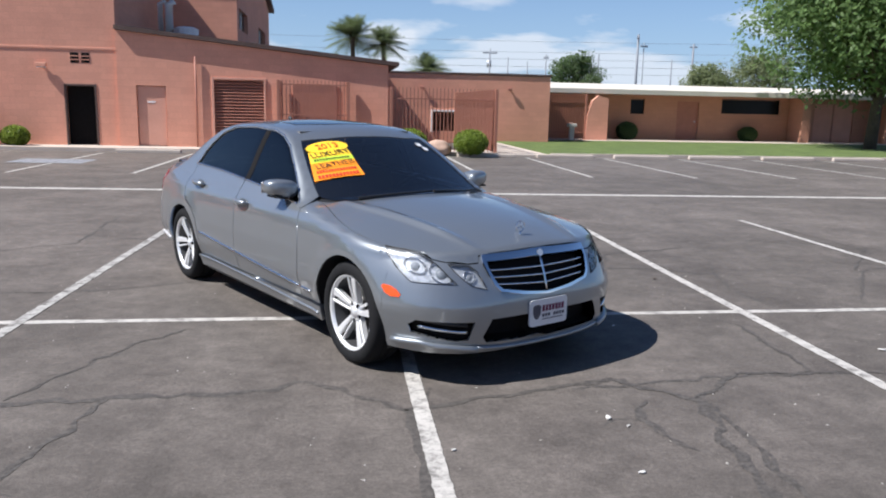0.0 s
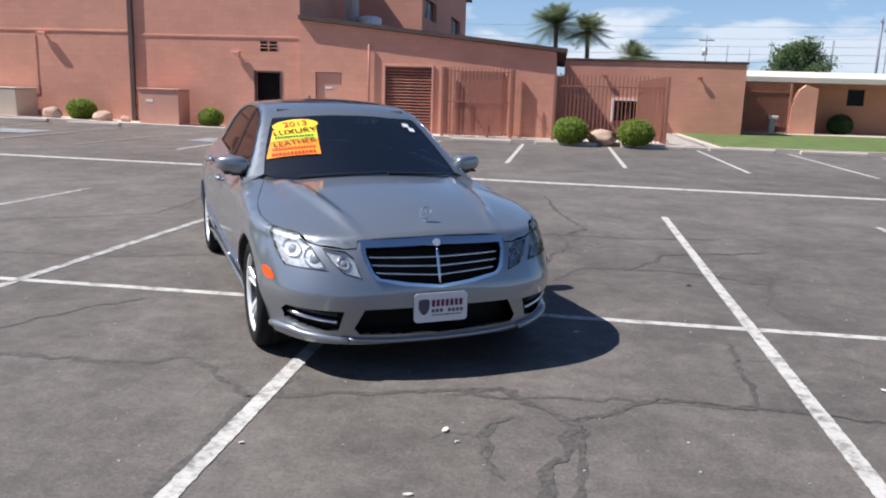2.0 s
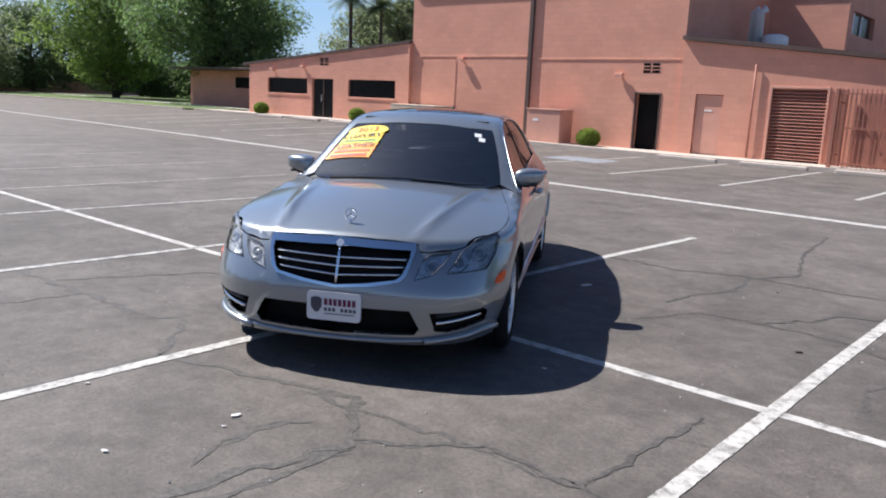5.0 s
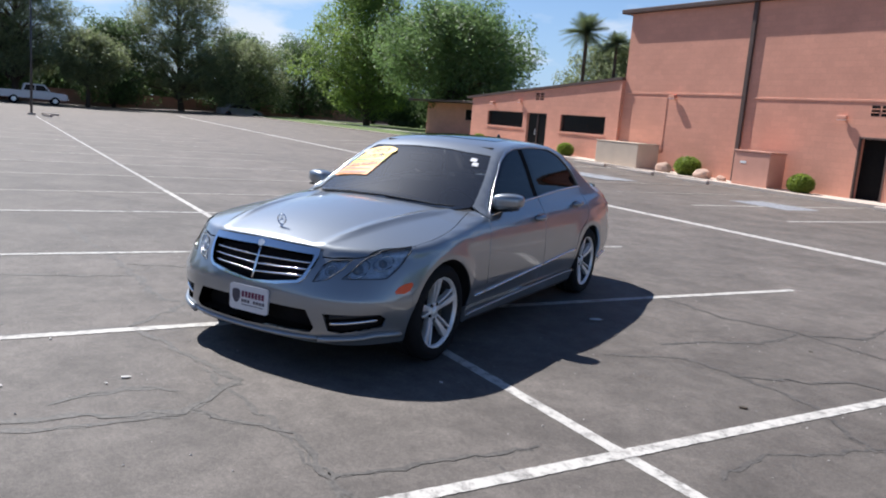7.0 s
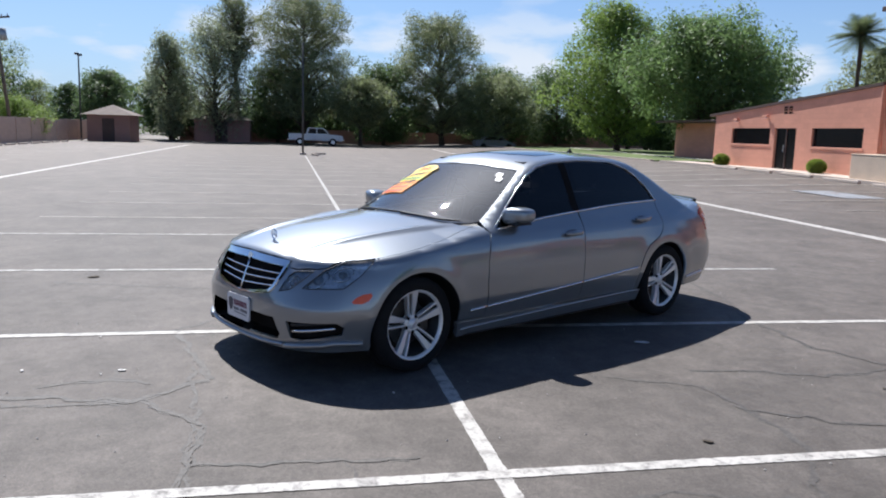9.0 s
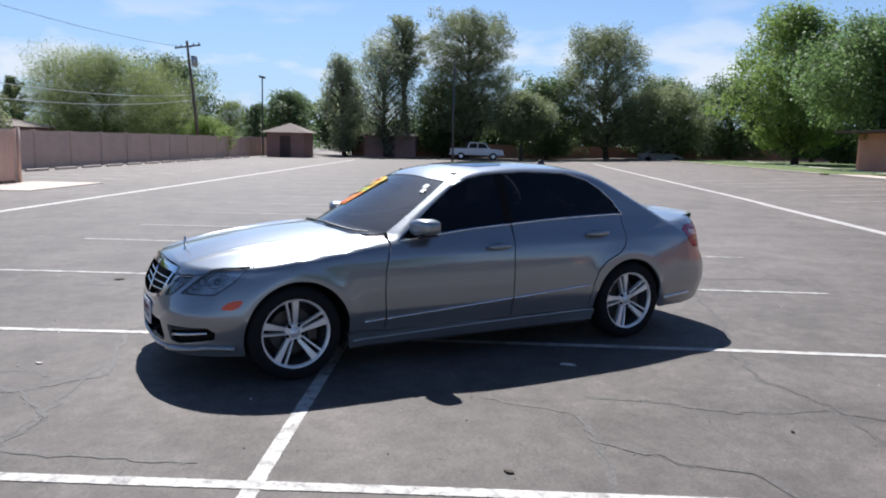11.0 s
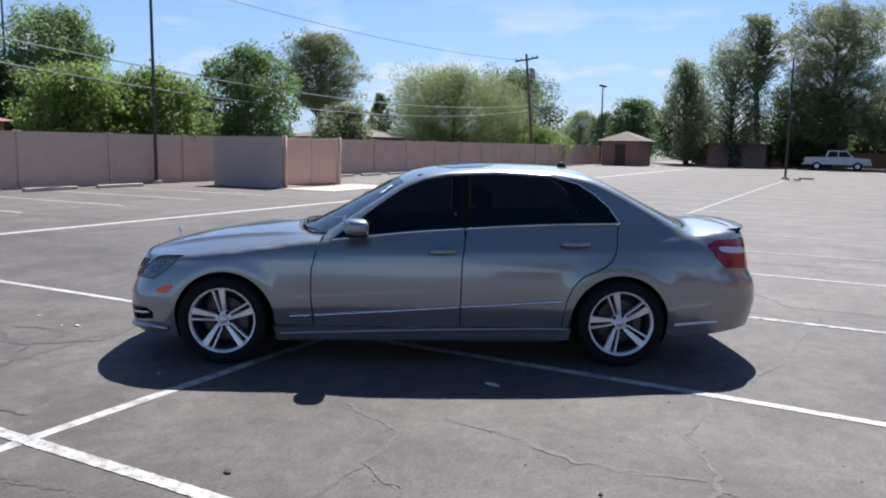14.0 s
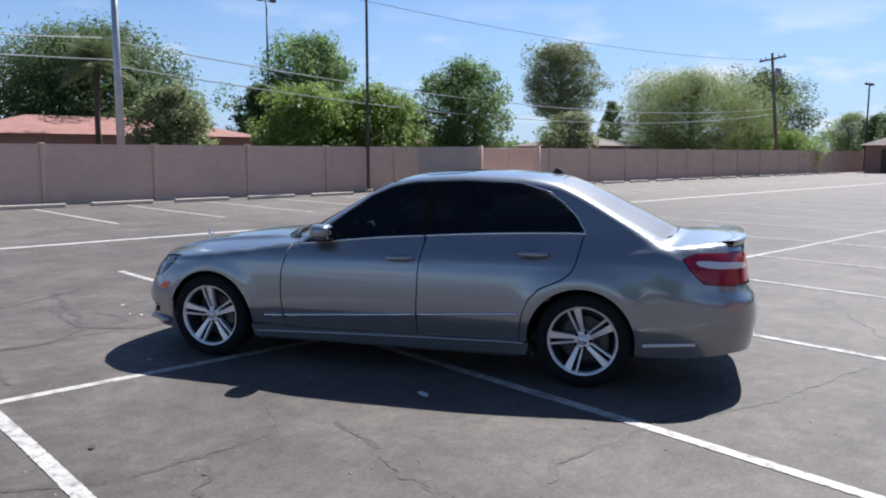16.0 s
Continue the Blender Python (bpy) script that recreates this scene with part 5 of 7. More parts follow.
def glass_mat(name, tint, gloss=0.0, ior=1.7):
    """Tinted glazing: mirror-like by angle, else seen through, darkened."""
    m = bpy.data.materials.new(name)
    m.use_nodes = True
    n, l = m.node_tree.nodes, m.node_tree.links
    tr, gl, mx, fr = n.new("ShaderNodeBsdfTransparent"), n.new("ShaderNodeBsdfGlossy"), n.new("ShaderNodeMixShader"), n.new("ShaderNodeFresnel")
    tr.inputs["Color"].default_value = (*tint, 1)
    gl.inputs["Roughness"].default_value = 0.01
    fr.inputs["IOR"].default_value = ior
    l.new(fr.outputs["Fac"], mx.inputs["Fac"])
    if gloss:
        film, over = n.new("ShaderNodeBsdfGlossy"), n.new("ShaderNodeMixShader")      # thin film of dust
        film.inputs["Roughness"].default_value, over.inputs["Fac"].default_value = 0.5, gloss
        l.new(mx.outputs["Shader"], over.inputs[1]); l.new(film.outputs["BSDF"], over.inputs[2])
        mx = (mx, over)
    base, last = mx if gloss else (mx, mx)
    l.new(tr.outputs["BSDF"], base.inputs[1]); l.new(gl.outputs["BSDF"], base.inputs[2])
    l.new(last.outputs["Shader"], n["Material Output"].inputs["Surface"])
    return m


PAINT = paint_mat()
CHROME = mat("chrome", (0.75, 0.76, 0.78), 0.10, metal=1.0, spread=0.03, bump=0)
# Rim alloy darkened: the shade behind the spokes is put into this colour.
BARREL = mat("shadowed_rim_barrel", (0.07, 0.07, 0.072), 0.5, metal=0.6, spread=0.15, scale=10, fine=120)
SATIN = mat("silver_alloy", (0.80, 0.80, 0.80), 0.30, metal=0.45, spread=0.05, scale=6, fine=200, bump=0.03)
RUBBER = mat("tyre_rubber", (0.012, 0.012, 0.013), 0.85, spread=0.2, scale=20, fine=200, bump=0.2, spec=0.2)
BLACK = mat("black_plastic", (0.012, 0.012, 0.013), 0.5, spread=0.15, scale=10, fine=200)
GLOSS_BLACK = mat("gloss_black", (0.008, 0.008, 0.009), 0.08, spread=0.1, bump=0, coat=0.5)
# Body paint darkened: shade of the handle recess, put into the colour.
HANDLE_CUP = mat("shaded_paint_recess", (0.10, 0.11, 0.12), 0.4, metal=0.4, spread=0.05)
BRAKE = mat("brake_iron", (0.075, 0.072, 0.07), 0.45, metal=0.8, spread=0.15)
SHIELD_GLASS = glass_mat("windscreen_glass", (0.46, 0.50, 0.51), 0.016, 2.3)
REAR_GLASS = glass_mat("rear_window_glass", (0.055, 0.062, 0.07), 0.10, 2.1)
TINT_GLASS = glass_mat("dark_tinted_glass", (0.055, 0.062, 0.07), ior=1.45)
LENS = glass_mat("clear_lens", (0.95, 0.96, 0.97), 0.04)
REFLECTOR = mat("lamp_reflector", (0.57, 0.59, 0.62), 0.25, metal=0.5, spread=0.4, scale=16, fine=45, bump=0.35)
PROJECTOR = mat("projector_glass", (0.16, 0.18, 0.21), 0.06, spread=0.05, bump=0, coat=1.0)
RED_LENS = mat("red_lens", (0.30, 0.004, 0.028), 0.14, spread=0.1, scale=20, fine=150, bump=0.05, coat=0.3)
WHITE_LENS = mat("white_lens", (0.75, 0.72, 0.74), 0.12, spread=0.05, scale=20, fine=200, bump=0.05, coat=1.0)
AMBER = mat("orange_lens", (0.80, 0.09, 0.015), 0.2, spread=0.08, scale=20, fine=200, bump=0.05, coat=0.2)
CABIN_DARK = mat("dark_leather", (0.045, 0.045, 0.047), 0.55, spread=0.15, scale=8, fine=120)
CABIN_GREY = mat("grey_leather", (0.16, 0.155, 0.15), 0.6, spread=0.12, scale=8, fine=120)
PLATE_WHITE = mat("plate_white", (0.72, 0.71, 0.72), 0.4, spread=0.03, scale=8, fine=80, bump=0.02)
INK_RED = mat("plate_red_ink", (0.14, 0.015, 0.06), 0.5)
INK_GREY = mat("plate_grey_ink", (0.07, 0.065, 0.09), 0.5)
STICK_YELLOW = mat("yellow_sticker", (0.95, 0.60, 0.03), 0.5, spread=0.04, bump=0)
STICK_ORANGE = mat("orange_sticker", (0.95, 0.30, 0.015), 0.5, spread=0.04, bump=0)
STICK_GREEN = mat("green_sticker", (0.55, 0.75, 0.05), 0.5, spread=0.04, bump=0)
STICK_RED = mat("red_print", (0.55, 0.035, 0.015), 0.5, spread=0.04, bump=0)
STICK_BLACK = mat("black_print", (0.02, 0.02, 0.015), 0.5, bump=0)

car = thing("sedan_car", "grey metallic four-door sedan with chrome grille and price stickers", "car")

# ---- outer panels ----
AX, AR, AF = 1.42, 0.362, 0.362       # wheel arches
G = 0.0045                             # half of a panel gap
def stretch_out(pts, step=0.03):
    """An open line with points no further apart than step."""
    out = []
    for a, b in zip(pts, pts[1:]):
        a, b = np.array(a, float), np.array(b, float)
        k = max(1, int(np.linalg.norm(b - a) / step))
        out += [tuple(a + (b - a) * j / k) for j in range(k)]
    return out + [tuple(pts[-1])]


shutline = [(0.772, 0.717), (0.90, 0.746), (1.026, 0.778), (1.15, 0.809), (1.263, 0.833), (1.38, 0.847), (1.5, 0.851), (1.60, 0.843), (1.695, 0.826)]
fender = [(1.702, 0.772), (1.80, 0.655), (1.80, 0.42)] + arch(AX, AF, 16, 168) + [(1.06, 0.30), (0.79 + G, 0.29), (0.79 + G, 0.37), (0.804 + G, 0.54), (0.797 + G, 0.706), (0.765 + G, 0.83)]
fender = [tuple(q) for q in LOWER.to(on_side(np.array(stretch_out(fender + [(0.742 + G, 0.886)]))))] + [tuple(q) for q in LOWER.to(on_top(np.array(stretch_out([(0.742, 0.79), (0.74, 0.735)] + shutline))))]
panel("front_fender", LOWER, fender, PAINT, car, both=True)
fdoor = [(0.79 - G, 0.29), (0.79 - G, 0.37), (0.804 - G, 0.54), (0.797 - G, 0.706), (0.765 - G, 0.83), (0.742 - G, 0.886)] + along(BELT, 0.70, -0.29, 12, 0.0) + [(-0.297 + G, 0.923), (-0.274 + G, 0.762), (-0.265 + G, 0.449), (-0.265 + G, 0.29)]
fdoors = panel("front_door", LOWER, side_loop(LOWER, fdoor), PAINT, car, both=True)
rdoor = [(-0.265 - G, 0.29), (-0.265 - G, 0.449), (-0.274 - G, 0.762), (-0.297 - G, 0.923)] + along(BELT, -0.31, -1.415, 12, 0.0) + [(-1.40, 0.96), (-1.375, 0.84), (-1.345, 0.785), (-1.29, 0.74), (-1.14, 0.673), (-1.07, 0.60), (-1.025, 0.50), (-1.0, 0.36), (-1.0, 0.29)]
rdoors = panel("rear_door", LOWER, side_loop(LOWER, rdoor), PAINT, car, both=True)
quarter = [(-1.009, 0.29), (-1.009, 0.36), (-1.033, 0.497), (-1.076, 0.592), (-1.146, 0.664), (-1.296, 0.731), (-1.353, 0.779), (-1.384, 0.838), (-1.409, 0.96), (-1.422, 1.028)] + along(BELT, -1.44, -2.34, 14) + [(-2.36, 0.93), (-2.14, 0.93), (-2.06, 0.895), (-2.13, 0.80), (-2.2, 0.735), (-2.36, 0.72), (-2.36, 0.68), (-2.1, 0.655), (-1.72, 0.63)] + arch(-AX, AR, 122, 12) + [(-1.055, 0.30)]
panel("quarter_panel", LOWER, side_loop(LOWER, quarter), PAINT, car, both=True)
sill = [(1.07, 0.285), (-1.07, 0.285), (-1.05, 0.20), (1.05, 0.185)]
panel("side_skirt", on_side, sill, PAINT, car, lift=0.016, rim=0.04, both=True)
# bonnet, boot, roof shell
hoodline = stretch_out(shutline)
hoodedge = [(0.765, 0.774), (0.715, 0.769), (0.672, 0.726), (0.615, 0.713), (0.50, 0.702), (0.44, 0.706), (0.428, 0.742), (0.36, 0.752), (0.2, 0.759), (0.0, 0.762)]
hoodfront = [tuple(march(np.array([[0.0, y, z]]), np.array([[1.0, 0.0, 0.0]]), 2.6)[0, :2]) for y, z in hoodedge]
half = [(x, y - 0.0048) for x, y in hoodline] + hoodfront
rearedge = [(1.0, 0.0), (0.985, 0.25), (0.93, 0.5), (0.85, 0.655), (0.79, 0.70)]
hood = [(x, y) for x, y in half] + [(x, -y) for x, y in half[::-1][1:]] + [(x, -y) for x, y in rearedge[::-1]] + rearedge[1:]
hoods = panel("bonnet", LOWER, top_loop(LOWER, hood), PAINT, car, step=0.03)
bootside = [tuple(p[:2]) for p in on_side(np.array(along(BELT, -1.90, -2.34, 8, -0.001)))]
def tail_edge(y, z=0.972):
    """How far back the skin reaches at y and height z."""
    return float(march(np.array([[-1.0, y, z]]), np.array([[-1.0, 0.0, 0.0]]), 1.9)[0, 0])


bootrear = [(tail_edge(y), y) for y in (0.62, 0.5, 0.35, 0.18, 0.0, -0.18, -0.35, -0.5, -0.62)]
boot = [(x, y - 0.01) for x, y in bootside] + bootrear + [(x, -y + 0.01) for x, y in bootside[::-1]] + [(-1.97, -0.58), (-2.03, -0.3), (-2.04, 0.0), (-2.03, 0.3), (-1.97, 0.58)]
panel("boot_lid", LOWER, top_loop(LOWER, boot), PAINT, car, step=0.03)
shield = [(0.70, 0.70), (0.60, 0.682), (0.45, 0.645), (0.30, 0.60), (0.15, 0.545), (0.19, 0.35), (0.205, 0.0)]
back = [(-1.20, 0.0), (-1.21, 0.3), (-1.235, 0.525), (-1.5, 0.585), (-1.75, 0.625), (-1.93, 0.64)]
low = along(BELT, 0.735, -1.42, 20) + along(BELT, -1.45, -1.90, 6)
lowside = [tuple(q) for q in UPPER.to(on_side(np.array(low)))]
front = [tuple(q) for q in UPPER.to(on_top(np.array(dense(shield[::-1] + [(0.70, 0.70)], 0.04)[:-1])))]


def flip(l):
    return [(x, -y) for x, y in l]


frontq = [tuple(q) for q in UPPER.to(on_top(np.array(shield[::-1])))]
backq = [tuple(q) for q in UPPER.to(on_top(np.array(back)))]
shell = flip(frontq[1:])[::-1] + frontq + lowside + backq[::-1] + flip(backq[1:]) + flip(lowside)[::-1]
winlow = along(BELT, 0.66, -1.425, 20, 0.014)
winside = winlow + [(-1.36, 1.14), (-1.26, 1.235), (-1.14, 1.312), (-0.94, 1.368), (-0.54, 1.385), (-0.17, 1.368), (0.0, 1.335), (0.16, 1.268), (0.34, 1.145), (0.50, 1.026)]
winhole = side_loop(UPPER, winside)
panel("roof", UPPER, shell, PAINT, car, "roof with painted pillars", holes=(winhole, flip(winhole)), step=0.03, rim=0.02)
# glazing
ws = shield[::-1]
glassfront = [(0.97, 0.0), (0.955, 0.25), (0.90, 0.46), (0.80, 0.62)]
wsl = [(x, y) for x, y in ws] + [(x, y) for x, y in glassfront[::-1]]
wsl = wsl + flip(wsl[::-1][1:-1])
screen = panel("windscreen", UPPER, top_loop(UPPER, wsl), SHIELD_GLASS, car, "clear windscreen with stickers", step=0.04, lift=-0.006, rim=0)
bkl = back + flip(back[::-1][:-1])
panel("rear_window", UPPER, top_loop(UPPER, back + [(-2.02, 0.35), (-2.035, 0.0), (-2.02, -0.35)] + flip(back[::-1][:-1])), REAR_GLASS, car, step=0.04, lift=-0.006, rim=0)
pill = -0.285
wf = [p for p in winside if p[0] >= pill + 0.02]
wfront = along(BELT, 0.66, pill + 0.03, 10, 0.018) + [(pill + 0.03, 1.372), (-0.17, 1.364), (0.0, 1.331), (0.16, 1.264), (0.34, 1.141), (0.50, 1.022)]
wrear = along(BELT, pill - 0.05, -1.415, 12, 0.018) + [(-1.355, 1.135), (-1.255, 1.23), (-1.135, 1.306), (-0.94, 1.362), (-0.54, 1.38), (pill - 0.05, 1.375)]
for d, w in zip((fdoors, rdoors), (wfront, wrear)):
    for o, mir in zip(d, (False, True)):
        panel("window_glass", UPPER, side_loop(UPPER, w), TINT_GLASS, o, "dark tinted glass", step=0.04, lift=-0.008, rim=0, mirror=mir)
pillar = [(pill + 0.028, 0.985), (pill - 0.048, 0.99), (pill - 0.048, 1.378), (pill + 0.028, 1.375)]
panel("door_pillar", UPPER, side_loop(UPPER, pillar), DARK, car, step=0.04, lift=-0.006, rim=0.01, both=True)


def skin_tube(name, chart, pts, r, material, parent, lift=0.0, mirror=False, sides=6, close=False):
    """A thin strip of trim that follows the skin."""
    fine = dense(pts, 0.03)
    if not close:
        k = max(1, int(np.linalg.norm(np.array(pts[-1]) - np.array(pts[0])) / 0.03))
        fine = fine[: len(fine) - k] + [tuple(pts[-1])] if len(pts) > 1 else fine
    pos = chart(np.array(fine)) if not hasattr(chart, "out") else chart.out(np.array(fine))
    pos = pos + normal(pos) * lift
    if mirror:
        pos = pos * (1, -1, 1)
    rr = [r] * len(pos)
    return part(name, tube(bmesh.new(), [tuple(p) for p in pos], rr, sides), material, parent, smooth=True)


for k in (0, 1):
    m = bool(k)
    skin_tube("chrome_strip", on_side, along(BELT, 0.66, -0.285, 10, 0.008), 0.008, CHROME, fdoors[k], 0.004, m)
    skin_tube("chrome_strip", on_side, along(BELT, -0.305, -1.43, 10, 0.008), 0.008, CHROME, rdoors[k], 0.004, m)
    skin_tube("chrome_strip", on_side, [(-1.43, 1.04), (-1.365, 1.145), (-1.262, 1.242), (-1.14, 1.318), (-0.94, 1.375), (-0.54, 1.392), (-0.17, 1.375), (0.0, 1.342), (0.16, 1.275), (0.34, 1.152), (0.50, 1.033), (0.67, 0.912)], 0.0042, CHROME, car, 0.001, m)
    skin_tube("sill_strip", on_side, [(1.03, 0.232), (0.5, 0.25), (0.0, 0.266), (-0.6, 0.28), (-1.04, 0.288)], 0.010, PAINT, car, 0.017, m)
    skin_tube("rub_strip", on_side, [(0.952, 0.361), (0.80, 0.369)], 0.009, CHROME, car, 0.004, m)
    skin_tube("rub_strip", on_side, [(0.78, 0.370), (-0.255, 0.440)], 0.009, CHROME, fdoors[k], 0.004, m)
    skin_tube("rub_strip", on_side, [(-0.275, 0.441), (-0.995, 0.489)], 0.009, CHROME, rdoors[k], 0.004, m)

# ---- nose ----
def face(y, z):
    """The chart place of a point of the nose at height z, y to the left."""
    o = np.array([[0.0, y, z]])
    p = march(o, np.array([[1.0, 0.0, 0.0]]), 2.6)
    return tuple(FRONT.to(p)[0])


def wing(x, z):
    return tuple(FRONT.to(on_side(np.array([[x, z]])))[0])


def lid(x, y):
    """The chart place just ahead of a point of the bonnet's edge."""
    return tuple(FRONT.to(on_top(np.array([[x, y]])))[0])


lampL = [wing(1.718, 0.779), face(0.762, 0.768), face(0.722, 0.756), face(0.660, 0.700), face(0.594, 0.592), face(0.70, 0.598), wing(1.945, 0.603), wing(1.845, 0.672)]
eyeL = [face(0.462, 0.655), face(0.50, 0.688), face(0.608, 0.700), face(0.574, 0.64), face(0.518, 0.582), face(0.432, 0.558)]
outline = [(0.414, 0.742), (0.419, 0.70), (0.402, 0.625), (0.386, 0.575), (0.352, 0.541), (0.2, 0.511)]
grille = [face(y, z) for y, z in outline] + [face(0.0, 0.492)] + [face(-y, z) for y, z in outline[::-1]] + [face(0.0, 0.754)]
outline = [(0.394, 0.704), (0.395, 0.672), (0.376, 0.610), (0.362, 0.577), (0.334, 0.553), (0.17, 0.525)]
hole = [face(y, z) for y, z in outline] + [face(0.0, 0.507)] + [face(-y, z) for y, z in outline[::-1]] + [face(0.0, 0.714)]
lower = [face(0.42, 0.392), face(-0.42, 0.392), face(-0.475, 0.29), face(-0.45, 0.255), face(0.0, 0.236), face(0.45, 0.255), face(0.475, 0.29)]
fogL = [face(0.525, 0.382), wing(2.0, 0.392), wing(1.95, 0.36), wing(1.955, 0.31), face(0.62, 0.268), face(0.555, 0.278)]
mouth = [face(0.46, 0.77), face(0.0, 0.79), face(-0.46, 0.77)]
edgeL = [wing(1.703, 0.802), wing(1.703, 0.772), wing(1.7998, 0.655), wing(1.7998, 0.42)] + [wing(x, z) for x, z in arch(AX, AF, 16, -16, 4)] + [wing(1.77, 0.19)]
bumperbottom = [face(y, 0.19) for y in (0.8, 0.5, 0.2, -0.2, -0.5, -0.8)]
brow = [face(y, z - 0.007) for y, z in hoodedge]
bump = edgeL + bumperbottom + [(-x, z) for x, z in edgeL[::-1]] + [(-x, z) for x, z in brow] + brow[::-1][1:]
flipped = lambda l: [(-x, z) for x, z in l]
holes = [lower, fogL, flipped(fogL), lampL, flipped(lampL), eyeL, flipped(eyeL), grille]
bumper = panel("front_bumper", FRONT, bump, PAINT, car, holes=holes, step=0.025, rim=0.025)
for k in (0, 1):
    m = bool(k)
    h = panel("headlight", FRONT, lampL, LENS, car, "clear headlight with a projector lens", step=0.03, lift=0.002, rim=0.004, mirror=m)
    panel("reflector", FRONT, lampL, REFLECTOR, h, step=0.025, lift=-0.018, rim=-0.016, mirror=m)
    e = panel("headlight", FRONT, eyeL, LENS, car, "small clear inner headlight", step=0.03, lift=0.002, rim=0.004, mirror=m)
    panel("reflector", FRONT, eyeL, REFLECTOR, e, step=0.025, lift=-0.016, rim=-0.014, mirror=m)
    s = -1 if m else 1
    h.visible_shadow = e.visible_shadow = False
    skin_tube("gasket", FRONT, lampL, 0.0028, BLACK, h, 0.002, m, close=True)
    skin_tube("gasket", FRONT, eyeL, 0.0026, BLACK, e, 0.002, m, close=True)
    for (y, z, r, own) in ((0.652, 0.655, 0.048, h), (0.755, 0.69, 0.036, h), (0.515, 0.632, 0.027, e)):
        p = march(np.array([[0.0, y, z]]), np.array([[1.0, 0.0, 0.0]]), 2.6)[0]
        q = p - normal(p[None, :])[0] * (0.013 + r * 0.8)
        bm = bmesh.new()
        bmesh.ops.create_uvsphere(bm, u_segments=20, v_segments=12, radius=r)
        bmesh.ops.translate(bm, vec=(q[0], q[1] * s, q[2]), verts=bm.verts)
        part("projector", bm, PROJECTOR, own, smooth=True)
        circle = [face(y + r * 1.12 * math.cos(a), z + r * 1.12 * math.sin(a)) for a in np.linspace(0, 6.2832, 19)[:-1]]
        skin_tube("ring", FRONT, circle, 0.005, CHROME, own, -0.012, m, close=True)
    mk = rounded([wing(1.772, 0.577), wing(1.865, 0.566), wing(1.93, 0.513), wing(1.83, 0.510)], 1)
    panel("side_marker", FRONT, mk, AMBER, car, "orange side marker", step=0.03, lift=0.004, rim=0.01, mirror=m)
    f = panel("fog_recess", FRONT, fogL, DARK, car, step=0.04, lift=-0.035, rim=-0.03, mirror=m)
    for z, mt in ((0.37, BLACK), (0.328, CHROME)):
        pts = [face(0.565, z - 0.008), face(0.64, z), face(0.72, z + 0.012), wing(2.0, z + 0.024)]
        skin_tube("light_bar", FRONT, pts, 0.011, mt, f, -0.012, m)
    skin_tube("lip", FRONT, [face(0.5, 0.225), face(0.62, 0.24), face(0.72, 0.25), wing(2.0, 0.262), wing(1.83, 0.255)], 0.021, PAINT, bumper, 0.014, m)
panel("lower_grille", FRONT, lower, DARK, car, "black mesh lower grille", step=0.05, lift=-0.09, rim=-0.085)
skin_tube("lip", FRONT, [face(y, 0.208 + 0.02 * (abs(y) / 0.5) ** 2) for y in (0.5, 0.3, 0.1, -0.1, -0.3, -0.5)], 0.014, PAINT, bumper, 0.006)
gf = panel("grille", FRONT, grille, CHROME, car, "chrome-framed grille with three bars", holes=[hole], step=0.03, lift=0.012, rim=0.03)
panel("grille_recess", FRONT, hole, DARK, gf, step=0.05, lift=-0.05, rim=-0.05)
for z, w, lift in ((0.662, 0.390, 0.008), (0.623, 0.378, 0.016), (0.584, 0.364, 0.024)):
    skin_tube("grille_bar", FRONT, [face(y, z - lift * (1 - abs(y / w))) for y in np.linspace(w, -w, 9)], 0.0065, CHROME, gf, -0.006)
skin_tube("grille_bar", FRONT, [face(0.0, 0.71), face(0.0, 0.60), face(0.0, 0.510)], 0.009, CHROME, gf, 0.0)
bm = bmesh.new()
bmesh.ops.create_circle(bm, cap_ends=True, radius=0.022, segments=20, matrix=Matrix.Translation((2.168, 0, 0.731)) @ Matrix.Rotation(radians(70), 4, "Y"))
part("badge", bm, SATIN, gf)
# standing emblem: a plain ring on a stalk
em = bmesh.new()
tube(em, [(1.985, 0.033 * math.cos(a), 0.863 + 0.033 * math.sin(a)) for a in np.linspace(0, 6.2832, 25)], [0.0045] * 25, 6, False)
for k in range(3):
    a = radians(90 + 120 * k)
    tube(em, [(1.985, 0, 0.863), (1.985, 0.031 * math.cos(a), 0.863 + 0.031 * math.sin(a))], [0.006, 0.002], 5)
tube(em, [(1.985, 0, 0.80), (1.985, 0, 0.834)], [0.012, 0.006], 8)
part("emblem", em, CHROME, hoods, "small chrome ring emblem", smooth=True)

# dealer plate in front
def rounded_slab(y0, y1, z0, z1, x0, x1, r):
    bm = bmesh.new()
    ring = [(cy + r * math.cos(a), cz + r * math.sin(a)) for cy, cz, a0 in ((y1 - r, z1 - r, 0), (y0 + r, z1 - r, 1), (y0 + r, z0 + r, 2), (y1 - r, z0 + r, 3)) for a in [(a0 + i / 5) * math.pi / 2 for i in range(6)]]
    a, b = ([bm.verts.new((x, y, z)) for y, z in ring] for x in (x0, x1))
    bm.faces.new(b); bm.faces.new(a[::-1])
    for i in range(len(ring)):
        bm.faces.new((a[i], a[(i + 1) % len(ring)], b[(i + 1) % len(ring)], b[i]))
    return bm


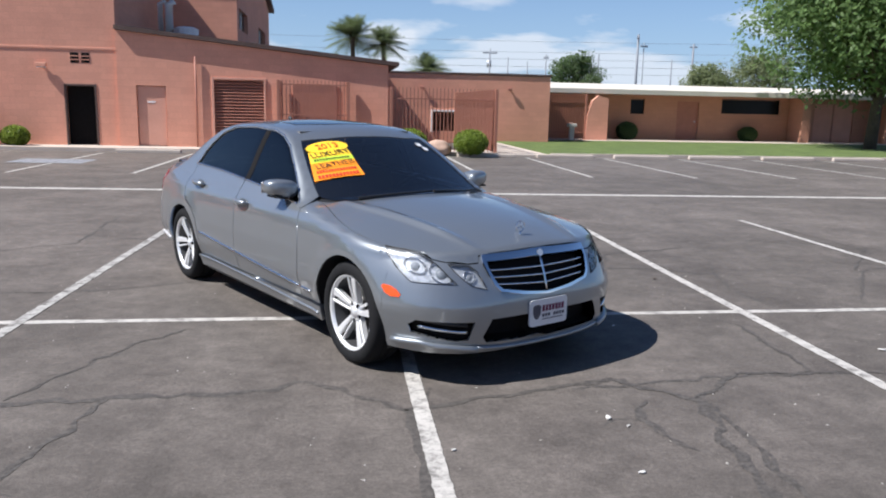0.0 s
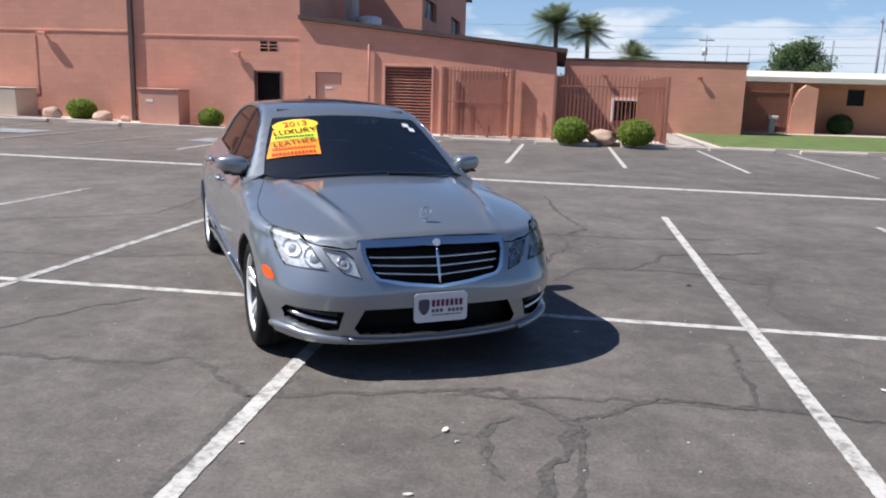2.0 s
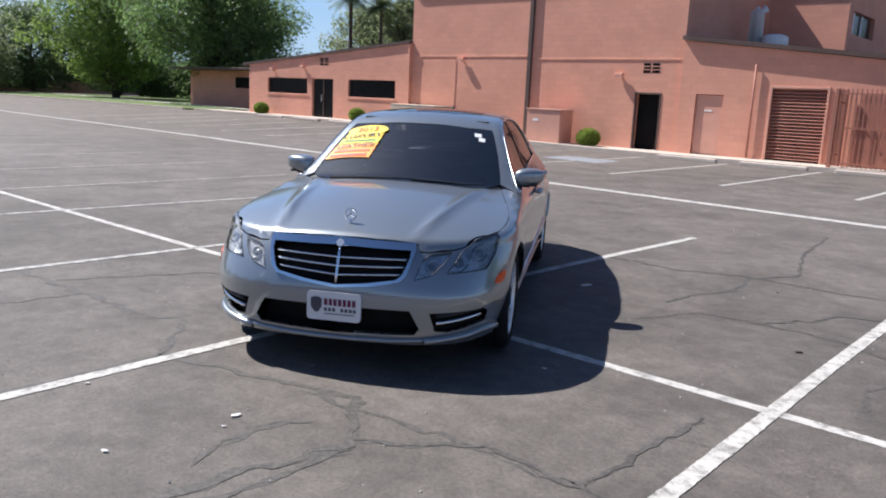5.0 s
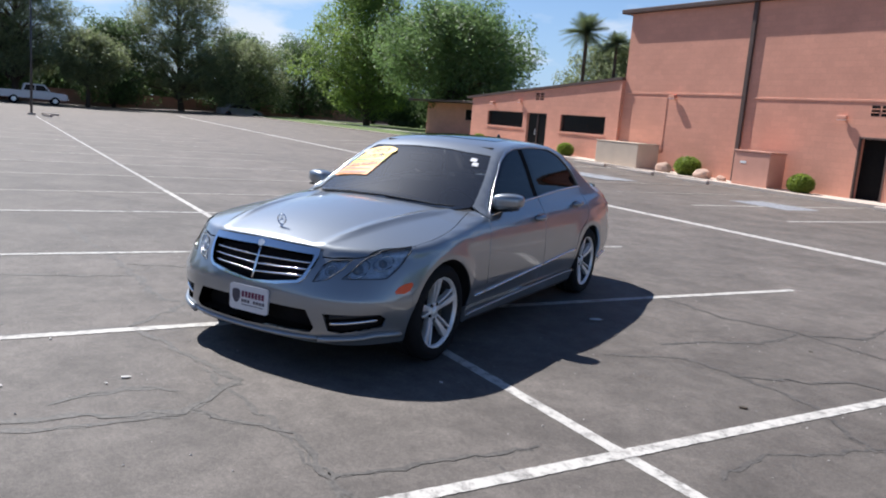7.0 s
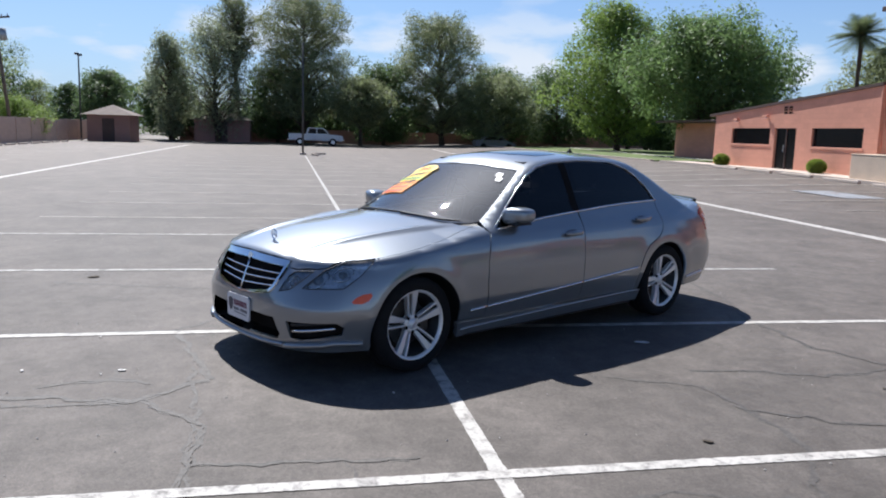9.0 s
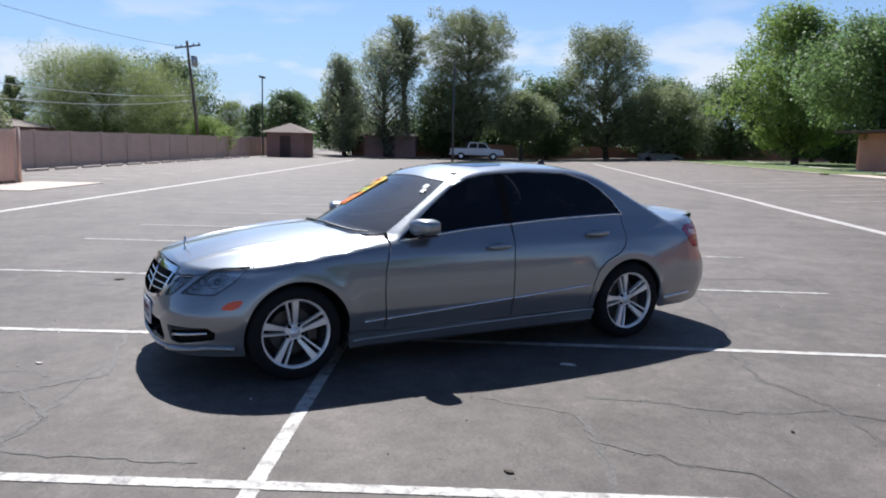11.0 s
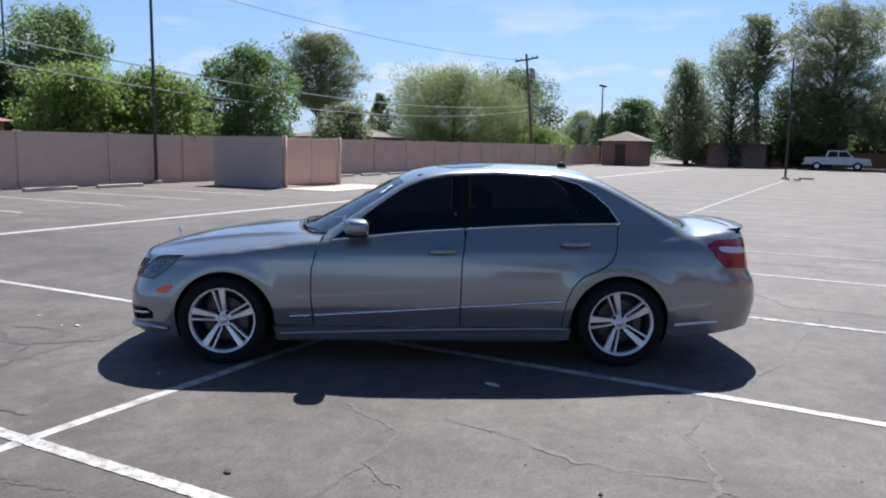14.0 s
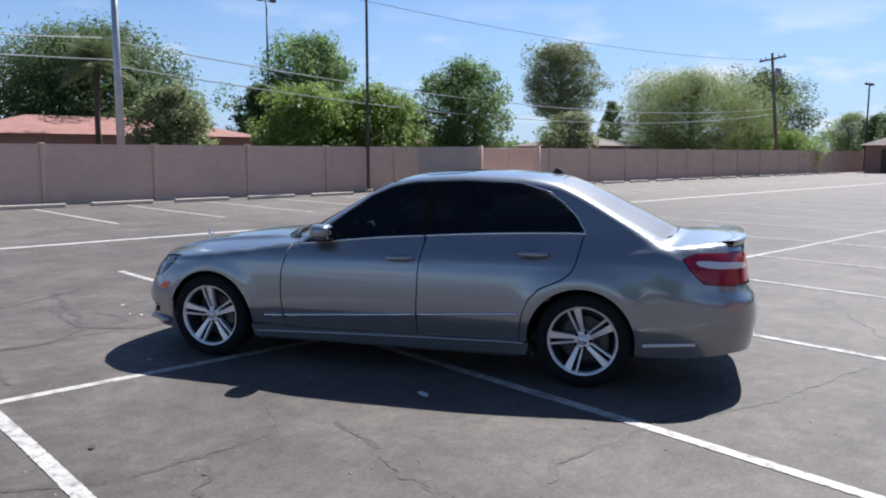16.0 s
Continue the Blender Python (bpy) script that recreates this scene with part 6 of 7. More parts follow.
pl = part("front_plate", rounded_slab(-0.155, 0.155, 0.306, 0.468, 2.250, 2.262, 0.022), PLATE_WHITE, car, "white dealer plate with dark lettering and a shield")
bars = bmesh.new()
for k in range(7):
    y = -0.055 + k * 0.0268
    box(bars, 2.2622, 2.264, y, y + 0.0195, 0.392, 0.43)
part("plate_lettering", bars, INK_RED, pl)
bars = bmesh.new()
for k in range(8):
    y = -0.055 + k * 0.0238
    if k != 3:
        box(bars, 2.2622, 2.264, y, y + 0.0165, 0.359, 0.378)
box(bars, 2.2622, 2.264, -0.055, 0.12, 0.342, 0.347)
part("plate_lettering", bars, INK_GREY, pl)
sh = bmesh.new()
vs = [sh.verts.new((2.2635, -0.10 + 0.032 * a, 0.392 + 0.045 * b)) for a, b in ((-1, 0.8), (-0.4, 1), (0.4, 1), (1, 0.8), (1, -0.2), (0.5, -0.8), (0, -1), (-0.5, -0.8), (-1, -0.2))]
sh.faces.new(vs)
part("plate_shield", sh, INK_GREY, pl)

# ---- tail ----
def tail(y, z):
    p = march(np.array([[0.0, y, z]]), np.array([[-1.0, 0.0, 0.0]]), 2.9)
    return tuple(REAR.to(p)[0])


def haunch(x, z):
    return tuple(REAR.to(on_side(np.array([[x, z]])))[0])


lampR = [haunch(-2.06, 0.893), haunch(-2.135, 0.928), haunch(-2.34, 0.928), tail(0.52, 0.925), tail(0.44, 0.90), tail(0.46, 0.74), tail(0.62, 0.725), haunch(-2.36, 0.725), haunch(-2.21, 0.735), haunch(-2.13, 0.80)]
white = [haunch(-2.14, 0.872), haunch(-2.17, 0.885), haunch(-2.34, 0.87), tail(0.55, 0.86), tail(0.5, 0.82), haunch(-2.34, 0.828), haunch(-2.18, 0.842)]
for k in (0, 1):
    m = bool(k)
    t = panel("tail_light", REAR, rounded(lampR, 2), RED_LENS, car, "red tail light with a white band", step=0.03, lift=0.004, rim=0.02, mirror=m)
    panel("reverse_lens", REAR, rounded(white, 1), WHITE_LENS, t, step=0.03, lift=0.007, rim=0.004, mirror=m)
rearL = [haunch(-1.74, 0.632), haunch(-2.1, 0.657), haunch(-2.34, 0.682), haunch(-2.368, 0.717), tail(0.62, 0.717), tail(0.5, 0.712), tail(0.42, 0.703), tail(0.2, 0.70), tail(0.0, 0.70)]
bl = [haunch(x, z) for x, z in arch(-AX, AR, 122, 190, 8)] + [haunch(-1.80, 0.235), haunch(-2.1, 0.235)] + [tail(y, 0.27) for y in (0.7, 0.4, 0.1, 0.0)]
rb = rearL + [(-x, z) for x, z in rearL[::-1][1:]] + [(-x, z) for x, z in bl[:-1]] + bl[::-1]
panel("rear_bumper", REAR, rb, PAINT, car, step=0.03, rim=0.03)
bootback = [tail(0.43, 0.90), tail(0.58, 0.955), tail(0.3, 0.972), tail(0.0, 0.975)]
bb = bootback + [(-x, z) for x, z in bootback[::-1][1:]] + [tail(-0.45, 0.71), tail(0.0, 0.71), tail(0.45, 0.71)]
panel("boot_face", REAR, bb, PAINT, car, step=0.03)
tl2 = [haunch(-2.345, 0.972), haunch(-2.352, 0.934), tail(0.52, 0.931), tail(0.44, 0.906), tail(0.59, 0.958), tail(0.64, 0.966)]
panel("tail_panel", REAR, tl2, PAINT, car, step=0.03, both=True)
for k in (0, 1):
    skin_tube("bumper_strip", on_side, [(-1.83, 0.318), (-2.0, 0.328), (-2.16, 0.338)], 0.012, SATIN, car, 0.002, bool(k))
sp = bmesh.new()
rows = []
for y in np.linspace(-0.60, 0.60, 25):
    x = tail_edge(y, 0.965) + 0.012
    z = float(on_top(np.array([[x + 0.04, y]]))[0, 2]) - 0.006
    rows.append([sp.verts.new(c) for c in ((x + 0.16, y, z - 0.001), (x + 0.06, y, z + 0.012), (x - 0.022, y, z + 0.023), (x - 0.026, y, z + 0.014), (x + 0.0, y, z - 0.035))])
for a, b in zip(rows, rows[1:]):
    for j in range(4):
        sp.faces.new((a[j], a[j + 1], b[j + 1], b[j]))
part("boot_spoiler", sp, PAINT, car, smooth=True)

# ---- dark inner body, wheel wells, floor ----
ib = bmesh.new()
box(ib, -2.2, 2.0, -0.62, 0.62, 0.20, 0.30)
box(ib, -1.0, 1.0, -0.86, 0.86, 0.175, 0.26)
part("underbody", ib, BLACK, car)
inner = [(1.78, 0.44)] + arch(AX, AF + 0.004, 18, 168) + [(1.0, 0.25), (-1.0, 0.25)] + arch(-AX, AR + 0.004, 12, 168) + [(-2.3, 0.40), (-2.42, 0.7), (-2.3, 0.93)] + along(BELT, -2.2, 1.70, 24, -0.03) + [(1.74, 0.70)]
panel("inner_body", on_side, inner, BLACK, car, step=0.06, lift=-0.014, rim=0, both=True)
for s in (1, -1):
    for cx, r in ((AX, AF), (-AX, AR)):
        bm = bmesh.new()
        n = 28
        rings = []
        for yy, rr in ((0.905, r + 0.004), (0.60, r + 0.01), (0.58, 0.02)):
            rings.append([bm.verts.new((cx + rr * math.cos(radians(-25 + 230 * i / n)), s * yy, 0.318 + rr * math.sin(radians(-25 + 230 * i / n)))) for i in range(n + 1)])
        for a, b in zip(rings, rings[1:]):
            for i in range(n):
                bm.faces.new((a[i], a[i + 1], b[i + 1], b[i]))
        for v in rings[0]:
            q = on_side(np.array([[min(max(v.co.x, -2.4), 2.1), max(v.co.z, 0.2)]]))[0]
            v.co.y = s * (q[1] - 0.012)
        part("wheel_arch_liner", bm, BLACK, car, smooth=True)
panel("cowl", UPPER, top_loop(UPPER, [(1.02, 0.0), (1.0, 0.28), (0.93, 0.54), (0.84, 0.69), (0.74, 0.735), (0.72, 0.69), (0.80, 0.60), (0.88, 0.46), (0.935, 0.25), (0.955, 0.0), (0.935, -0.25), (0.88, -0.46), (0.80, -0.60), (0.72, -0.69), (0.74, -0.735), (0.84, -0.69), (0.93, -0.54), (1.0, -0.28)]), BLACK, car, step=0.04, lift=-0.012, rim=0)
# Added paint-coloured strip behind the bumper seam, hiding its dark gap.
panel("seam_filler", on_side, [(1.775, 0.43), (1.825, 0.43), (1.825, 0.675), (1.81, 0.675), (1.775, 0.70)], PAINT, car, step=0.02, lift=-0.0015, rim=0, both=True)
panel("engine_bay", on_top, [(1.9, 0.6), (0.8, 0.72), (0.8, -0.72), (1.9, -0.6)], BLACK, car, step=0.1, lift=-0.03, rim=0)
panel("boot_well", on_top, [(-2.4, 0.55), (-1.95, 0.6), (-1.95, -0.6), (-2.4, -0.55)], BLACK, car, step=0.1, lift=-0.03, rim=0)
panel("nose_well", FRONT, [face(0.8, 0.25), face(0.8, 0.72), face(0.3, 0.76), face(-0.3, 0.76), face(-0.8, 0.72), face(-0.8, 0.25)], BLACK, car, step=0.1, lift=-0.13, rim=0)
panel("tail_well", REAR, [tail(0.7, 0.28), tail(0.7, 0.92), tail(-0.7, 0.92), tail(-0.7, 0.28)], BLACK, car, step=0.1, lift=-0.03, rim=0)


# ---- wheels ----
def lathe(bm, prof, n=48):
    """A turned ring about the y axis from (radius, y) pairs."""
    rings = [[bm.verts.new((r * math.cos(6.28319 * i / n), y, r * math.sin(6.28319 * i / n))) for i in range(n)] for r, y in prof]
    for a, b in zip(rings, rings[1:]):
        for i in range(n):
            bm.faces.new((a[i], a[(i + 1) % n], b[(i + 1) % n], b[i]))
    return bm


def wheel(x, s, turn, label):
    """A road wheel: y points outwards."""
    w = new("wheel")
    w.parent = car
    w["label"] = label
    w.matrix_basis = Matrix.Translation((x, s * 0.79, 0.322)) @ (Matrix.Identity(4) if s > 0 else Matrix.Rotation(math.pi, 4, "Z"))
    part("tyre", lathe(bmesh.new(), [(0.232, -0.115), (0.26, -0.118), (0.30, -0.112), (0.316, -0.095), (0.3225, -0.06), (0.3225, -0.03), (0.317, -0.027), (0.317, -0.022), (0.3225, -0.019), (0.3225, 0.019), (0.317, 0.022), (0.317, 0.027), (0.3225, 0.03), (0.3225, 0.06), (0.318, 0.092), (0.302, 0.112), (0.275, 0.12), (0.25, 0.118), (0.236, 0.108), (0.232, 0.10)], 64), RUBBER, w, smooth=True)
    part("barrel", lathe(bmesh.new(), [(0.20, -0.11), (0.19, -0.05), (0.203, 0.04), (0.214, 0.075), (0.2165, 0.086)], 64), BARREL, w, "inner face of the rim, coloured dark for shade", smooth=True)
    rim = part("rim", lathe(bmesh.new(), [(0.2165, 0.080), (0.219, 0.093), (0.226, 0.101), (0.234, 0.108), (0.243, 0.104), (0.243, 0.096), (0.236, 0.09)], 64), SATIN, w, smooth=True)
    for k in range(5):
        a = radians(turn + 72 * k)
        for o0, o1, h0, h1 in ((-0.019, -0.050, 0.0075, 0.0090), (0.012, 0.014, 0.013, 0.0265)):      # a thin and a broad arm
            bm = bmesh.new()
            rows = []
            for f in np.linspace(0, 1, 8):
                r = 0.045 + (0.222 - 0.045) * f
                off = o0 + (o1 - o0) * f
                hw = h0 + (h1 - h0) * f ** 1.2
                yy = 0.062 + 0.036 * f ** 1.5 + 0.008 * math.sin(3.14 * f)
                rows.append([bm.verts.new(c) for c in ((r, yy - 0.04, off - hw * 0.8), (r, yy - 0.006, off - hw), (r, yy, off - hw + 0.004), (r, yy, off + hw - 0.004), (r, yy - 0.006, off + hw), (r, yy - 0.04, off + hw * 0.8))])
            for p, q in zip(rows, rows[1:]):
                for j in range(6):
                    bm.faces.new((p[j], p[(j + 1) % 6], q[(j + 1) % 6], q[j]))
            bmesh.ops.recalc_face_normals(bm, faces=bm.faces[:])
            bmesh.ops.rotate(bm, verts=bm.verts, cent=(0, 0, 0), matrix=Matrix.Rotation(a, 3, "Y"))
            part("spoke", bm, SATIN, rim)
    part("hub", lathe(bmesh.new(), [(0.066, 0.03), (0.066, 0.055), (0.058, 0.066), (0.04, 0.068), (0.036, 0.064), (0.034, 0.074), (0.0005, 0.077)], 32), SATIN, rim, smooth=True)
    # Dark studs stand in for the shade in the recessed bolt holes.
    for k in range(5):
        a = radians(turn + 36 + 72 * k)
        b = bmesh.new()
        tube(b, [(0.054 * math.cos(a), 0.055, -0.054 * math.sin(a)), (0.054 * math.cos(a), 0.0705, -0.054 * math.sin(a))], [0.012, 0.012], 8)
        part("bolt_hole_shade", b, DARK, rim)
    part("brake_disc", lathe(bmesh.new(), [(0.0005, 0.0), (0.155, 0.0), (0.155, -0.025), (0.0005, -0.025)], 40), BRAKE, w)
    part("brake_calliper", boxed(-0.175, -0.10, -0.04, 0.03, -0.08, 0.08, 0.015), BRAKE, w)
    # Black disc puts shade into the wheel openings.
    part("wheel_back", lathe(bmesh.new(), [(0.0005, -0.06), (0.2, -0.06)], 40), BLACK, w)
    return w


wheel(1.437, 1, 58, "silver alloy wheel with five split spokes")
wheel(-1.437, 1, 68, "silver alloy wheel with five split spokes")
wheel(1.437, -1, 50, "silver alloy wheel with five split spokes")
wheel(-1.437, -1, 3, "silver alloy wheel with five split spokes")

# ---- mirrors, handles ----
for k, s in enumerate((1, -1)):
    bm = bmesh.new()
    g = bmesh.ops.create_uvsphere(bm, u_segments=24, v_segments=16, radius=1.0)
    for v in bm.verts:
        c = v.co
        sq = [math.copysign(abs(t) ** 0.62, t) for t in c]
        taper = 1 - 0.18 * max(0, sq[1])
        v.co = (0.47 + 0.078 * sq[0] * taper + (0.02 if sq[0] > 0 else 0) - 0.02 * sq[1], s * (0.885 + 0.108 * sq[1]), 1.0 + 0.063 * sq[2] * taper + 0.008 * sq[1])
    if s < 0:
        bmesh.ops.reverse_faces(bm, faces=bm.faces[:])
    mr = part("wing_mirror", bm, PAINT, fdoors[k], "painted wing mirror with a dark foot", smooth=True)
    part("mirror_foot", boxed(0.42, 0.54, min(s * 0.76, s * 0.90), max(s * 0.76, s * 0.90), 0.925, 0.955, 0.012), BLACK, mr, smooth=False)
    part("mirror_base", boxed(0.405, 0.55, min(s * 0.80, s * 0.95), max(s * 0.80, s * 0.95), 0.936, 0.952, 0.007), BLACK, mr)
    part("mirror_glass", boxed(0.392, 0.400, min(s * 0.81, s * 0.985), max(s * 0.81, s * 0.955), 0.96, 1.04, 0.003), CHROME, mr)
    for own, x0, x1, z0 in ((fdoors[k], -0.035, -0.235, 0.838), (rdoors[k], -0.98, -1.20, 0.898)):
        pts = on_side(np.array([(x0 + (x1 - x0) * f, z0 + 0.004 * f) for f in np.linspace(0, 1, 9)])) * (1, s, 1)
        bow = [p + np.array((0, s * (0.016 + 0.03 * math.sin(3.14 * i / 8) ** 0.5), 0)) for i, p in enumerate(pts)]
        bm = tube(bmesh.new(), [tuple(p) for p in bow], [0.013, 0.019, 0.022, 0.023, 0.023, 0.023, 0.022, 0.019, 0.013], 10)
        h = part("door_handle", bm, PAINT, own, smooth=True)
        # Shallow dark dome in place of a shaded hollow.
        cup = on_side(np.array([((x0 + x1) / 2, z0 - 0.003)]))[0]
        bm = bmesh.new()
        bmesh.ops.create_uvsphere(bm, u_segments=16, v_segments=8, radius=1.0, matrix=Matrix.Translation((cup[0], s * (cup[1] - 0.002), cup[2] - 0.006)) @ Matrix.Diagonal((0.088, 0.008, 0.036, 1)))
        part("handle_cup", bm, HANDLE_CUP, own, smooth=True)

# ---- cabin ----
def seat(x, y, rear=False):
    st = new("seat"); st.parent = car
    w = 0.25 if not rear else 0.6
    part("cushion", boxed(x - 0.25, x + 0.27, y - w, y + w, 0.32, 0.50, 0.05), CABIN_GREY, st)
    part("backrest", boxed(-0.07, 0.07, -w, w, 0.0, 0.58, 0.05, m=Matrix.Translation((x - 0.28, y, 0.48)) @ Matrix.Rotation(radians(-16), 4, "Y")), CABIN_GREY, st)
    for yy in ((y,) if not rear else (y - 0.33, y + 0.33)):
        part("headrest", boxed(-0.05, 0.05, -0.13, 0.13, 0.0, 0.17, 0.04, m=Matrix.Translation((x - 0.45, yy, 1.08)) @ Matrix.Rotation(radians(-10), 4, "Y")), CABIN_GREY, st)
    return st


seat(0.0, 0.38); seat(0.0, -0.38); seat(-0.85, 0.0, True)
part("dashboard", boxed(0.42, 0.92, -0.68, 0.68, 0.62, 0.905, 0.07), CABIN_DARK, car, smooth=False)
part("cabin_floor", boxed(-1.5, 0.9, -0.72, 0.72, 0.27, 0.31), CABIN_DARK, car)
part("parcel_shelf", boxed(-1.95, -1.3, -0.58, 0.58, 0.93, 0.96, 0.01), CABIN_DARK, car)
sw = bmesh.new()
tube(sw, [(0.30 + 0.075 * math.sin(a), 0.38 + 0.185 * math.cos(a), 0.86 + 0.17 * math.sin(a)) for a in np.linspace(0, 6.2832, 29)], [0.016] * 29, 8, False)
box(sw, 0.29, 0.34, 0.32, 0.44, 0.82, 0.90, 0.02)
part("steering_wheel", sw, CABIN_DARK, car, smooth=True)
part("headlining", boxed(-1.15, 0.05, -0.5, 0.5, 1.36, 1.372), CABIN_GREY, car)
part("rear_view_mirror", boxed(0.30, 0.325, -0.11, 0.11, 1.215, 1.275, 0.01), BLACK, car)
part("wiper", tube(bmesh.new(), [tuple(p + n * 0.01) for p, n in zip(*(lambda q: (q, normal(q)))(on_top(np.array([(0.955, 0.10), (0.93, 0.3), (0.88, 0.47), (0.80, 0.60)]))))], [0.012, 0.01, 0.008, 0.006], 6), BLACK, car)
part("wiper", tube(bmesh.new(), [tuple(p + n * 0.01) for p, n in zip(*(lambda q: (q, normal(q)))(on_top(np.array([(0.90, -0.50), (0.94, -0.25), (0.955, -0.02), (0.93, 0.12)]))))], [0.012, 0.01, 0.008, 0.006], 6), BLACK, car)
# moonroof and aerial
panel("moonroof", on_top, rounded([(-0.10, 0.40), (-0.55, 0.41), (-0.55, -0.41), (-0.10, -0.40)], 1), GLOSS_BLACK, car, "dark glass moonroof", step=0.06, lift=0.003, rim=0.004)
p = on_top(np.array([[-1.12, 0.0]]))[0]
bm = bmesh.new()
bmesh.ops.create_cone(bm, cap_ends=True, segments=12, radius1=0.05, radius2=0.012, depth=0.045, matrix=Matrix.Translation((p[0], 0, p[2] + 0.022)) @ Matrix.Diagonal((1, 0.4, 1, 1)))
part("aerial_fin", bm, BLACK, car, smooth=True)

# ---- stickers on the windscreen ----
def decal(name, pts, material, parent, lift, label=""):
    return panel(name, on_top, pts, material, parent, label, step=0.03, lift=lift, rim=0)


def glass_at(a, b):
    """A place of the windscreen: a across from the car's right edge, b up from its foot."""
    b = 0.217 + 1.049 * (b - 0.30)
    w = 0.70 - 0.14 * b
    y = -w + 2 * w * (a - 0.03)
    return (-0.5 + (1.3 - 0.6 * b) / (1 + 0.2 * y * y), y)


def quad(a0, a1, b0, b1):
    return [glass_at(a0, b0), glass_at(a1, b0), glass_at(a1, b1), glass_at(a0, b1)]


stk = decal("sticker", [glass_at(0.035, 0.30), glass_at(0.31, 0.30), glass_at(0.31, 0.80), glass_at(0.052, 0.80)], STICK_ORANGE, screen, 0.002, "orange and yellow windscreen price sticker")
decal("sticker_band", [glass_at(0.046, 0.585), glass_at(0.31, 0.585), glass_at(0.31, 0.80), glass_at(0.052, 0.80)], STICK_YELLOW, stk, 0.004)
decal("sticker_band", quad(0.05, 0.31, 0.60, 0.675), STICK_GREEN, stk, 0.006)
ov = [glass_at(0.185 + 0.140 * math.cos(a), 0.86 + 0.105 * math.sin(a)) for a in np.linspace(0, 6.2832, 28)[:-1]]
decal("sticker_oval", ov, STICK_YELLOW, stk, 0.007)
for b0, b1, a0, a1, n, mt in ((0.622, 0.655, 0.07, 0.29, 13, STICK_BLACK), (0.42, 0.455, 0.06, 0.29, 14, STICK_RED), (0.325, 0.375, 0.06, 0.29, 12, STICK_RED)):
    for k in range(n):
        w = (a1 - a0) / n
        decal("sticker_lettering", quad(a0 + k * w, a0 + (k + 0.72) * w, b0, b1), mt, stk, 0.008)


def sticker_text(words, a, b, size, material):
    c = bpy.data.curves.new("words", "FONT")
    c.body, c.size, c.align_x, c.align_y, c.extrude = words, size, "CENTER", "CENTER", 0.0008
    tmp = bpy.data.objects.new("words", c)
    scene.collection.objects.link(tmp)
    me = bpy.data.meshes.new_from_object(tmp.evaluated_get(bpy.context.evaluated_depsgraph_get()))
    bpy.data.objects.remove(tmp)
    x, y = glass_at(a, b)
    p = on_top(np.array([[x, y]]))
    n = Vector(normal(p)[0])
    right = Vector((0, 1, 0)) - n * n.y
    right.normalize()
    up = n.cross(right)
    me.transform(Matrix((right, up, n)).transposed().to_4x4())
    me.transform(Matrix.Translation(Vector(p[0]) + n * 0.010))
    me.materials.append(material)
    o = new("sticker_lettering", me)
    o.parent = stk


sticker_text("2013", 0.185, 0.865, 0.09, STICK_RED)
sticker_text("LUXURY", 0.18, 0.728, 0.082, STICK_BLACK)
sticker_text("LEATHER", 0.178, 0.53, 0.075, STICK_BLACK)
for a0, a1, b0, b1 in ((0.90, 0.945, 0.86, 0.93), (0.925, 0.965, 0.78, 0.85)):
    decal("sticker", quad(a0, a1, b0, b1), PLATE_WHITE, screen, 0.002, "small white windscreen sticker")

# ---- cracks, litter ----
CRACK = worn_mat("crack_filler", (0.054, 0.048, 0.043), (0.104, 0.092, 0.082), 0.5, 26)


def crack(pts, width, seed):
    """A ragged crack through a few turning points, with short side branches."""
    rng = random.Random(seed)
    fine = []
    for (a, b), (c, d) in zip(pts, pts[1:]):
        k = max(2, int(math.hypot(c - a, d - b) / 0.045))
        for i in range(k):
            f = i / k
            fine.append((a + (c - a) * f + 0.05 * noise.noise((i * 0.35 + seed, a, b)) + rng.uniform(-0.009, 0.009), b + (d - b) * f + 0.05 * noise.noise((a, i * 0.35, b + seed)) + rng.uniform(-0.009, 0.009)))
    fine.append(pts[-1])
    bm = ribbon(fine, width * 1.0, 0.0018 + 0.0003 * (seed % 7), 10.0, 0.6, rng)
    beside = [(x + 0.045 * noise.noise((x * 2.3, y * 2.3, seed)) + rng.uniform(-0.012, 0.012), y + 0.045 * noise.noise((y * 2.1, seed, x * 2.1)) + rng.uniform(-0.012, 0.012)) for x, y in fine[::2]]
    b1 = ribbon(beside, width * 1.2, 0.0012 + 0.0001 * (seed % 3), 10.0, 0.9, rng)
    me = bpy.data.meshes.new("tmp"); b1.to_mesh(me); b1.free()
    bm.from_mesh(me); bpy.data.meshes.remove(me)
    for k in range(max(1, len(fine) // 45)):
        x, y = fine[rng.randrange(len(fine))]
        a = rng.uniform(0, 6.28)
        br = [(x, y)]
        for j in range(rng.randrange(3, 8)):
            a += rng.uniform(-0.6, 0.6)
            x, y = x + 0.06 * math.cos(a), y + 0.06 * math.sin(a)
            br.append((x, y))
        b2 = ribbon(br, width * 0.5, 0.0008 + 0.00012 * k, 10.0, 0.6, rng)
        me = bpy.data.meshes.new("tmp"); b2.to_mesh(me); b2.free()
        bm.from_mesh(me); bpy.data.meshes.remove(me)
    tagged(part("asphalt_crack", bm, CRACK, None, m=LOT), "dark ragged crack in the old asphalt", "crack", kind="structure", group="cracks")


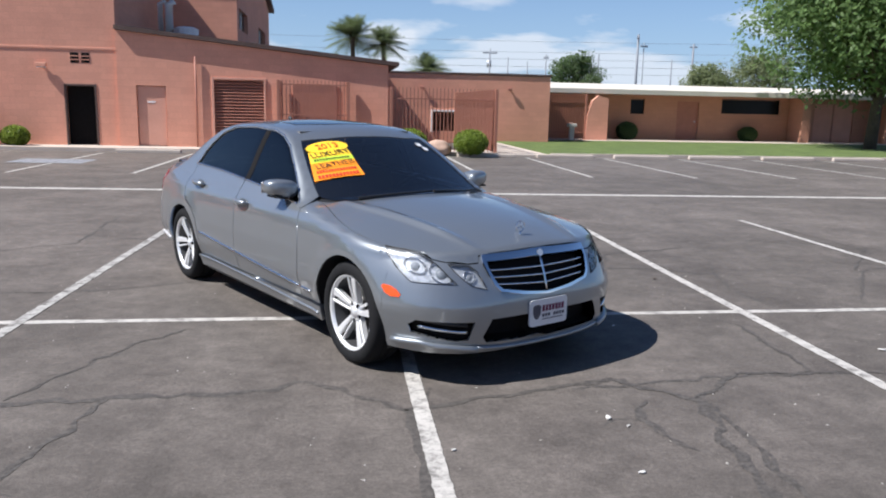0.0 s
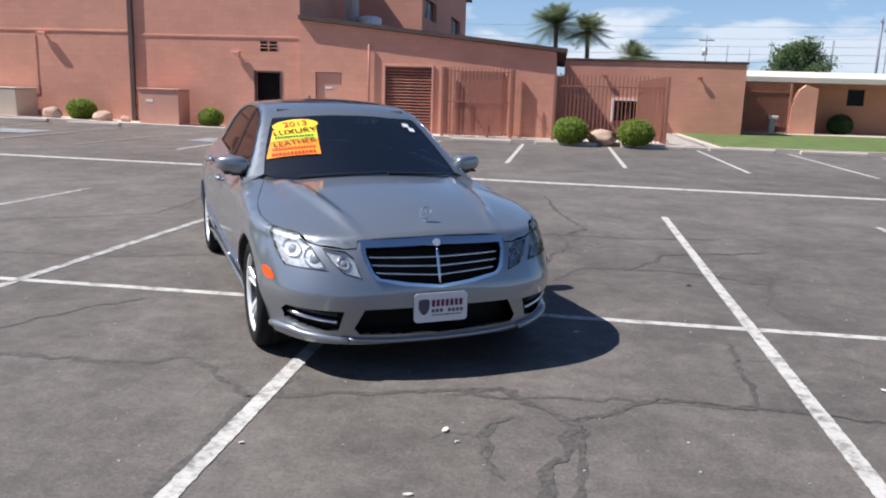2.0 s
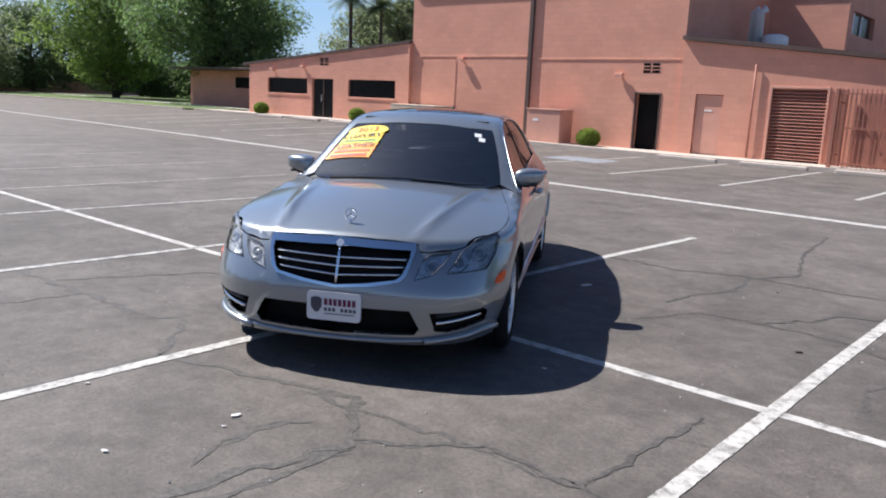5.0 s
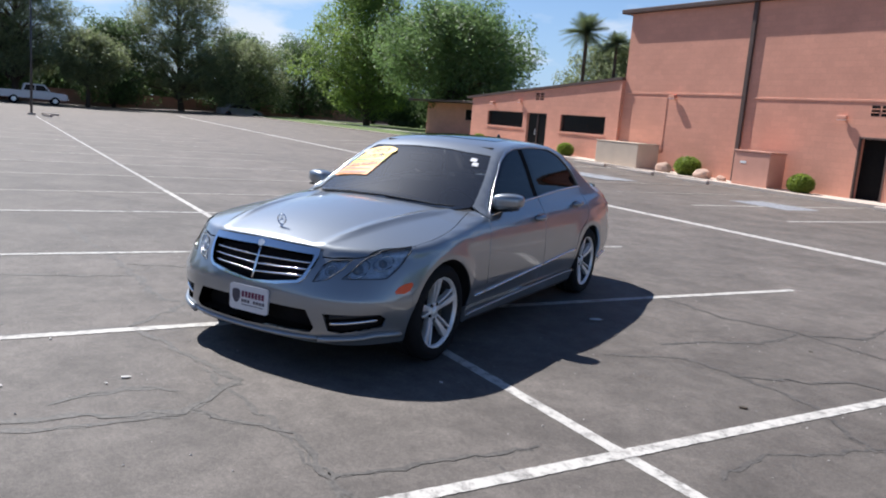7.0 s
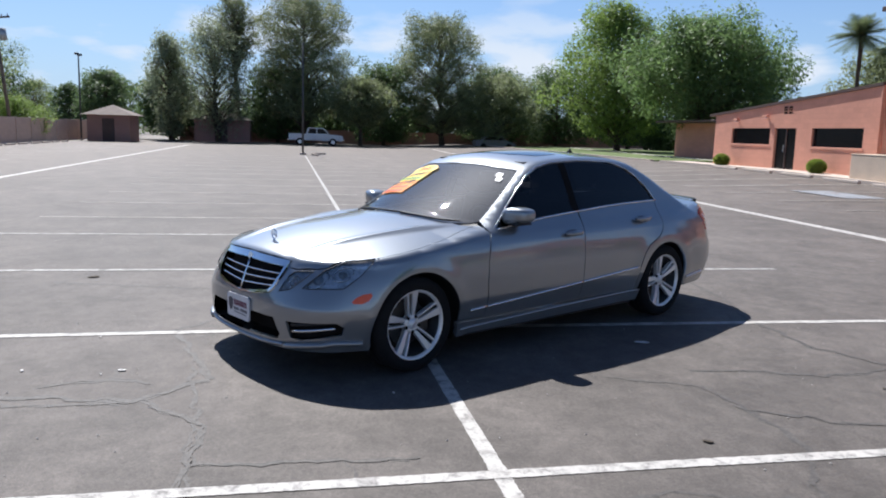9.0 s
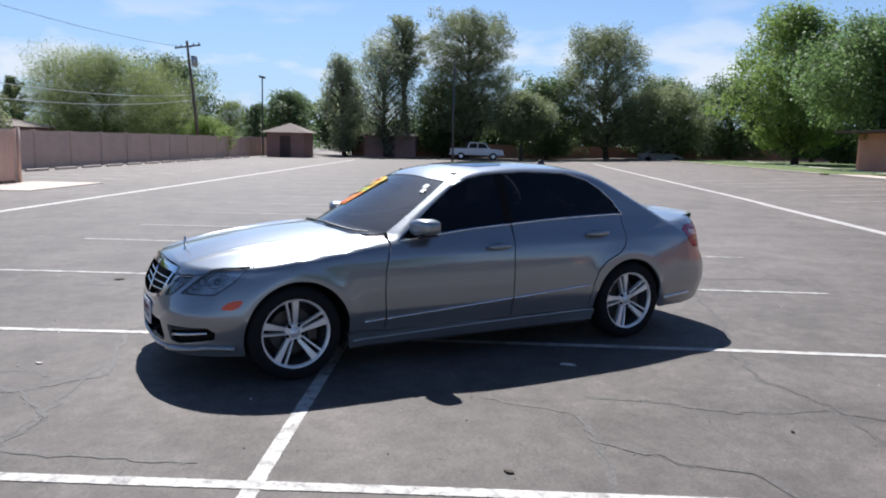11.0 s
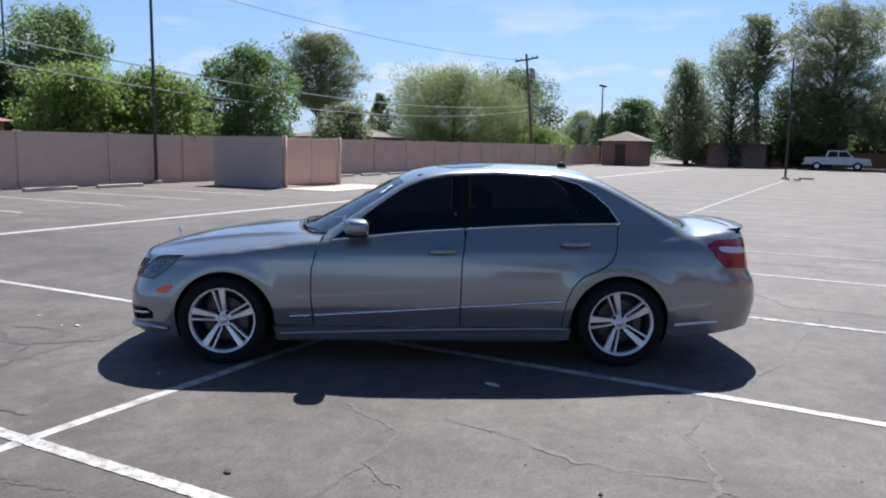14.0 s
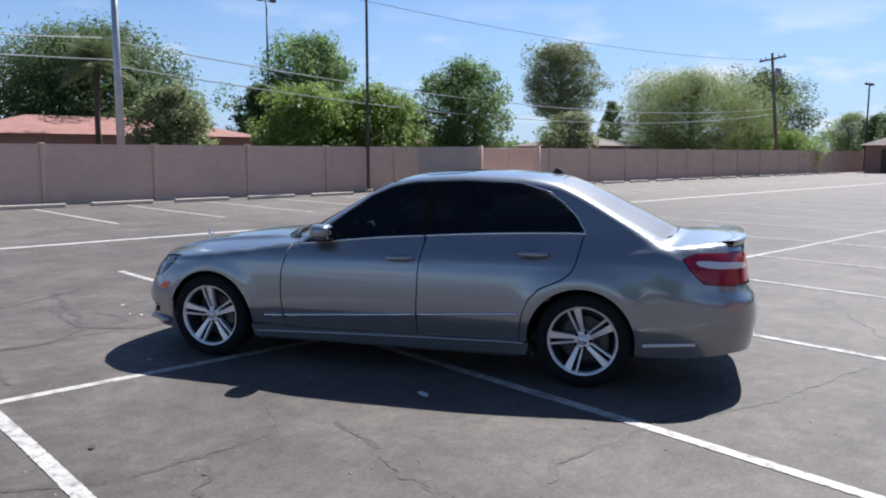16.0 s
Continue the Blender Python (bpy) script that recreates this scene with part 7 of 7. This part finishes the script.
crack([(-4.6, -2.5), (-1.9, -2.24), (-0.66, -2.16), (-0.3, -2.02), (0.23, -2.48), (0.85, -2.32), (1.5, -2.1)], 0.03, 1)
crack([(-1.8, -3.9), (-1.5, -2.85), (-1.36, -2.2)], 0.026, 2)
crack([(-1.9, -2.2), (-1.55, -1.4), (-1.2, -0.9)], 0.014, 3)
crack([(1.48, -2.12), (1.86, -2.5), (1.76, -2.9), (1.68, -3.5), (1.5, -4.6)], 0.045, 4)
crack([(1.55, -2.45), (1.44, -2.62), (1.46, -2.85), (1.56, -3.1)], 0.022, 23)
crack([(1.9, -2.55), (1.88, -3.0), (1.82, -3.6)], 0.024, 24)
crack([(0.23, -2.48), (0.235, -3.0), (0.24, -3.8), (0.22, -4.8)], 0.03, 22)
crack([(1.86, -2.5), (2.27, -2.1), (2.8, -2.1), (2.86, -1.0)], 0.026, 5)
crack([(2.8, -2.1), (3.9, -2.2), (5.2, -1.9)], 0.014, 6)
crack([(-3.4, 0.2), (-2.1, 0.33), (-1.4, 0.62)], 0.016, 7)
crack([(3.7, 1.1), (3.37, 0.05), (3.5, -0.4)], 0.018, 8)
crack([(1.75, 0.45), (2.0, 1.0), (2.4, 1.05), (3.0, 1.03), (3.6, 0.7)], 0.024, 9)
crack([(1.68, 1.1), (1.72, 1.5), (1.9, 2.0), (1.8, 2.6)], 0.024, 10)
crack([(-2.6, 2.9), (-0.5, 2.7), (0.2, 2.42), (1.2, 2.41), (1.8, 2.66), (2.6, 2.62), (3.6, 2.9)], 0.02, 11)
crack([(1.89, 2.65), (2.1, 3.1), (1.75, 4.5), (1.6, 6.0)], 0.016, 12)
crack([(2.4, 1.0), (2.67, 1.42), (2.8, 1.8), (3.9, 2.2)], 0.02, 13)
crack([(3.1, -2.1), (2.4, -2.1), (1.2, -2.25)], 0.018, 14)
crack([(-6.0, -3.6), (-4.0, -3.2), (-1.6, -3.9)], 0.016, 15)
crack([(-4.5, 1.6), (-3.0, 2.6), (-3.1, 4.5)], 0.014, 16)
crack([(5.2, 0.9), (6.1, 2.0), (6.0, 3.8)], 0.014, 17)
crack([(1.2, -4.6), (2.1, -4.0), (3.4, -3.6)], 0.018, 18)
crack([(-7.5, 0.8), (-6.2, 1.9), (-6.4, 3.8)], 0.014, 19)
crack([(-8.0, -2.4), (-6.6, -1.4), (-5.4, -1.6)], 0.014, 20)
crack([(4.4, -0.3), (5.3, 0.9), (7.4, 1.2)], 0.016, 21)

# loose grit on the asphalt near the car
gr = np.random.default_rng(5)
gv, gf_ = [], []
for i in range(520):
    x, y, s = gr.uniform(-5, 6), gr.uniform(-5, 6), gr.uniform(0.003, 0.009)
    k = len(gv)
    gv += [(x + s * math.cos(a) * gr.uniform(0.6, 1.1), y + s * math.sin(a) * gr.uniform(0.6, 1.1), 0.003) for a in (0, 1.25, 2.5, 3.8, 5.0)] + [(x, y, 0.003 + s * 0.7)]
    gf_ += [(k + j, k + (j + 1) % 5, k + 5) for j in range(5)]
gm = bpy.data.meshes.new("grit"); gm.from_pydata(gv, [], gf_)
gm.materials.append(mat("pale_grit", (0.36, 0.34, 0.31), 0.9, spread=0.3, scale=1.0, fine=30))
go = new("grit", gm); go.matrix_world = LOT
tagged(go, "loose pale grit scattered over the asphalt", "grit", kind="stuff")

PAPER = mat("pale_litter", (0.62, 0.60, 0.57), 0.8, spread=0.1)
DRY = mat("dry_leaf", (0.07, 0.055, 0.04), 0.9, spread=0.3)


def litter(u, v, s, material, label, seed):
    rng = random.Random(seed)
    bm = bmesh.new()
    ring = [bm.verts.new((s * (1 + 0.3 * rng.uniform(-1, 1)) * math.cos(a), s * 0.5 * (1 + 0.3 * rng.uniform(-1, 1)) * math.sin(a), 0.004 + rng.uniform(0, 0.12 * s))) for a in np.linspace(0, 6.28, 9)[:-1]]
    mid = bm.verts.new((0, 0, 0.006 + 0.12 * s))
    for a, b in zip(ring, ring[1:] + ring[:1]):
        bm.faces.new((a, b, mid))
    bm.faces.new([bm.verts.new((v.co.x, v.co.y, 0.001)) for v in ring][::-1])
    tagged(part("litter", bm, material, None, m=LOT @ pose(u, v, 0.004, 0, 0, rng.uniform(0, 180))), label, "litter", "litter")


for i, (u, v, s, m_) in enumerate(((1.26, -2.69, 0.026, PAPER), (1.33, -2.8, 0.012, PAPER), (0.95, 1.08, 0.055, PAPER), (2.87, 0.55, 0.03, DRY), (3.56, -1.7, 0.03, PAPER), (-2.05, -3.6, 0.06, DRY), (1.9, -1.0, 0.015, PAPER), (0.4, -3.0, 0.015, PAPER), (2.2, 2.2, 0.02, DRY), (1.2, -3.3, 0.02, PAPER))):
    litter(u, v, s, m_, "scrap of pale paper on the asphalt" if m_ is PAPER else "curled dry leaf on the asphalt", i)

# ---- far end of the lot: hedge, low wall, parked vehicles ----
def leaf_cloud(name, n, place, size, material, parent, seed):
    """Many small leaves at the places that place(rng, n) gives."""
    rng = np.random.default_rng(seed)
    p = place(rng, n)
    n = len(p)
    a = rng.normal(size=(n, 3)); a[:, 2] -= 0.3
    a /= np.linalg.norm(a, axis=1)[:, None]
    b = np.cross(a, rng.normal(size=(n, 3)))
    b /= np.linalg.norm(b, axis=1)[:, None]
    s = size * rng.uniform(0.6, 1.25, (n, 1))
    co = np.stack([p - a * s, p + b * s * 0.42, p + a * s, p - b * s * 0.42], 1).reshape(-1, 3)
    me = bpy.data.meshes.new(name)
    me.vertices.add(4 * n); me.loops.add(4 * n); me.polygons.add(n)
    me.vertices.foreach_set("co", co.astype(np.float32).ravel())
    me.loops.foreach_set("vertex_index", np.arange(4 * n, dtype=np.int32))
    me.polygons.foreach_set("loop_start", np.arange(0, 4 * n, 4, dtype=np.int32))
    me.update(calc_edges=True)
    me.validate()
    me.materials.append(material)
    o = new(name, me)
    if parent is not None:
        o.parent = parent
    return o


def hedge(u0, u1, v0, v1, h, n, material, seed, label):
    def place(rng, n):
        q = rng.uniform(0, 1, (n, 3))
        x, y = u0 + (u1 - u0) * q[:, 0], v0 + (v1 - v0) * q[:, 1]
        top = h * (0.8 + 0.12 * np.sin(y * 0.9 + seed) + 0.1 * np.sin(y * 2.3) + 0.08 * np.sin(y * 5.1 + 1))
        return np.stack([x, y, top * q[:, 2] ** 0.7], 1)
    o = leaf_cloud("hedge", n, place, 0.26, material, None, seed)
    o.matrix_world = LOT
    tagged(o, label, "hedge", kind="stuff")


hedge(-88, -85, -14, 50, 4.6, 42000, LEAF_DARK, 3, "dense dark hedge closing the far end of the lot")
hedge(-74, -40, 36.5, 39, 4.0, 20000, LEAF_DARK, 5, "dense dark hedge behind the shaded lawn")
hedge(-72, 20, -62, -58, 3.6, 30000, LEAF_MID, 7, "far green hedge among the houses")
hedge(-128, -122, -90, 10, 6.0, 26000, LEAF_MID, 9, "distant belt of green trees")
hedge(-10, 70, 96, 100, 4.5, 22000, LEAF_OLIVE, 11, "distant belt of olive green trees")
tagged(part("brick_wall", boxed(-83.6, -83.3, -13, 46, -0.1, 1.5), BRICK_FAR, None, m=LOT), "low dark brick wall under the trees", "wall", kind="structure")


def truck(u, v, turn):
    t = thing("pickup_truck", "white extended-cab pickup truck parked under the trees", "pickup truck", LOT @ pose(u, v, 0, 0, 0, turn))
    white = mat("white_truck_paint", (0.75, 0.75, 0.74), 0.3, spread=0.04, coat=0.6, bump=0)
    # x ahead, 5.2 m long
    b = prism([(-2.6, 0.5), (2.55, 0.45), (2.6, 0.75), (2.5, 1.0), (1.25, 1.1), (-2.6, 1.12)], [], -0.9, 0.9)
    bmesh.ops.bevel(b, geom=b.edges[:], offset=0.05, segments=2, affect="EDGES")
    part("body", b, white, t)
    c = prism([(1.3, 1.1), (0.75, 1.68), (-0.75, 1.72), (-0.95, 1.1)], [], -0.8, 0.8)
    bmesh.ops.bevel(c, geom=c.edges[:], offset=0.05, segments=2, affect="EDGES")
    cab = part("cab", c, white, t)
    for s in (-1, 1):
        part("window", prism([(1.1, 1.15), (0.68, 1.6), (0.1, 1.62), (0.1, 1.15)], [], s * 0.803 - 0.01, s * 0.803 + 0.01), DARK_GLASS, cab)
        part("window", prism([(0.02, 1.15), (0.02, 1.62), (-0.65, 1.62), (-0.8, 1.15)], [], s * 0.803 - 0.01, s * 0.803 + 0.01), DARK_GLASS, cab)
        for x in (1.6, -1.55):
            w = part("wheel", lathe(bmesh.new(), [(0.001, 0.10), (0.2, 0.10), (0.22, 0.12), (0.34, 0.12), (0.36, 0.08), (0.36, -0.08), (0.34, -0.12), (0.001, -0.12)], 24), RUBBER, t, smooth=True, m=Matrix.Translation((x, s * 0.8, 0.36)))
            part("rim", lathe(bmesh.new(), [(0.001, s * 0.125), (0.19, s * 0.125), (0.2, s * 0.11)], 20), SATIN, w)
    bm = prism([(1.27, 1.12), (0.78, 1.62), (0.80, 1.63), (1.30, 1.13)], [], -0.7, 0.7)
    part("windscreen", bm, DARK_GLASS, cab)
    part("bumper", boxed(2.58, 2.68, -0.88, 0.88, 0.45, 0.62, 0.02), CHROME, t)
    part("bumper", boxed(-2.7, -2.6, -0.88, 0.88, 0.45, 0.62, 0.02), CHROME, t)


def parked_car(u, v, turn):
    t = thing("parked_car", "dull grey car parked in deep shade", "car", LOT @ pose(u, v, 0, 0, 0, turn))
    b = prism([(-2.1, 0.3), (2.1, 0.3), (2.15, 0.6), (1.2, 0.88), (0.6, 1.35), (-0.9, 1.38), (-1.6, 0.95), (-2.15, 0.9)], [], -0.85, 0.85)
    bmesh.ops.bevel(b, geom=b.edges[:], offset=0.06, segments=2, affect="EDGES")
    part("body", b, mat("dull_car_paint", (0.22, 0.22, 0.22), 0.4, spread=0.08), t)
    for s in (-1, 1):
        part("window", prism([(1.0, 0.95), (0.55, 1.28), (-0.85, 1.3), (-1.4, 0.96)], [], s * 0.855 - 0.01, s * 0.855 + 0.01), DARK_GLASS, t)
        for x in (1.35, -1.35):
            part("wheel", lathe(bmesh.new(), [(0.001, 0.1), (0.3, 0.1), (0.31, 0.06), (0.31, -0.1), (0.001, -0.1)], 20), RUBBER, t, smooth=True, m=Matrix.Translation((x, s * 0.76, 0.31)))


truck(-71.0, 1.25, 90)
parked_car(-72.5, 19.6, 90)
